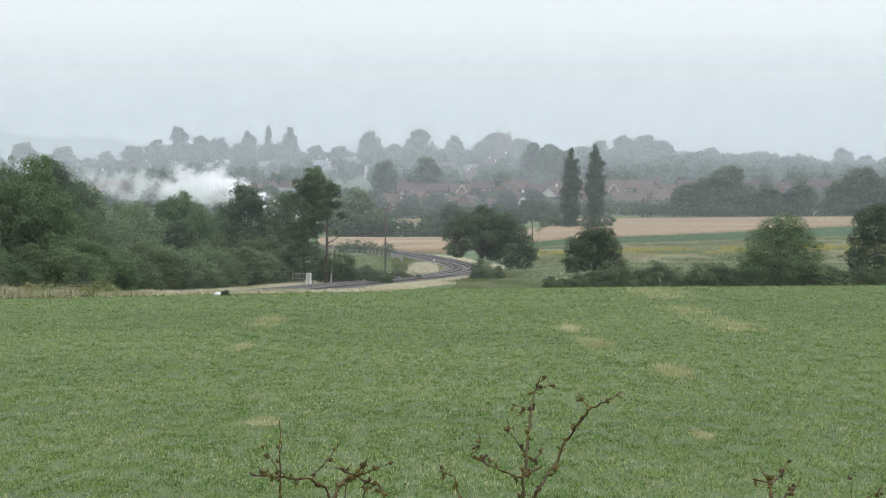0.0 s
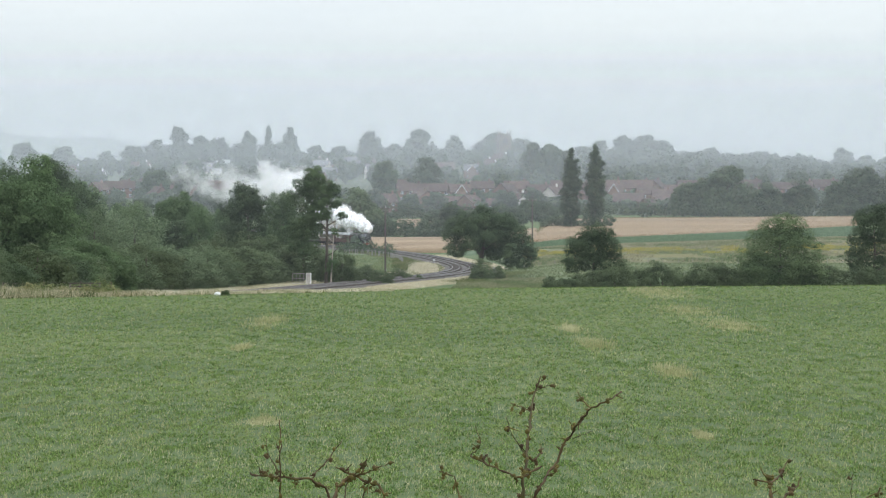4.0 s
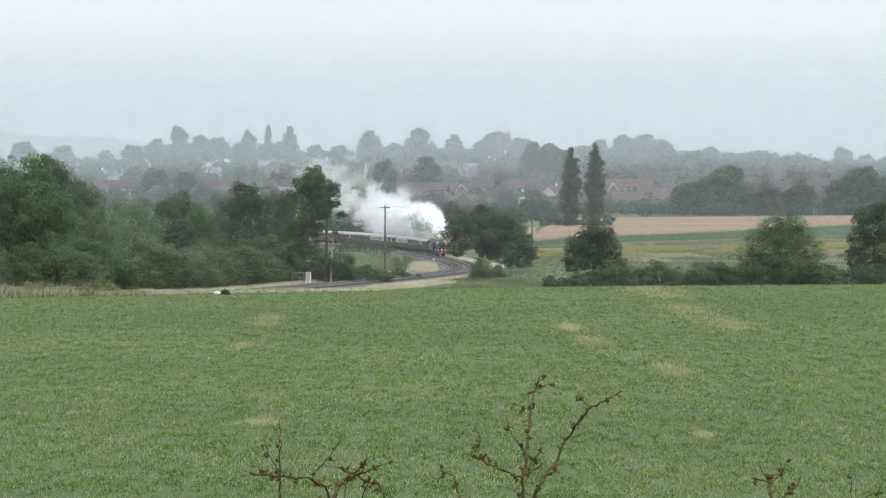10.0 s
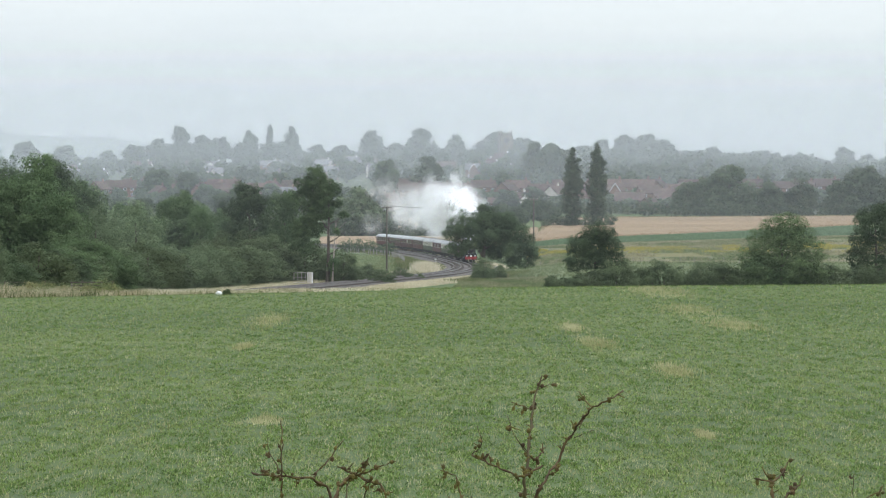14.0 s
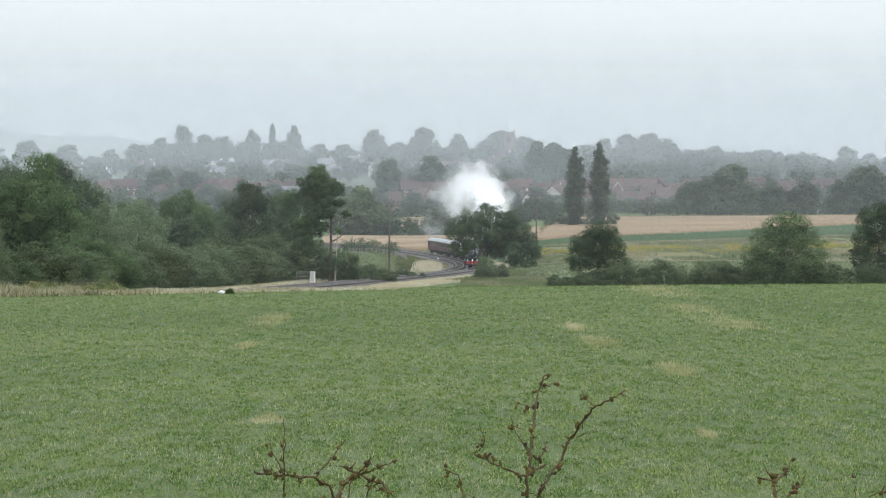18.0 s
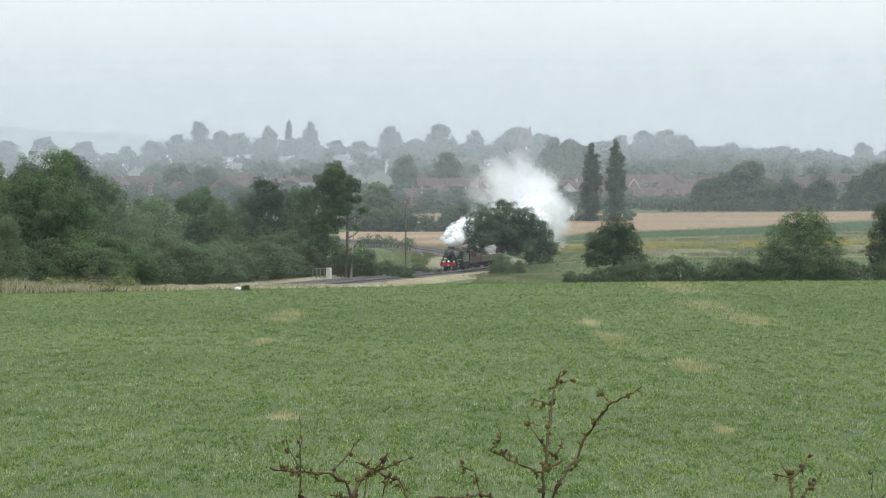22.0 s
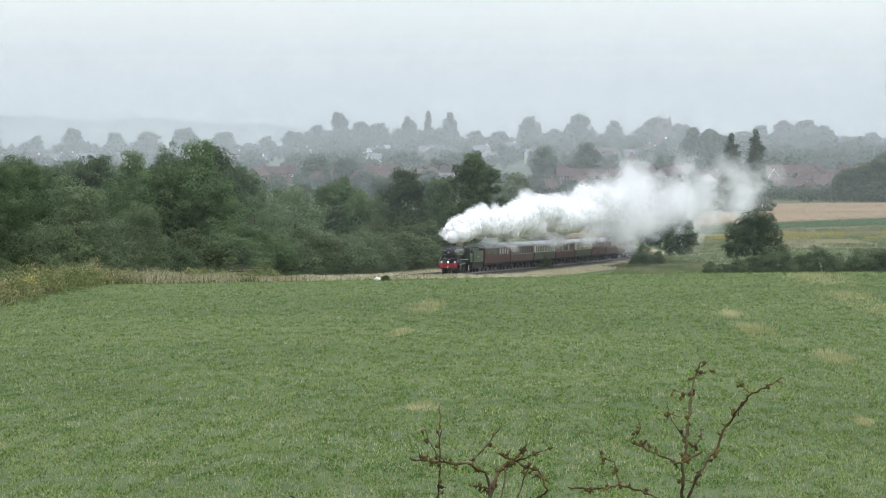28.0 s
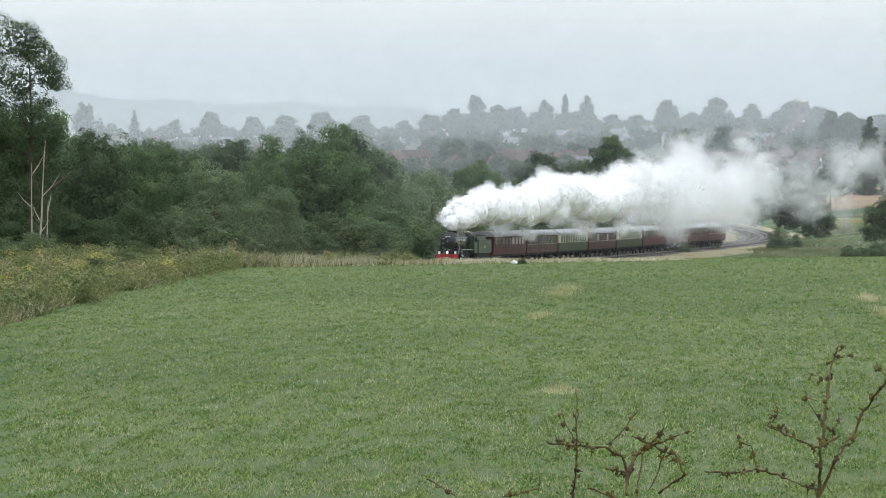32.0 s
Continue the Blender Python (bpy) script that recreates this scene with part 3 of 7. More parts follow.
tall *= np.where(xy[:, 1] > 200, np.interp(xy[:, 0], (-31, -19, -15, -8), (1.2, 1.35, 1.1, 1.0)), 1.0)
blades("bank_weeds", xy[:third], M["weed"], tall[:third] * 0.55, 0.022, "waist-high weeds and rank grass on the field bank", per=3, seed=32)
blades("bank_dry_grass", xy[third:], M["straw"], tall[third:] * 0.62, 0.012, "dry seeding grass among the weeds of the bank", per=2, seed=33, lean=0.6)
r = np.random.default_rng(35)
SHRUBS = [(r.uniform(100, 200), r.uniform(1.0, 10.0)) for _ in range(16)]
rag = np.random.default_rng(34).uniform(0, 1, (26, 2)) * (-9, 62) + (-26.5, 116)
v, f = [], []
for a, b in rag:
    z = gz(a, b)
    rr = np.random.default_rng(int(abs(a * 1000)))
    for k in range(40):
        c = np.array([a, b, z + 1.0]) + rr.normal(0, 1, 3) * (0.2, 0.2, 0.15)
        n0 = len(v)
        s_ = 0.045
        v += [tuple(c + (-s_, 0, 0)), tuple(c + (0, -s_, 0.02)), tuple(c + (s_, 0, 0)), tuple(c + (0, 0, s_))]
        f.append((n0, n0 + 1, n0 + 2, n0 + 3))
tagged(raw("ragwort_flowers", v, f, M["ragwort"]), "yellow ragwort heads among the weeds of the bank", "flower", kind="stuff")


# ---- trees ----
def crown_of(name, lobes, count, leaf, mat, parent, seed, droop=0.0, ruffle=0.4, clump=0.3, fill=0.28):
    """A crown of lobes (x, y, z, rx, ry, rz): each carries clumps of leaf sprays on its skin, and coarser leaves close its inside."""
    r = np.random.default_rng(seed)
    lobes = np.array(lobes, dtype=float)
    mean = lobes[:, 3:].mean(axis=1)
    each = np.maximum(5, (14 * r.uniform(0.75, 1.25, len(lobes)))).astype(int)
    owner = np.repeat(np.arange(len(lobes)), each)
    d = r.normal(0, 1, (len(owner), 3)) + np.array([0, 0, 0.25])
    d /= np.linalg.norm(d, axis=1)[:, None]
    mid = lobes[owner, :3] + d * lobes[owner, 3:] * r.uniform(0.66, 0.98, len(owner))[:, None]
    girth = clump * 1.25 * mean[owner] * r.uniform(0.6, 1.35, len(owner))
    if len(lobes) < 60:   # clumps buried deep in a neighbouring lobe carry no leaves
        buried = np.zeros(len(owner), dtype=bool)
        for i, lobe in enumerate(lobes):
            q = np.linalg.norm((mid - lobe[:3]) / lobe[3:], axis=1)
            buried |= (q < 0.6) & (owner != i)
        if (~buried).sum() > 8:
            owner, d, mid, girth = owner[~buried], d[~buried], mid[~buried], girth[~buried]
    inner = int(count * fill)
    outer = count - inner
    pick = r.choice(len(owner), outer, p=girth ** 2 / (girth ** 2).sum())
    u = r.normal(0, 1, (outer, 3)) + d[pick] * 0.7 + np.array([0, 0, 0.35])
    u /= np.linalg.norm(u, axis=1)[:, None]
    reach = r.uniform(0.25, 1.0, outer) ** 0.5 * (1 + 0.16 * np.maximum(0, r.normal(0, 1, outer)))
    c = mid[pick] + u * (girth[pick] * reach)[:, None] * np.array([1.1, 1.1, 0.8])
    nrm = u + 0.4 * d[pick] + r.normal(0, ruffle, (outer, 3)) + np.array([0, 0, 0.25])
    size = leaf * r.uniform(0.55, 1.3, outer)
    area = mean ** 2
    own = r.choice(len(lobes), inner, p=area / area.sum())
    w = r.normal(0, 1, (inner, 3))
    w /= np.linalg.norm(w, axis=1)[:, None]
    c = np.concatenate([c, lobes[own, :3] + w * lobes[own, 3:] * r.uniform(0.55, 0.82, inner)[:, None]])
    nrm = np.concatenate([nrm, w + r.normal(0, 0.3, (inner, 3))])
    size = np.concatenate([size, leaf * r.uniform(1.1, 1.8, inner)])[:, None]
    c[:, 2] -= droop * r.uniform(0, 1, count)
    nrm /= np.linalg.norm(nrm, axis=1)[:, None]
    t = np.cross(nrm, r.normal(0, 1, (count, 3)))
    t /= np.linalg.norm(t, axis=1)[:, None]
    b = np.cross(nrm, t)
    v = np.stack([c - t * size, c - b * size * 0.55, c + t * size, c + b * size * 0.6], 1).reshape(-1, 3)
    return raw(name, v, np.arange(4 * count).reshape(-1, 4), mat, parent)


def trunk_of(parent, height, radius, limbs, mat, seed, lean=(0, 0), spread=1.0):
    r = np.random.default_rng(seed)
    bm = fresh()
    pts = [Vector((lean[0] * k + r.normal(0, 0.02) * height * 0.3 * k, lean[1] * k, height * k - 0.3 * (k == 0))) for k in (0, 0.25, 0.5, 0.75, 1.0)]
    for i in range(4):
        rod(bm, pts[i], pts[i + 1], radius * (1 - 0.2 * i) * (1.25 if i == 0 else 1), radius * (0.8 - 0.2 * i), 8)
    for i in range(limbs):
        k = r.uniform(0.3, 0.95)
        a = pts[0].lerp(pts[4], k)
        ang = i * 2.4 + r.uniform(-0.4, 0.4)
        reach = height * r.uniform(0.14, 0.24)
        b = a + Vector((math.cos(ang) * reach * spread, math.sin(ang) * reach * spread, reach * r.uniform(0.4, 1.0)))
        m = a.lerp(b, 0.5) + Vector((0, 0, -0.06 * reach))
        rod(bm, a, m, radius * 0.38, radius * 0.25, 6)
        rod(bm, m, b, radius * 0.25, radius * 0.08, 6)
    return part("trunk", bm, mat, parent)


def lobes_round(r, h, w, n, low=0.25, flat=1.0):
    """Lobes filling a rounded crown of height h and width w."""
    out = [(0, 0, h * (1 + low) / 2, w * 0.38, w * 0.38, h * (1 - low) * 0.45)]
    if low < 0.05:
        out.append((0, 0, h * 0.3, w * 0.4, w * 0.4, h * 0.3))
        for i in range(8):
            a = i * 0.785 + r.uniform(-0.3, 0.3)
            out.append((math.cos(a) * w * 0.32, math.sin(a) * w * 0.32, h * r.uniform(0.2, 0.42), w * 0.19, w * 0.19, h * r.uniform(0.16, 0.24)))
    for i in range(n):
        a = i * 2.399 + r.uniform(-0.5, 0.5)
        k = r.uniform(0, 1)
        z = h * (low + 0.1 + (0.86 - low) * k)
        wide = math.sqrt(max(0.05, 1 - (1.42 * (k - 0.3)) ** 2))
        q = w * 0.30 * wide * r.uniform(0.8, 1.15)
        s = w * r.uniform(0.15, 0.24) * (1.1 - 0.35 * k)
        out.append((math.cos(a) * q, math.sin(a) * q, z, s, s, s * 0.85 * flat))
    return out


TEMPLATES = {}


def template(kind):
    """The first tree of a kind, kept to be copied; built 10 m high and 10 m wide."""
    if kind in TEMPLATES:
        return TEMPLATES[kind]
    far_off = kind.startswith("mid-")
    base, variant = kind.replace("mid-", "").rsplit("-", 1)
    v = int(variant)
    r = np.random.default_rng(100 + v * 7 + len(base))
    root = new("tree")
    spec = {
        "oak": ("leaf_oak", 20, 0.16, 22000, 0.115, "bark"), "ash": ("leaf_ash", 18, 0.2, 20000, 0.115, "bark"),
        "willow": ("leaf_willow", 20, 0.04, 22000, 0.11, "bark"), "scrub": ("leaf_hedge", 17, 0.0, 16000, 0.14, "bark"),
        "bigoak": ("leaf_oak", 26, 0.08, 34000, 0.1, "bark"), "bigash": ("leaf_ash", 24, 0.1, 32000, 0.1, "bark"), "bigwillow": ("leaf_willow", 26, 0.0, 38000, 0.085, "bark"),
        "maple": ("leaf_maple", 30, 0.0, 30000, 0.1, "bark"),
        "far": ("leaf_far", 14, 0.06, 7000, 0.27, "bark"), "fardark": ("leaf_far", 16, 0.0, 10000, 0.24, "bark"), "farwillow": ("leaf_willow", 18, 0.0, 12000, 0.22, "bark"),
    }[base]
    mat, n, low, count, leaf, bark = spec
    if far_off:
        count, leaf = count // 3, leaf * 1.6
    trunk_of(root, 7.5, 0.32, 5 if count > 2000 else 2, M[bark], v)
    crown_of("crown", lobes_round(r, 10, 10, n, low), count, leaf, M[mat], root, 300 + v + len(base) * 11, droop=0.6 if base == "willow" else 0.0)
    TEMPLATES[kind] = root
    return root


USED = set()


def tree(kind, mrad, d, h, w, label, turn=None, group="", name="tree"):
    x, y = out_at(mrad, d)
    first = template(kind)
    turn = (mrad * 37 + d * 11) % 360 if turn is None else turn
    m = pose(x, y, gz(x, y) - 0.05, 0, 0, turn)
    if kind not in USED:
        USED.add(kind)
        first.matrix_basis = m
        ob = first
    else:
        ob = copy_thing(first, m)
        for key in ("group",):
            if key in ob:
                del ob[key]
    ob.scale = (w / 10, w / 10, h / 10)
    ob.name = name
    return tagged(ob, label, "tree", group)


def wide_tree(name, label, mrad, d, lobes, count, leaf, mat, trunk=None, seed=1, bark="bark", category="tree"):
    """A single tree shaped by its own lobes, in metres from its foot."""
    x, y = out_at(mrad, d)
    root = thing(name, pose(x, y, gz(x, y) - 0.05), label, category)
    if trunk:
        trunk_of(root, trunk[0], trunk[1], trunk[2], M[bark], seed, trunk[3] if len(trunk) > 3 else (0, 0))
    crown_of("crown", lobes, count, leaf, M[mat], root, seed)
    return root


# the spreading oak beside the line
OAK = ((1.1, 0, 11.2, 2.2, 2.4, 1.7), (-1.9, 0, 9.8, 2.5, 2.6, 2.0), (3.9, 0.3, 10.2, 2.5, 2.6, 1.9), (-4.0, 0.2, 8.4, 1.6, 2.0, 1.9), (6.1, 0, 8.4, 2.5, 2.5, 2.1), (7.9, 0.2, 6.0, 1.9, 2.1, 2.0), (9.0, 0, 4.6, 1.2, 1.5, 1.4),
       (2.3, -1.2, 7.6, 2.6, 2.3, 2.0), (-0.9, -1.4, 7.2, 2.5, 2.2, 1.9), (5.0, -1.0, 5.4, 2.2, 2.0, 1.7), (-3.4, 0.6, 5.6, 1.8, 1.9, 1.5), (2.6, 0.8, 4.6, 1.7, 1.8, 1.2), (7.4, -0.4, 3.4, 1.7, 1.7, 1.4), (5.4, 1.0, 3.2, 1.2, 1.4, 1.0), (1.2, 1.8, 5.8, 1.8, 1.8, 1.2), (3.6, 2.0, 8.0, 2.4, 2.0, 2.0), (-0.6, 1.8, 9.0, 2.4, 2.0, 2.0))
wide_tree("oak_tree", "broad dark green oak beside the railway curve", 9.4, 608, [(q[0], q[1], q[2] * 0.94 - 0.2) + tuple(1.08 * k for k in q[3:]) for q in OAK], 46000, 0.115, "leaf_oak", (9.8, 0.5, 9, (1.6, 0)), 41)
# the tall ragged ash with a bare stem
wide_tree("ash_tree", "tall ragged ash with a long bare stem", -31.8, 545, (
    (-1.6, 0, 15.9, 2.0, 1.9, 1.6), (-2.9, 0.2, 14.6, 2.1, 1.9, 1.8), (-0.3, 0, 14.9, 1.8, 1.8, 1.5), (1.0, 0, 14.0, 1.2, 1.3, 1.0), (-3.7, 0, 12.6, 1.8, 1.9, 1.7), (-1.2, 0.3, 12.7, 2.0, 2.0, 1.7),
    (1.3, 0.2, 12.0, 0.9, 0.9, 0.7), (-2.9, 0.3, 10.4, 1.8, 1.8, 1.6), (-0.4, 0, 10.5, 1.2, 1.3, 1.1), (2.4, 0, 10.5, 0.8, 0.8, 0.6), (-4.1, 0.4, 8.4, 1.6, 1.7, 1.5), (-2.0, 0.5, 8.3, 1.5, 1.5, 1.3), (-3.4, 0.5, 5.8, 2.0, 1.8, 1.6), (-1.6, 0.3, 11.2, 2.2, 2.0, 2.0), (-3.0, 0.2, 9.2, 2.0, 1.8, 1.8), (-1.0, 0, 14.0, 2.2, 2.0, 1.9)), 28000, 0.11, "leaf_ash", (14.5, 0.3, 9, (0.3, 0)), 43)
wide_tree("dead_tree", "bare pale dead stem beside the tall ash", -30.6, 541, ((0.6, 0, 8.0, 0.7, 0.7, 0.6), (0.2, 0, 3.0, 1.1, 1.1, 1.4)), 1200, 0.1, "leaf_ash", (9.5, 0.15, 3, (0.5, 0)), 44, "pale_bark")
wide_tree("oak_tree", "small round dark oak in the field hedge", 40.9, 500, (
    (0, 0, 6.6, 2.6, 2.5, 2.2), (-1.8, 0.2, 6.4, 2.0, 2.0, 1.8), (1.8, 0, 6.6, 2.0, 2.0, 1.8), (0.2, -0.6, 8.0, 2.2, 2.0, 1.5), (-2.4, 0, 4.2, 1.8, 1.8, 1.7), (2.5, 0.3, 4.2, 1.8, 1.8, 1.7), (0.3, -1.2, 4.4, 1.9, 1.5, 1.6), (1.2, 0, 2.4, 1.0, 1.2, 0.9)), 20000, 0.1, "leaf_oak", (6.5, 0.25, 6), 45)
tree("maple-1", 91.7, 498, 10.3, 13.2, "broad bushy field maple in the hedge", name="maple_tree")
wide_tree("oak_tree", "dark oak standing in the field hedge", 117.5, 506, (
    (0, 0, 9.0, 3.0, 3.0, 2.6), (-1.9, 0.2, 7.2, 2.3, 2.2, 1.9), (2.0, 0, 8.4, 2.5, 2.4, 2.4), (0.9, -1, 11.0, 1.9, 1.9, 1.5), (-2.6, 0, 4.6, 2.0, 1.8, 1.5), (-0.5, 0.3, 4.2, 2.6, 1.9, 1.8), (2.6, 0.2, 5.0, 2.6, 2.2, 2.3), (-1.2, 0, 10.3, 1.6, 1.6, 1.3), (0, 0, 2.0, 2.6, 2.0, 1.6)), 24000, 0.105, "leaf_oak", (9.0, 0.32, 6), 46)
tree("scrub-1", 10.6, 588, 3.6, 4.6, "dark bush below the oak", name="bush")
tree("scrub-2", 9.6, 590, 2.4, 2.8, "dark bush below the oak", name="bush")
tree("scrub-1", 15.0, 596, 2.4, 3.0, "low dark scrub under the oak", name="bush")
tree("oak-3", -53.0, 600, 14.4, 11.5, "dark round oak behind the lineside scrub", name="oak_tree")
tree("ash-2", -43.5, 590, 13.5, 9.0, "ash behind the lineside scrub")
tree("bigoak-1", -108, 545, 18.0, 14.5, "big dark oak over the lineside wood", name="oak_tree")
tree("bigoak-2", -119, 560, 17.5, 11.0, "tall oak with a broken top in the wood", name="oak_tree")
tree("willow-1", -84, 560, 12.4, 12.5, "grey-green willow at the edge of the wood", name="willow_tree")
tree("ash-1", -72, 590, 13.2, 10.5, "ash at the edge of the wood")
tree("ash-2", -66.5, 575, 11.4, 7.0, "ash at the edge of the wood")
tree("ash-1", -62.5, 680, 10.4, 9.5, "ash at the edge of the wood")
tree("ash-2", -58.5, 700, 10.0, 9.0, "ash at the edge of the wood")
tree("willow-2", -95, 520, 11.5, 9.0, "grey-green willow at the edge of the wood", name="willow_tree")
tree("bigwillow-1", -144, 335, 11.0, 11.2, "broad sallow bush beyond the railway cutting", name="sallow_bush")
tree("bigwillow-2", -126, 362, 9.6, 6.6, "rounded grey sallow bush beyond the railway", name="sallow_bush")
for i, (m_, d_, h_, w_, k_) in enumerate(((-189, 350, 16, 11, "bigash-1"), (-178, 345, 14, 10, "bigoak-1"), (-168, 365, 13.5, 11, "bigash-2"), (-158, 390, 13, 10, "bigash-1"), (-197, 330, 15, 10, "bigoak-2"), (-151, 430, 13, 11, "bigoak-1"), (-208, 320, 17, 12, "bigoak-2"))):
    tree(k_, m_, d_, h_, w_, "tall tree in the wood beyond the railway", group="wood beyond the railway")
# the tallest tree, ragged, with dead stems below it
TALL = ((-1.4, 0, 21.3, 2.3, 2.2, 1.8), (0.9, 0, 19.8, 1.8, 1.8, 1.5), (1.7, 0.2, 18.0, 1.2, 1.4, 1.1), (-0.9, 0, 17.8, 1.5, 1.6, 1.3), (-3.4, 0, 18.6, 2.4, 2.2, 2.2), (0.3, 0.3, 15.6, 1.5, 1.5, 1.2), (1.3, 0, 13.6, 1.5, 1.4, 1.3),
        (-2.2, 0.2, 14.4, 2.6, 2.2, 2.2), (0.4, 0.4, 11.6, 2.2, 2.0, 1.6), (-3.0, 0.3, 10.6, 2.8, 2.4, 2.2), (-5.0, 0, 14.0, 2.4, 2.2, 2.6), (-1.2, 0.4, 8.4, 2.8, 2.2, 2.0), (-3.6, 0.4, 6.0, 2.8, 2.2, 2.4))
wide_tree("poplar_tree", "very tall ragged tree with gaps in its crown", -195, 300, [q[:3] + tuple(1.12 * k for k in q[3:]) for q in TALL], 52000, 0.085, "leaf_oak", (19.0, 0.33, 8), 51)
for i, (m_, lean) in enumerate(((-193.6, 0.9), (-195.2, 0.3), (-191.0, 0.8))):
    x, y = out_at(m_, 288 + i * 2)
    dead = thing("dead_tree", pose(x, y, gz(x, y) - 0.1, 0, 0, 40 * i), "bare silvery dead stem with broken branches", "tree", "dead stems below the tall tree")
    trunk_of(dead, (12.8, 11.0, 8.0)[i], 0.12, 4, M["pale_bark"], 60 + i, (lean, 0), 0.5)
# scrub belt along the inside of the line
r = np.random.default_rng(71)
for s in np.arange(505, 775, 7.5):
    x, y, z, h = line(s, -16.5 - r.uniform(0, 4))
    tree((("scrub-1", "scrub-2", "willow-2") if s < 600 else ("bigoak-1", "scrub-2", "bigash-2") if s < 655 else ("bigoak-1", "bigoak-2", "bigoak-1"))[int(r.integers(0, 3))], 1000 * float(x) / float(y), float(y), r.uniform(5.6, 7.4), r.uniform(8.5, 11), "thick green scrub along the railway", group="lineside scrub", name="bush")
for m_, d_, h_, w_ in ((-31, 548, 5.5, 5), (-38, 560, 7.5, 8), (-46, 556, 8.0, 9), (-27.5, 545, 5.6, 4.5), (-54, 570, 8.5, 9), (-62, 560, 8.5, 9)):
    tree("scrub-2", m_, d_, h_, w_, "thick green scrub along the railway", group="lineside scrub", name="bush")
for m_, d_, h_, w_ in ((-21, 585, 2.6, 4.0), (-17.0, 545, 2.3, 4.5), (-25, 600, 2.2, 5.0), (-12, 600, 2.0, 3.5), (-23, 570, 1.6, 2.6), (-19, 610, 1.4, 2.4), (-14.5, 575, 1.5, 2.2), (-9.5, 590, 1.3, 2.2), (-27, 640, 1.8, 3.0), (-22, 650, 1.3, 2.6), (-17.5, 560, 1.2, 2.0), (-11, 625, 1.0, 2.0), (-6.5, 585, 1.2, 1.8), (-24.5, 555, 2.2, 3.2)):
    tree("scrub-1", m_, d_, h_, w_, "small green bush on the railway verge", group="verge bushes", name="bush")
lob, r = [], np.random.default_rng(36)
for i in range(680):
    if i < 560:
        y = r.uniform(98, 205)
        x = float(np.interp(y, (60, 100, 122, 155, 191, 240), (-19, -22.5, -24.6, -26.6, -28.2, -30))) - 12 * r.uniform(-0.02, 1) ** 1.0 if r.uniform() < 0.75 else -24.0 - 4.0 * (y - 98) / 107 + r.uniform(-2.2, 0.5)
    else:
        x = r.uniform(-31, -19)
        y = float(field_end(x)) + r.uniform(0, 4)
    h = r.uniform(0.35, 1.25) * (1.0 if i < 560 else 0.6)
    lob.append((x, y, gz(x, y) + h * 0.5, r.uniform(0.35, 0.9), r.uniform(0.35, 0.9), h * 0.6))
tagged(crown_of("bank_herbs", lob, 130000, 0.055, M["herb"], None, 37, ruffle=0.5, clump=0.35), "docks, thistles and brambles crowding the field bank", "weeds", kind="stuff")
for y, back in SHRUBS:
    x = float(np.interp(y, (60, 100, 122, 155, 191, 240), (-19, -22.5, -24.6, -26.6, -28.2, -30))) - back
    tree("scrub-%d" % (1 + int(back * 10) % 2), 1000 * x / y, y, 0.9 + back * 0.11, 1.6 + back * 0.13, "low green bramble clump on the field bank", group="bank brambles", name="bramble_bush")
# the wood that fills the valley on the left
r = np.random.default_rng(72)
for i in range(125):
    d_ = math.sqrt(r.uniform(430 ** 2, 1150 ** 2))
    m_ = r.uniform(-215, -68)
    x, y = out_at(m_, d_)
    if near_line([x], [y])[0][0] < 24 or (m_ > -105 and d_ < 560):
        continue
    tree(("big" if d_ < 500 else "" if d_ < 560 else "mid-") + ("ash-1", "oak-2", "ash-2", "willow-1", "oak-1", "willow-2")[int(r.integers(0, 6))], m_, d_, r.uniform(12.5, 17.5) if m_ < -97 else r.uniform(8.5, 11.0), r.uniform(10, 15), "broadleaved tree in the valley wood", group="valley wood")


def hedge(name, label, start, end, height, depth, count, leaf, mat="leaf_hedge", seed=1, uneven=0.3):
    """A hedge between two places on the ground plan, with an uneven top."""
    a, b = Vector(out_at(*start)), Vector(out_at(*end))
    n = max(4, int((b - a).length / (height * 0.42)))
    rr = np.random.default_rng(seed)
    mid = (a + b) / 2
    z0 = gz(mid.x, mid.y)
    lob = []
    for i in range(n + 1):
        q = a.lerp(b, i / n)
        hh = height * rr.uniform(1 - uneven, 1 + uneven)
        lob.append((q.x - mid.x, q.y - mid.y, gz(q.x, q.y) - z0 + hh * 0.48, height * 0.5 * rr.uniform(0.8, 1.25), depth, hh * 0.52))
    root = thing(name, pose(mid.x, mid.y, z0), label, "hedge")
    crown_of("foliage", lob, count, leaf, M[mat], root, seed)
    bm = fresh()
    for i in range(n + 1):
        rod(bm, (lob[i][0], lob[i][1], gz(lob[i][0] + mid.x, lob[i][1] + mid.y) - z0 - 0.2), (lob[i][0], lob[i][1], lob[i][2]), 0.1, 0.05, 6)
    part("stems", bm, M["bark"], root)
    return root


hedge("field_hedge", "low bushy hedge below the small oak", (29, 492), (43, 494), 2.5, 1.7, 14000, 0.095, seed=80)
hedge("field_hedge", "thick untrimmed hedge below the field trees", (43.5, 494), (76, 498), 3.9, 1.9, 32000, 0.095, seed=81)
hedge("field_hedge", "thick untrimmed hedge below the field trees", (76, 498), (132, 502), 3.6, 1.8, 42000, 0.095, seed=82)
hedge("far_hedge", "dark hedge along the far side of the wheat", (54, 1440), (118, 1445), 4.5, 2.0, 9000, 0.3, "leaf_far", 83)
hedge("far_hedge", "low hedge between the wheat fields", (-10, 1190), (22, 1260), 4.0, 2.0, 7000, 0.26, "leaf_far", 84, 0.5)
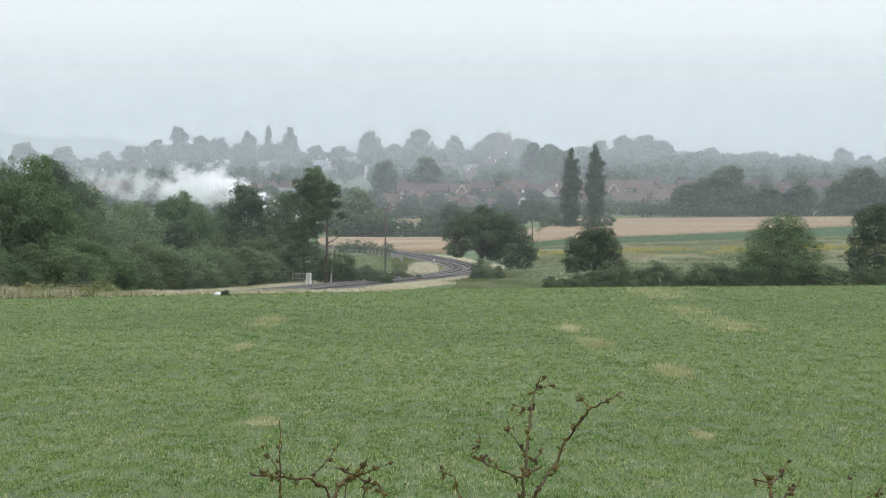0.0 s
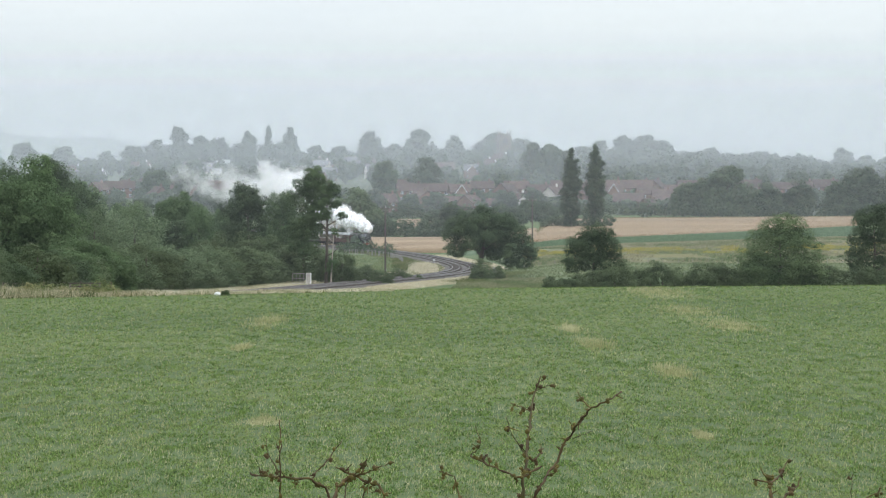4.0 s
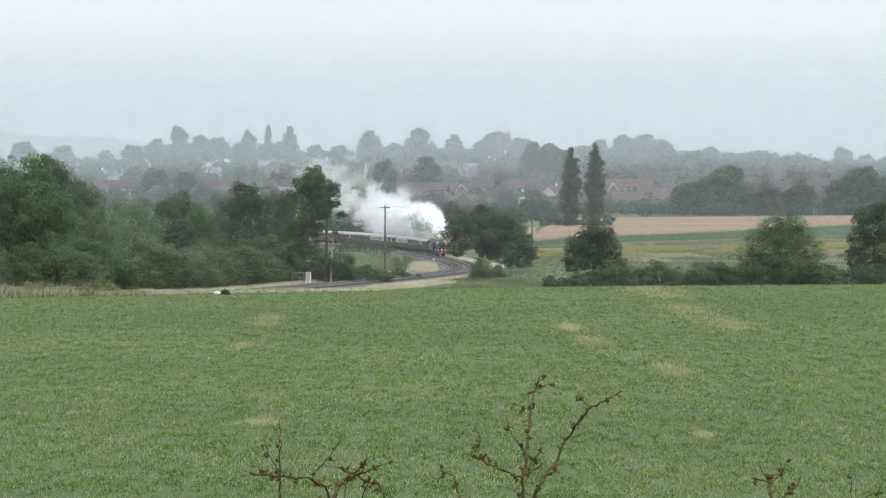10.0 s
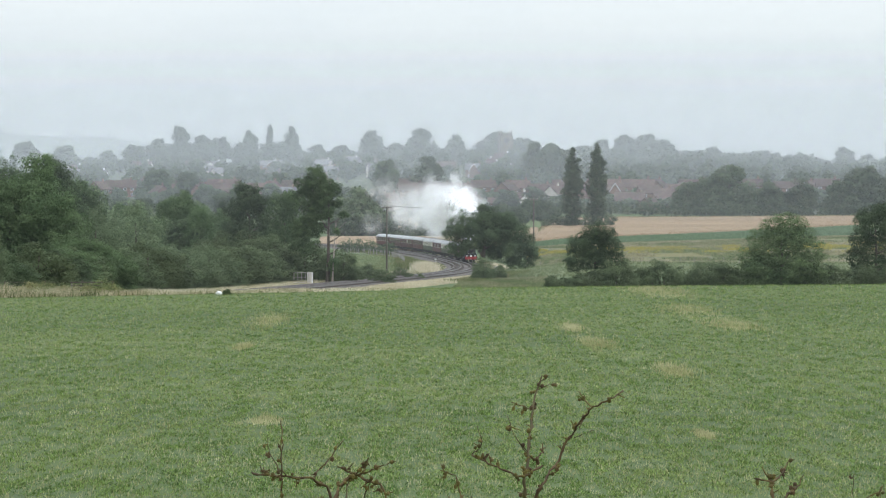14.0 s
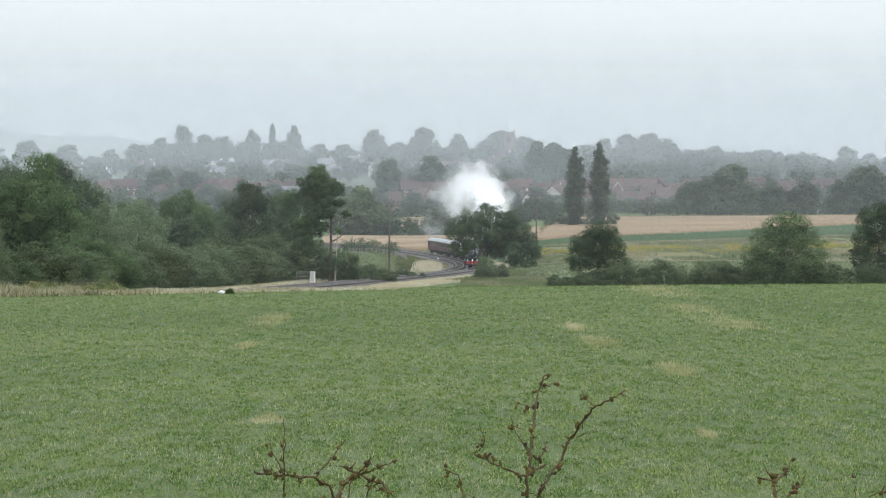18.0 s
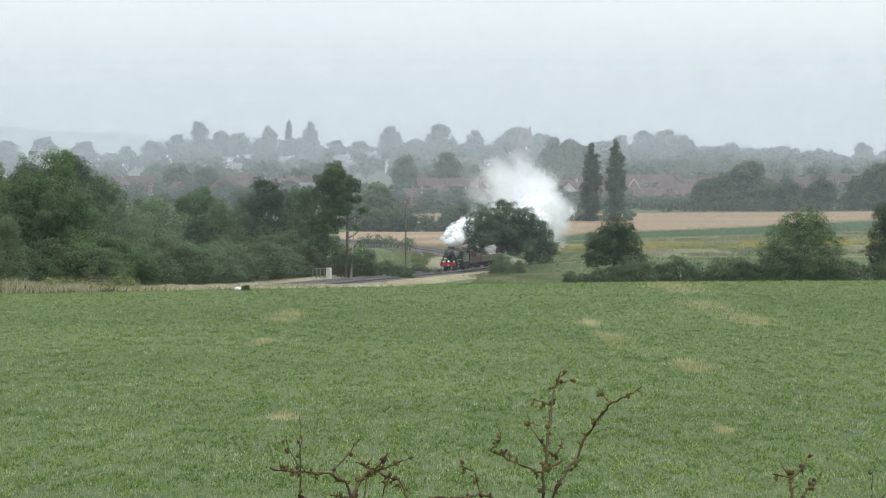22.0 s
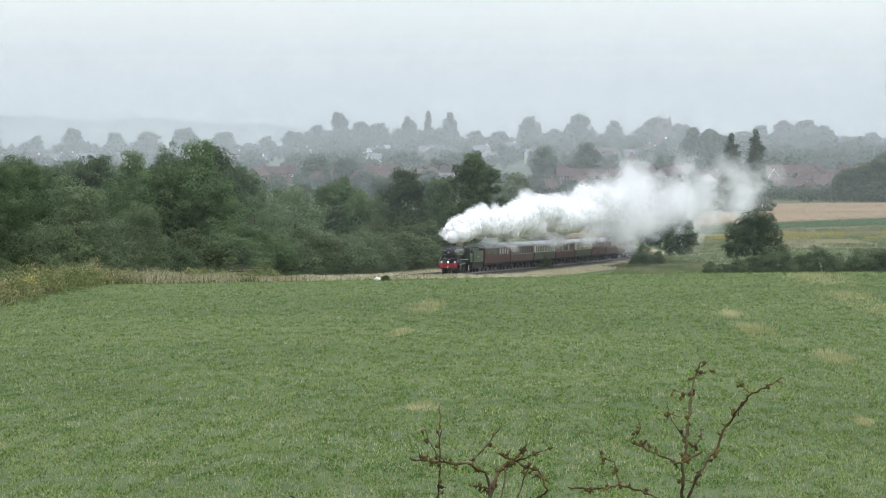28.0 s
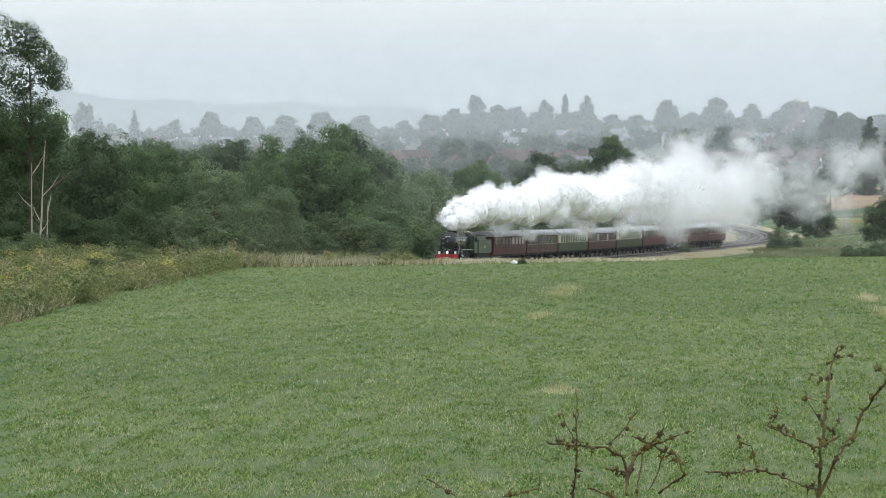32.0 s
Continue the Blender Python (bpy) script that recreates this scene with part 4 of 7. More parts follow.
hedge("far_hedge", "hedge along the foot of the poplars", (28, 1212), (45, 1215), 4.2, 2.2, 5000, 0.26, "leaf_far", 85, 0.4)
hedge("far_hedge", "overgrown hedge below the houses", (-36, 1490), (14, 1500), 5.5, 2.5, 9000, 0.3, "leaf_far", 87, 0.5)
hedge("far_hedge", "overgrown hedge below the houses", (14, 1500), (60, 1490), 4.6, 2.5, 9000, 0.3, "leaf_far", 88, 0.5)
hedge("far_hedge", "low hedge beyond the railway", (-28, 860), (-14, 880), 2.6, 1.5, 4000, 0.16, "leaf_far", 86, 0.4)
hedge("far_hedge", "overgrown dark hedge behind the wheat", (-31, 1128), (4.5, 1140), 5.2, 2.4, 12000, 0.24, "leaf_far", 89, 0.5)

# two Lombardy poplars
for m_, h_ in ((34.8, 25.5), (41.4, 26.8)):
    lob = []
    for k in range(13):
        u = k / 12
        rad = 3.35 * min(1.0, 0.6 + u * 1.6) * max(0.3, 1 - u ** 8)
        lob.append((0.3 * math.sin(k * 2.1), 0, 1.8 + u * (h_ - 2.9), rad, rad, 2.5))
    wide_tree("lombardy_poplar", "tall columnar poplar, one of a pair", m_, 1200, lob, 14000, 0.23, "leaf_far", (22, 0.4, 0), int(m_) + 90)
# dark wood on the right, behind the wheat
for m_, h_, w_ in ((77.5, 19.5, 24), (66, 13, 14), (88, 13, 15), (97, 14, 15), (107, 13.5, 14), (114, 19, 22), (124, 18, 18), (130, 17, 20), (71, 15, 14)):
    tree(("fardark-1", "fardark-2")[int(w_) % 2], m_, 1475 + (m_ * 7) % 30, h_, w_, "dark tree in the wood beyond the wheat", group="wood beyond the wheat")
tree("farwillow-1", -22.5, 1136, 15.0, 15, "big pale grey-green willow behind the wheat", name="willow_tree")
tree("farwillow-1", -28, 1150, 12.0, 11, "big pale grey-green willow behind the wheat", name="willow_tree")
for m_, d_, h_, w_ in ((-16.5, 1150, 7, 8), (2.5, 1150, 10.5, 12), (-3.5, 1160, 7, 8), (7.5, 1165, 8, 10), (17, 1545, 9, 12), (24, 1340, 8, 12), (28, 1350, 7, 9), (20, 1300, 6, 8), (-16, 1700, 17, 15), (-4.5, 1720, 18, 18), (-60, 1500, 10, 14), (-52, 1500, 9, 14), (-40, 1800, 13, 14), (-78, 1650, 14, 16), (-70, 1700, 12, 15), (24.5, 1900, 22, 15), (29, 1920, 21, 15), (32, 1950, 18, 14)):
    tree(("fardark-%d" if d_ < 1400 else "far-%d") % (1 + int(m_ * 10 + d_) % 2), m_, d_, h_, w_, "hazy tree between the houses", group="trees round the houses")

r = np.random.default_rng(93)
for m_ in (-97, -90, -83, -76, -71, -66, -61.5, -56, -48, -42, -37, -33, -29, -19, -13.5, -8, -1, 9, 17.5, 24, 67, 71):
    d_ = r.uniform(1510, 1590)
    tree("far-%d" % r.integers(1, 4), m_ + r.uniform(-1, 1), d_, r.uniform(7.5, 12.5), r.uniform(9, 15), "hazy garden tree before the houses", group="trees round the houses")
# trees along the skyline: bearing, width, and height of the tops above the eye in thousandths of the distance
SKYLINE = ((-191, 20, 19), (-180, 18, 21.5), (-155, 14, 17.2), (-145, 17, 19.3), (-133.5, 19, 18), (-124, 26, 18.2), (-114, 23, 19.3), (-103, 24, 18.2), (-92, 16, 17), (-84.5, 20, 18.5), (-78, 24, 20), (-71.6, 20, 23.5), (-66, 18, 21), (-61, 20, 20.5), (-53, 14, 22), (-47.5, 7, 24.8), (-41.5, 14, 23.2), (-35, 18, 18.5), (-28, 18, 18.5), (-20, 20, 22.2), (-13, 18, 19))
SKYLINE += ((-6.4, 22, 22.8), (3.2, 16, 21.2), (10, 16, 19.5), (15, 30, 22), (21, 18, 20.5), (27, 20, 18), (38, 20, 18.5), (43, 18, 20), (49, 22, 21), (55, 24, 21.4), (60, 20, 20), (66, 16, 15), (73, 14, 18.2), (79, 16, 15), (87, 20, 17), (95, 18, 15.5), (102, 14, 15), (108.6, 18, 17.8), (115, 18, 16), (121, 16, 15.5), (128, 18, 16))
for i, (m_, w_, top) in enumerate(SKYLINE):
    d_ = 2480 + (i * 53) % 90
    x, y = out_at(m_, d_)
    h_ = EYE_Z + top / 1000 * d_ - gz(x, y)
    tree("far-%d" % (1 + i % 3), m_, d_, max(7.0, min(26.0, h_)), w_ * 0.95, "misty tree on the skyline", group="skyline trees")
# the woods and gardens that cover the town hill, too far to count
r = np.random.default_rng(73)
lob, feet = [], []
sky_m, sky_top = [q[0] for q in SKYLINE], [q[2] for q in SKYLINE]
for i in range(1500):
    band = (i % 3) if i < 1000 else 0
    d_ = r.uniform(1740, 2420) if band == 0 else r.uniform(2420, 2560) if band == 1 else r.uniform(1560, 1760)
    m_ = (r.uniform(-212, 134) if i < 1250 else r.uniform(36, 134)) if band < 2 else r.choice((r.uniform(-100, 0), r.uniform(0, 134)))
    h_, w_ = r.uniform(7, 12.5) if band == 0 else r.uniform(3.5, 6.0), r.uniform(6, 13)
    x, y = out_at(m_, d_)
    z = gz(x, y)
    if band == 1:
        low = min(np.interp(m_ + k, sky_m, sky_top) for k in (-5, 0, 5))
        h_ = min(17.0, max(4.0, EYE_Z + (low - (r.uniform(0.6, 3.0) if m_ > -88 else r.uniform(1.6, 4.2))) / 1000 * d_ - z))
    for k in range(3):
        a = r.uniform(0, 6.28)
        q = w_ * 0.2
        lob.append((x + math.cos(a) * q, y + math.sin(a) * q, z + h_ * (0.4 + 0.12 * k), w_ * 0.3, w_ * 0.3, h_ * 0.36))
tagged(crown_of("far_woods", lob, 400000, 1.0, M["leaf_far"], None, 74, fill=0.35), "misty trees and hedges covering the town hill", "wood", kind="stuff")
x, y = out_at(-166, 2470)
fir = thing("fir_tree", pose(x, y, gz(x, y)), "tall dark conical fir on the skyline", "tree")
FIR_H = EYE_Z + 20.8 / 1000 * 2470 - gz(x, y)
trunk_of(fir, FIR_H * 0.9, 0.4, 0, M["bark"], 3)
crown_of("crown", [(0.3 * math.sin(k), 0, FIR_H * (0.12 + 0.078 * k), 6.4 * (1 - k / 11.4), 6.4 * (1 - k / 11.4), FIR_H * 0.06) for k in range(11)], 2200, 0.6, M["leaf_fir"], fir, 9)


# ---- houses ----
def house(mrad, d, long, deep, eaves, ridge, turn, wall="brick", roof="tile", label="", front_gable=False, chimney=True, sunk=0.0):
    """A house with its long side along x: walls, roof, windows, door and chimney."""
    x, y = out_at(mrad, d)
    root = thing("house", pose(x, y, gz(x, y) - 0.1 - sunk, 0, 0, turn), label or "red brick house with a tiled roof", "house", "houses of the town")
    bm = fresh()
    box(bm, -long / 2, long / 2, -deep / 2, deep / 2, 0, eaves)
    for sx in (-1, 1):   # gable ends
        v = [bm.verts.new((sx * long / 2, q, h)) for q, h in ((-deep / 2, eaves), (deep / 2, eaves), (0, ridge - 0.15))]
        w = [bm.verts.new((sx * (long / 2 - 0.3), q, h)) for q, h in ((-deep / 2, eaves), (deep / 2, eaves), (0, ridge - 0.15))]
        bm.faces.new(v), bm.faces.new(w)
        for i in range(3):
            bm.faces.new((v[i], v[(i + 1) % 3], w[(i + 1) % 3], w[i]))
    part("wall", bm, M[wall], root)
    bm = fresh()
    o, t = 0.4, 0.22
    drop = (ridge - eaves) * o / (deep / 2)
    for sy in (-1, 1):
        q = [(-long / 2 - o, sy * (deep / 2 + o), eaves - drop), (long / 2 + o, sy * (deep / 2 + o), eaves - drop), (long / 2 + o, 0, ridge), (-long / 2 - o, 0, ridge)]
        lo = [bm.verts.new(c) for c in q]
        hi = [bm.verts.new((c[0], c[1], c[2] + t)) for c in q]
        bm.faces.new(lo), bm.faces.new(hi)
        for i in range(4):
            bm.faces.new((lo[i], lo[(i + 1) % 4], hi[(i + 1) % 4], hi[i]))
    part("roof", bm, M[roof], root)
    if front_gable and (int(d) // 10 + int(mrad)) % 2 == 0:
        bm = fresh()
        g, gw = -deep / 2 - 1.2, long * 0.24
        box(bm, -gw, gw, g, -deep / 2 + 0.5, 0, eaves)
        v = [bm.verts.new(c) for c in ((-gw, g, eaves), (gw, g, eaves), (0, g, ridge - 0.5))]
        bm.faces.new(v)
        part("gable_wall", bm, M[wall], root)
        bm = fresh()
        for sx in (-1, 1):
            q = [(0, g - 0.3, ridge - 0.3), (sx * (gw + 0.4), g - 0.3, eaves - 0.4), (sx * (gw + 0.4), 0, eaves - 0.4), (0, 0, ridge - 0.3)]
            lo = [bm.verts.new(c) for c in q]
            hi = [bm.verts.new((c[0], c[1], c[2] + 0.2)) for c in q]
            bm.faces.new(lo), bm.faces.new(hi)
            for i in range(4):
                bm.faces.new((lo[i], lo[(i + 1) % 4], hi[(i + 1) % 4], hi[i]))
        part("gable_roof", bm, M[roof], root)
        bm = fresh()
        for sx in (-1, 1):
            rod(bm, (sx * (gw + 0.4), g - 0.34, eaves - 0.35), (0, g - 0.34, ridge - 0.22), 0.11, 0.11, 4)
        part("bargeboard", bm, M["white_paint"], root, "white painted bargeboard")
    floors = 2 if eaves > 4 else 1
    cols = max(2, int(long / 3.2))
    for fl in range(floors):
        for i in range(cols):
            cx = -long / 2 + long * (i + 0.5) / cols
            z = 0.9 + fl * 2.6
            face = -deep / 2 if not (front_gable and (int(d) // 10 + int(mrad)) % 2 == 0 and abs(cx) < long * 0.24) else -deep / 2 - 1.2
            bm = fresh()
            for a, b, c, e in ((-0.7, -0.6, 0, 1.2), (0.6, 0.7, 0, 1.2), (-0.6, 0.6, 1.08, 1.2), (-0.6, 0.6, 0, 0.1), (-0.04, 0.04, 0.1, 1.08)):
                box(bm, cx + a, cx + b, face - 0.08, face + 0.02, z + c, z + e)
            win = part("window", bm, M["white_paint"], root, "white framed window")
            bm = fresh()
            box(bm, cx - 0.6, cx + 0.6, face - 0.05, face - 0.01, z + 0.1, z + 1.08)
            part("pane", bm, M["window"], win)
    if chimney:
        bm = fresh()
        box(bm, long * 0.3, long * 0.3 + 0.8, -0.3, 0.3, ridge - 1.0, ridge + 1.1)
        rod(bm, (long * 0.3 + 0.25, 0, ridge + 1.1), (long * 0.3 + 0.25, 0, ridge + 1.5), 0.13, 0.11, 8)
        rod(bm, (long * 0.3 + 0.55, 0, ridge + 1.1), (long * 0.3 + 0.55, 0, ridge + 1.5), 0.13, 0.11, 8)
        part("chimney", bm, M[wall], root)
    return root


def street(*plots):
    """Houses along one street: bearing, distance, length, depth, eaves, ridge, turn, wall, roof, gable in front."""
    for m_, d_, lo_, de_, ea_, ri_, tu_, wa_, ro_, ga_ in plots:
        house(m_, d_, lo_, de_, ea_, ri_, tu_, wa_, ro_, "red brick house with a tiled roof at the town's edge" if wa_ == "brick" else "pale stuccoed house at the town's edge", ga_)


street((4.5, 1640, 9, 8, 5.2, 8.6, 10, "brick", "tile", True),
       (-2, 1650, 14, 8, 5.2, 8.4, -6, "brick", "tile", False),
       (-9, 1660, 12, 8, 5.0, 8.2, 8, "brick", "tile", False),
       (-15.5, 1560, 8, 8, 5.0, 8.6, 18, "brick", "tile", True),
       (3, 1580, 15, 8, 3.0, 6.2, 4, "brick", "tile", False),
       (14.2, 1580, 8, 7, 2.8, 5.4, -3, "brick", "tile", False))
street((10.5, 1700, 11, 8, 5.2, 8.4, 10, "brick", "tile", False),
       (20, 1690, 11, 8, 5.2, 8.6, -8, "brick", "tile", True),
       (26, 1640, 10, 8, 5.2, 8.3, 12, "brick", "tile", False),
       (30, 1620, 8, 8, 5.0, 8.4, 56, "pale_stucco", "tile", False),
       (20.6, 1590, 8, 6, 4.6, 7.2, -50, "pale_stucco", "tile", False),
       (46, 1640, 9, 9, 5.2, 8.8, 4, "brick", "tile", True))
street((50.5, 1600, 13, 8, 3.2, 6.6, -4, "brick", "tile", False),
       (55.5, 1620, 9, 8, 5.2, 8.6, 10, "brick", "tile", True),
       (59.5, 1600, 8, 8, 5.0, 8.2, 0, "brick", "tile", True),
       (63.5, 1640, 10, 8, 5.0, 8.2, -10, "brick", "tile", False),
       (37, 1660, 10, 8, 5.2, 8.6, 8, "brick", "tile", False),
       (93, 1690, 12, 8, 5.0, 8.0, 6, "brick", "tile", False))
street((98, 1700, 9, 8, 5.2, 8.2, -12, "brick", "tile", True),
       (-57, 1640, 13, 8, 5.0, 8.0, 4, "brick", "tile", False),
       (-50, 1660, 12, 8, 5.0, 8.2, -5, "brick", "tile", False),
       (-44, 1640, 14, 9, 4.2, 7.0, 8, "brick", "slate", False),
       (-63, 1680, 12, 8, 5.0, 8.2, 12, "brick", "tile", False),
       (17, 1655, 10, 8, 5.0, 8.4, 62, "brick", "tile", False))
street((23.2, 1575, 6, 4, 2.3, 3.4, -4, "white_paint", "slate", False),
       (33, 1700, 12, 8, 5.2, 8.6, 4, "brick", "tile", False),
       (38.5, 1610, 9, 8, 5.0, 8.2, 66, "brick", "tile", False),
       (45, 1700, 14, 8, 5.2, 8.8, -5, "brick", "tile", False),
       (52.5, 1690, 15, 8, 5.4, 9.0, 3, "brick", "tile", False),
       (58, 1700, 10, 8, 5.4, 8.8, 70, "brick", "tile", False))
street((61.5, 1580, 11, 8, 3.0, 6.4, -3, "brick", "tile", False),
       (55.8, 1560, 8, 7, 3.0, 6.2, 58, "brick", "tile", False),
       (68, 1700, 14, 8, 5.2, 8.6, 6, "brick", "tile", False),
       (83, 1720, 12, 8, 5.2, 8.4, -7, "brick", "tile", False),
       (104, 1740, 12, 8, 5.0, 8.4, 5, "brick", "tile", False),
       (-47, 1690, 9, 8, 5.2, 8.6, 64, "brick", "tile", False))
street((-53.5, 1610, 12, 8, 3.4, 6.8, 4, "brick", "tile", False),
       (-60, 1720, 15, 8, 5.4, 8.8, -4, "brick", "tile", False),
       (-66, 1650, 8, 7, 4.6, 7.8, 55, "brick", "tile", False),
       (-74, 1700, 13, 8, 5.0, 8.4, 5, "brick", "tile", False),
       (-40, 1700, 14, 8, 5.2, 8.6, -6, "brick", "tile", False),
       (-77.5, 1640, 8, 7, 4.6, 7.8, -60, "brick", "tile", False))
street((-88, 1740, 14, 8, 5.0, 8.2, 4, "brick", "tile", False),
       (-94, 1700, 9, 8, 5.0, 8.4, 60, "brick", "tile", False),
       (7.5, 1560, 9, 8, 4.8, 8.0, 56, "brick", "tile", False),
       (-6, 1590, 10, 8, 5.0, 8.2, -58, "brick", "tile", False),
       (-12, 1720, 14, 8, 5.4, 8.8, 5, "brick", "tile", False),
       (-70, 1760, 12, 8, 5.0, 8.0, 0, "brick", "tile", False))
street((-34, 1760, 11, 8, 5.0, 8.2, 4, "brick", "tile", False),
       (-84, 1800, 12, 8, 5.0, 8.0, 10, "brick", "tile", False))
r = np.random.default_rng(91)
for i in range(46):
    m_, d_ = r.uniform(-190, 20), r.uniform(2050, 2330)
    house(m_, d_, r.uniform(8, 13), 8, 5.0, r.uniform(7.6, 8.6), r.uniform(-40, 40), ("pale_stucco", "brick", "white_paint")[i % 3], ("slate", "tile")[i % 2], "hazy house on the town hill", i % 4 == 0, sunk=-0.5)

# ---- church tower on the hill ----
x, y = out_at(16.6, 2435)
church = thing("church_tower", pose(x, y, gz(x, y) - 0.5, 0, 0, 14), "square sandstone church tower with corner pinnacles", "church")
TOP = EYE_Z + 0.0219 * 2435 - gz(x, y)
bm = fresh()
box(bm, -3.6, 3.6, -3.6, 3.6, 0, TOP, 0.15)
for sx in (-1, 1):
    for sy in (-1, 1):
        box(bm, sx * 3.6 - 0.55, sx * 3.6 + 0.55, sy * 3.6 - 0.55, sy * 3.6 + 0.55, 0, TOP - 1.5)
part("tower_wall", bm, M["stone"], church)
bm = fresh()
for i in range(6):
    for sy in (-1, 1):
        box(bm, -3.5 + i * 1.25, -2.8 + i * 1.25, sy * 3.6 - 0.2, sy * 3.6 + 0.2, TOP, TOP + 0.9)
        box(bm, sy * 3.6 - 0.2, sy * 3.6 + 0.2, -3.5 + i * 1.25, -2.8 + i * 1.25, TOP, TOP + 0.9)
part("battlement", bm, M["stone"], church)
for sx in (-1, 1):
    for sy in (-1, 1):
        part("pinnacle", rod(rod(fresh(), (sx * 3.4, sy * 3.4, TOP), (sx * 3.4, sy * 3.4, TOP + 1.6), 0.45, 0.45, 8), (sx * 3.4, sy * 3.4, TOP + 1.6), (sx * 3.4, sy * 3.4, TOP + 3.6), 0.42, 0.04, 8), M["stone"], church)
part("flagpole", rod(fresh(), (2.4, 0, TOP), (2.4, 0, TOP + 4.5), 0.12, 0.06, 8), M["white_paint"], church)
for sx in (-0.9, 0.9):
    part("louvre", box(fresh(), sx - 0.6, sx + 0.6, -3.72, -3.62, TOP - 6, TOP - 2.8), M["window"], church)

# ---- far ridge ----
rx = np.linspace(-1500, 1500, 160)
rz = np.interp(rx, (-1500, -880, -520, -200, 200, 1500), (100, 128, 104, 78, 60, 50)) + 5 * np.sin(rx / 90) + 2 * np.sin(rx / 23)
v, f = [], []
for k, (dy, kz) in enumerate(((-700, 0.0), (-350, 0.55), (0, 1.0), (350, 0.6))):
    v += [(a, 4400 + dy + 60 * math.sin(a / 200), 36 + (b - 36) * kz) for a, b in zip(rx, rz)]
n = len(rx)
f = [(k * n + i, k * n + i + 1, (k + 1) * n + i + 1, (k + 1) * n + i) for k in range(3) for i in range(n - 1)]
tagged(raw("backdrop", v, f, M["hill"], smooth=True), "far wooded ridge lost in mist", "hill", kind="structure")


# ---- lineside ----
def pole(mrad, d, height, arms=True):
    x, y = out_at(mrad, d)
    root = thing("utility_pole", pose(x, y, gz(x, y) - 0.3), "weathered wooden power pole with a crossarm", "pole", "power poles")
    part("post", rod(fresh(), (0, 0, 0), (0, 0, height), 0.17, 0.12, 10), M["timber"], root)
    part("crossarm", box(fresh(), -0.9, 0.9, -0.18, -0.06, height - 0.5, height - 0.36), M["timber"], root)
    for q in (-0.8, 0, 0.8):
        part("insulator", rod(fresh(), (q, -0.12, height - 0.36), (q, -0.12, height - 0.1), 0.05, 0.03, 8), M["concrete"], root)
    return Vector((x, y, gz(x, y) - 0.3 + height - 0.1))


pole_a = pole(-15.7, 640, 12.6)
pole_b = pole(24.3, 780, 14.0)
for q in (-0.8, 0.0, 0.8):
    bm = fresh()
    a, b = pole_a + Vector((q, -0.12, 0)), pole_b + Vector((q, -0.12, 0))
    pts = [a.lerp(b, k / 12) - Vector((0, 0, 4 * 1.1 * (k / 12) * (1 - k / 12))) for k in range(13)]
    for p0, p1 in zip(pts, pts[1:]):
        rod(bm, p0, p1, 0.012, 0.012, 5)
    tagged(part("overhead_wire", bm, M["wire"]), "thin power line slung between two poles", "cable", "power lines")

# rail and post fence round the little meadow
def fence_run(label, points, height, spacing, mat, boards=True):
    first = Vector(points[0])
    root = thing("fence", pose(first.x, first.y, gz(first.x, first.y)), label, "fence")
    z0 = gz(first.x, first.y)
    tops = []
    for p0, p1 in zip(points, points[1:]):
        p0, p1 = Vector(p0), Vector(p1)
        n = max(1, round((p1 - p0).length / spacing))
        for i in range(n):
            q = p0.lerp(p1, i / n)
            tops.append(Vector((q.x - first.x, q.y - first.y, gz(q.x, q.y) - z0)))
    thick = 0.05 if boards else 0.035
    bm = box(fresh(), -thick, thick, -thick, thick, -0.2, height)
    post = part("post", bm, mat, root)
    for i, q in enumerate(tops):
        ob = post if i == 0 else new("post", post.data)
        ob.parent = root
        ob.location = q
        ob.rotation_euler = (0.13 * math.sin(i * 2.3), 0.16 * math.sin(i * 3.7 + 1), 0.5 * i)
    for k in (0.45, 0.9):
        for p0, p1 in zip(tops, tops[1:]):
            part("fence_rail", rod(fresh(), p0 + Vector((0, -0.05, height * k)), p1 + Vector((0, -0.05, height * k)), 0.03 if boards else 0.008, None, 5), mat, root)
    return root


fence_run("grey weathered paling fence round a small meadow", [out_at(m_, d_) for m_, d_ in ((-27, 806), (-20, 802), (-14, 794), (-11.8, 765), (-11, 735))], 1.7, 0.75, M["grey_timber"])
fence_run("old post and wire fence on the field bank", [out_at(m_, d_) for m_, d_ in ((-141, 203), (-120, 210), (-98, 216), (-84, 221))], 0.9, 3.1, M["timber"], False)
fence_run("post and wire fence across the rough meadow", [out_at(m_, d_) for m_, d_ in ((22, 735), (60, 735), (125, 735))], 1.2, 3.0, M["grey_timber"], False)

# an old hurdle leaning in the dry grass at the field's end
x, y = out_at(-97.5, 212.5)
hurdle = thing("hurdle", pose(x, y, gz(x, y) - 0.05, -6, 0, 4), "old grey timber hurdle leaning in dry grass", "gate")
for q in (-0.85, -0.3, 0.3, 0.85):
    part("upright", box(fresh(), q - 0.035, q + 0.035, -0.03, 0.03, 0, 0.85, 0.008), M["grey_timber"], hurdle)
for k in (0.2, 0.42, 0.62, 0.8):
    part("bar", box(fresh(), -0.95, 0.95, -0.062, -0.032, k - 0.025, k + 0.025, 0.008), M["timber"], hurdle)
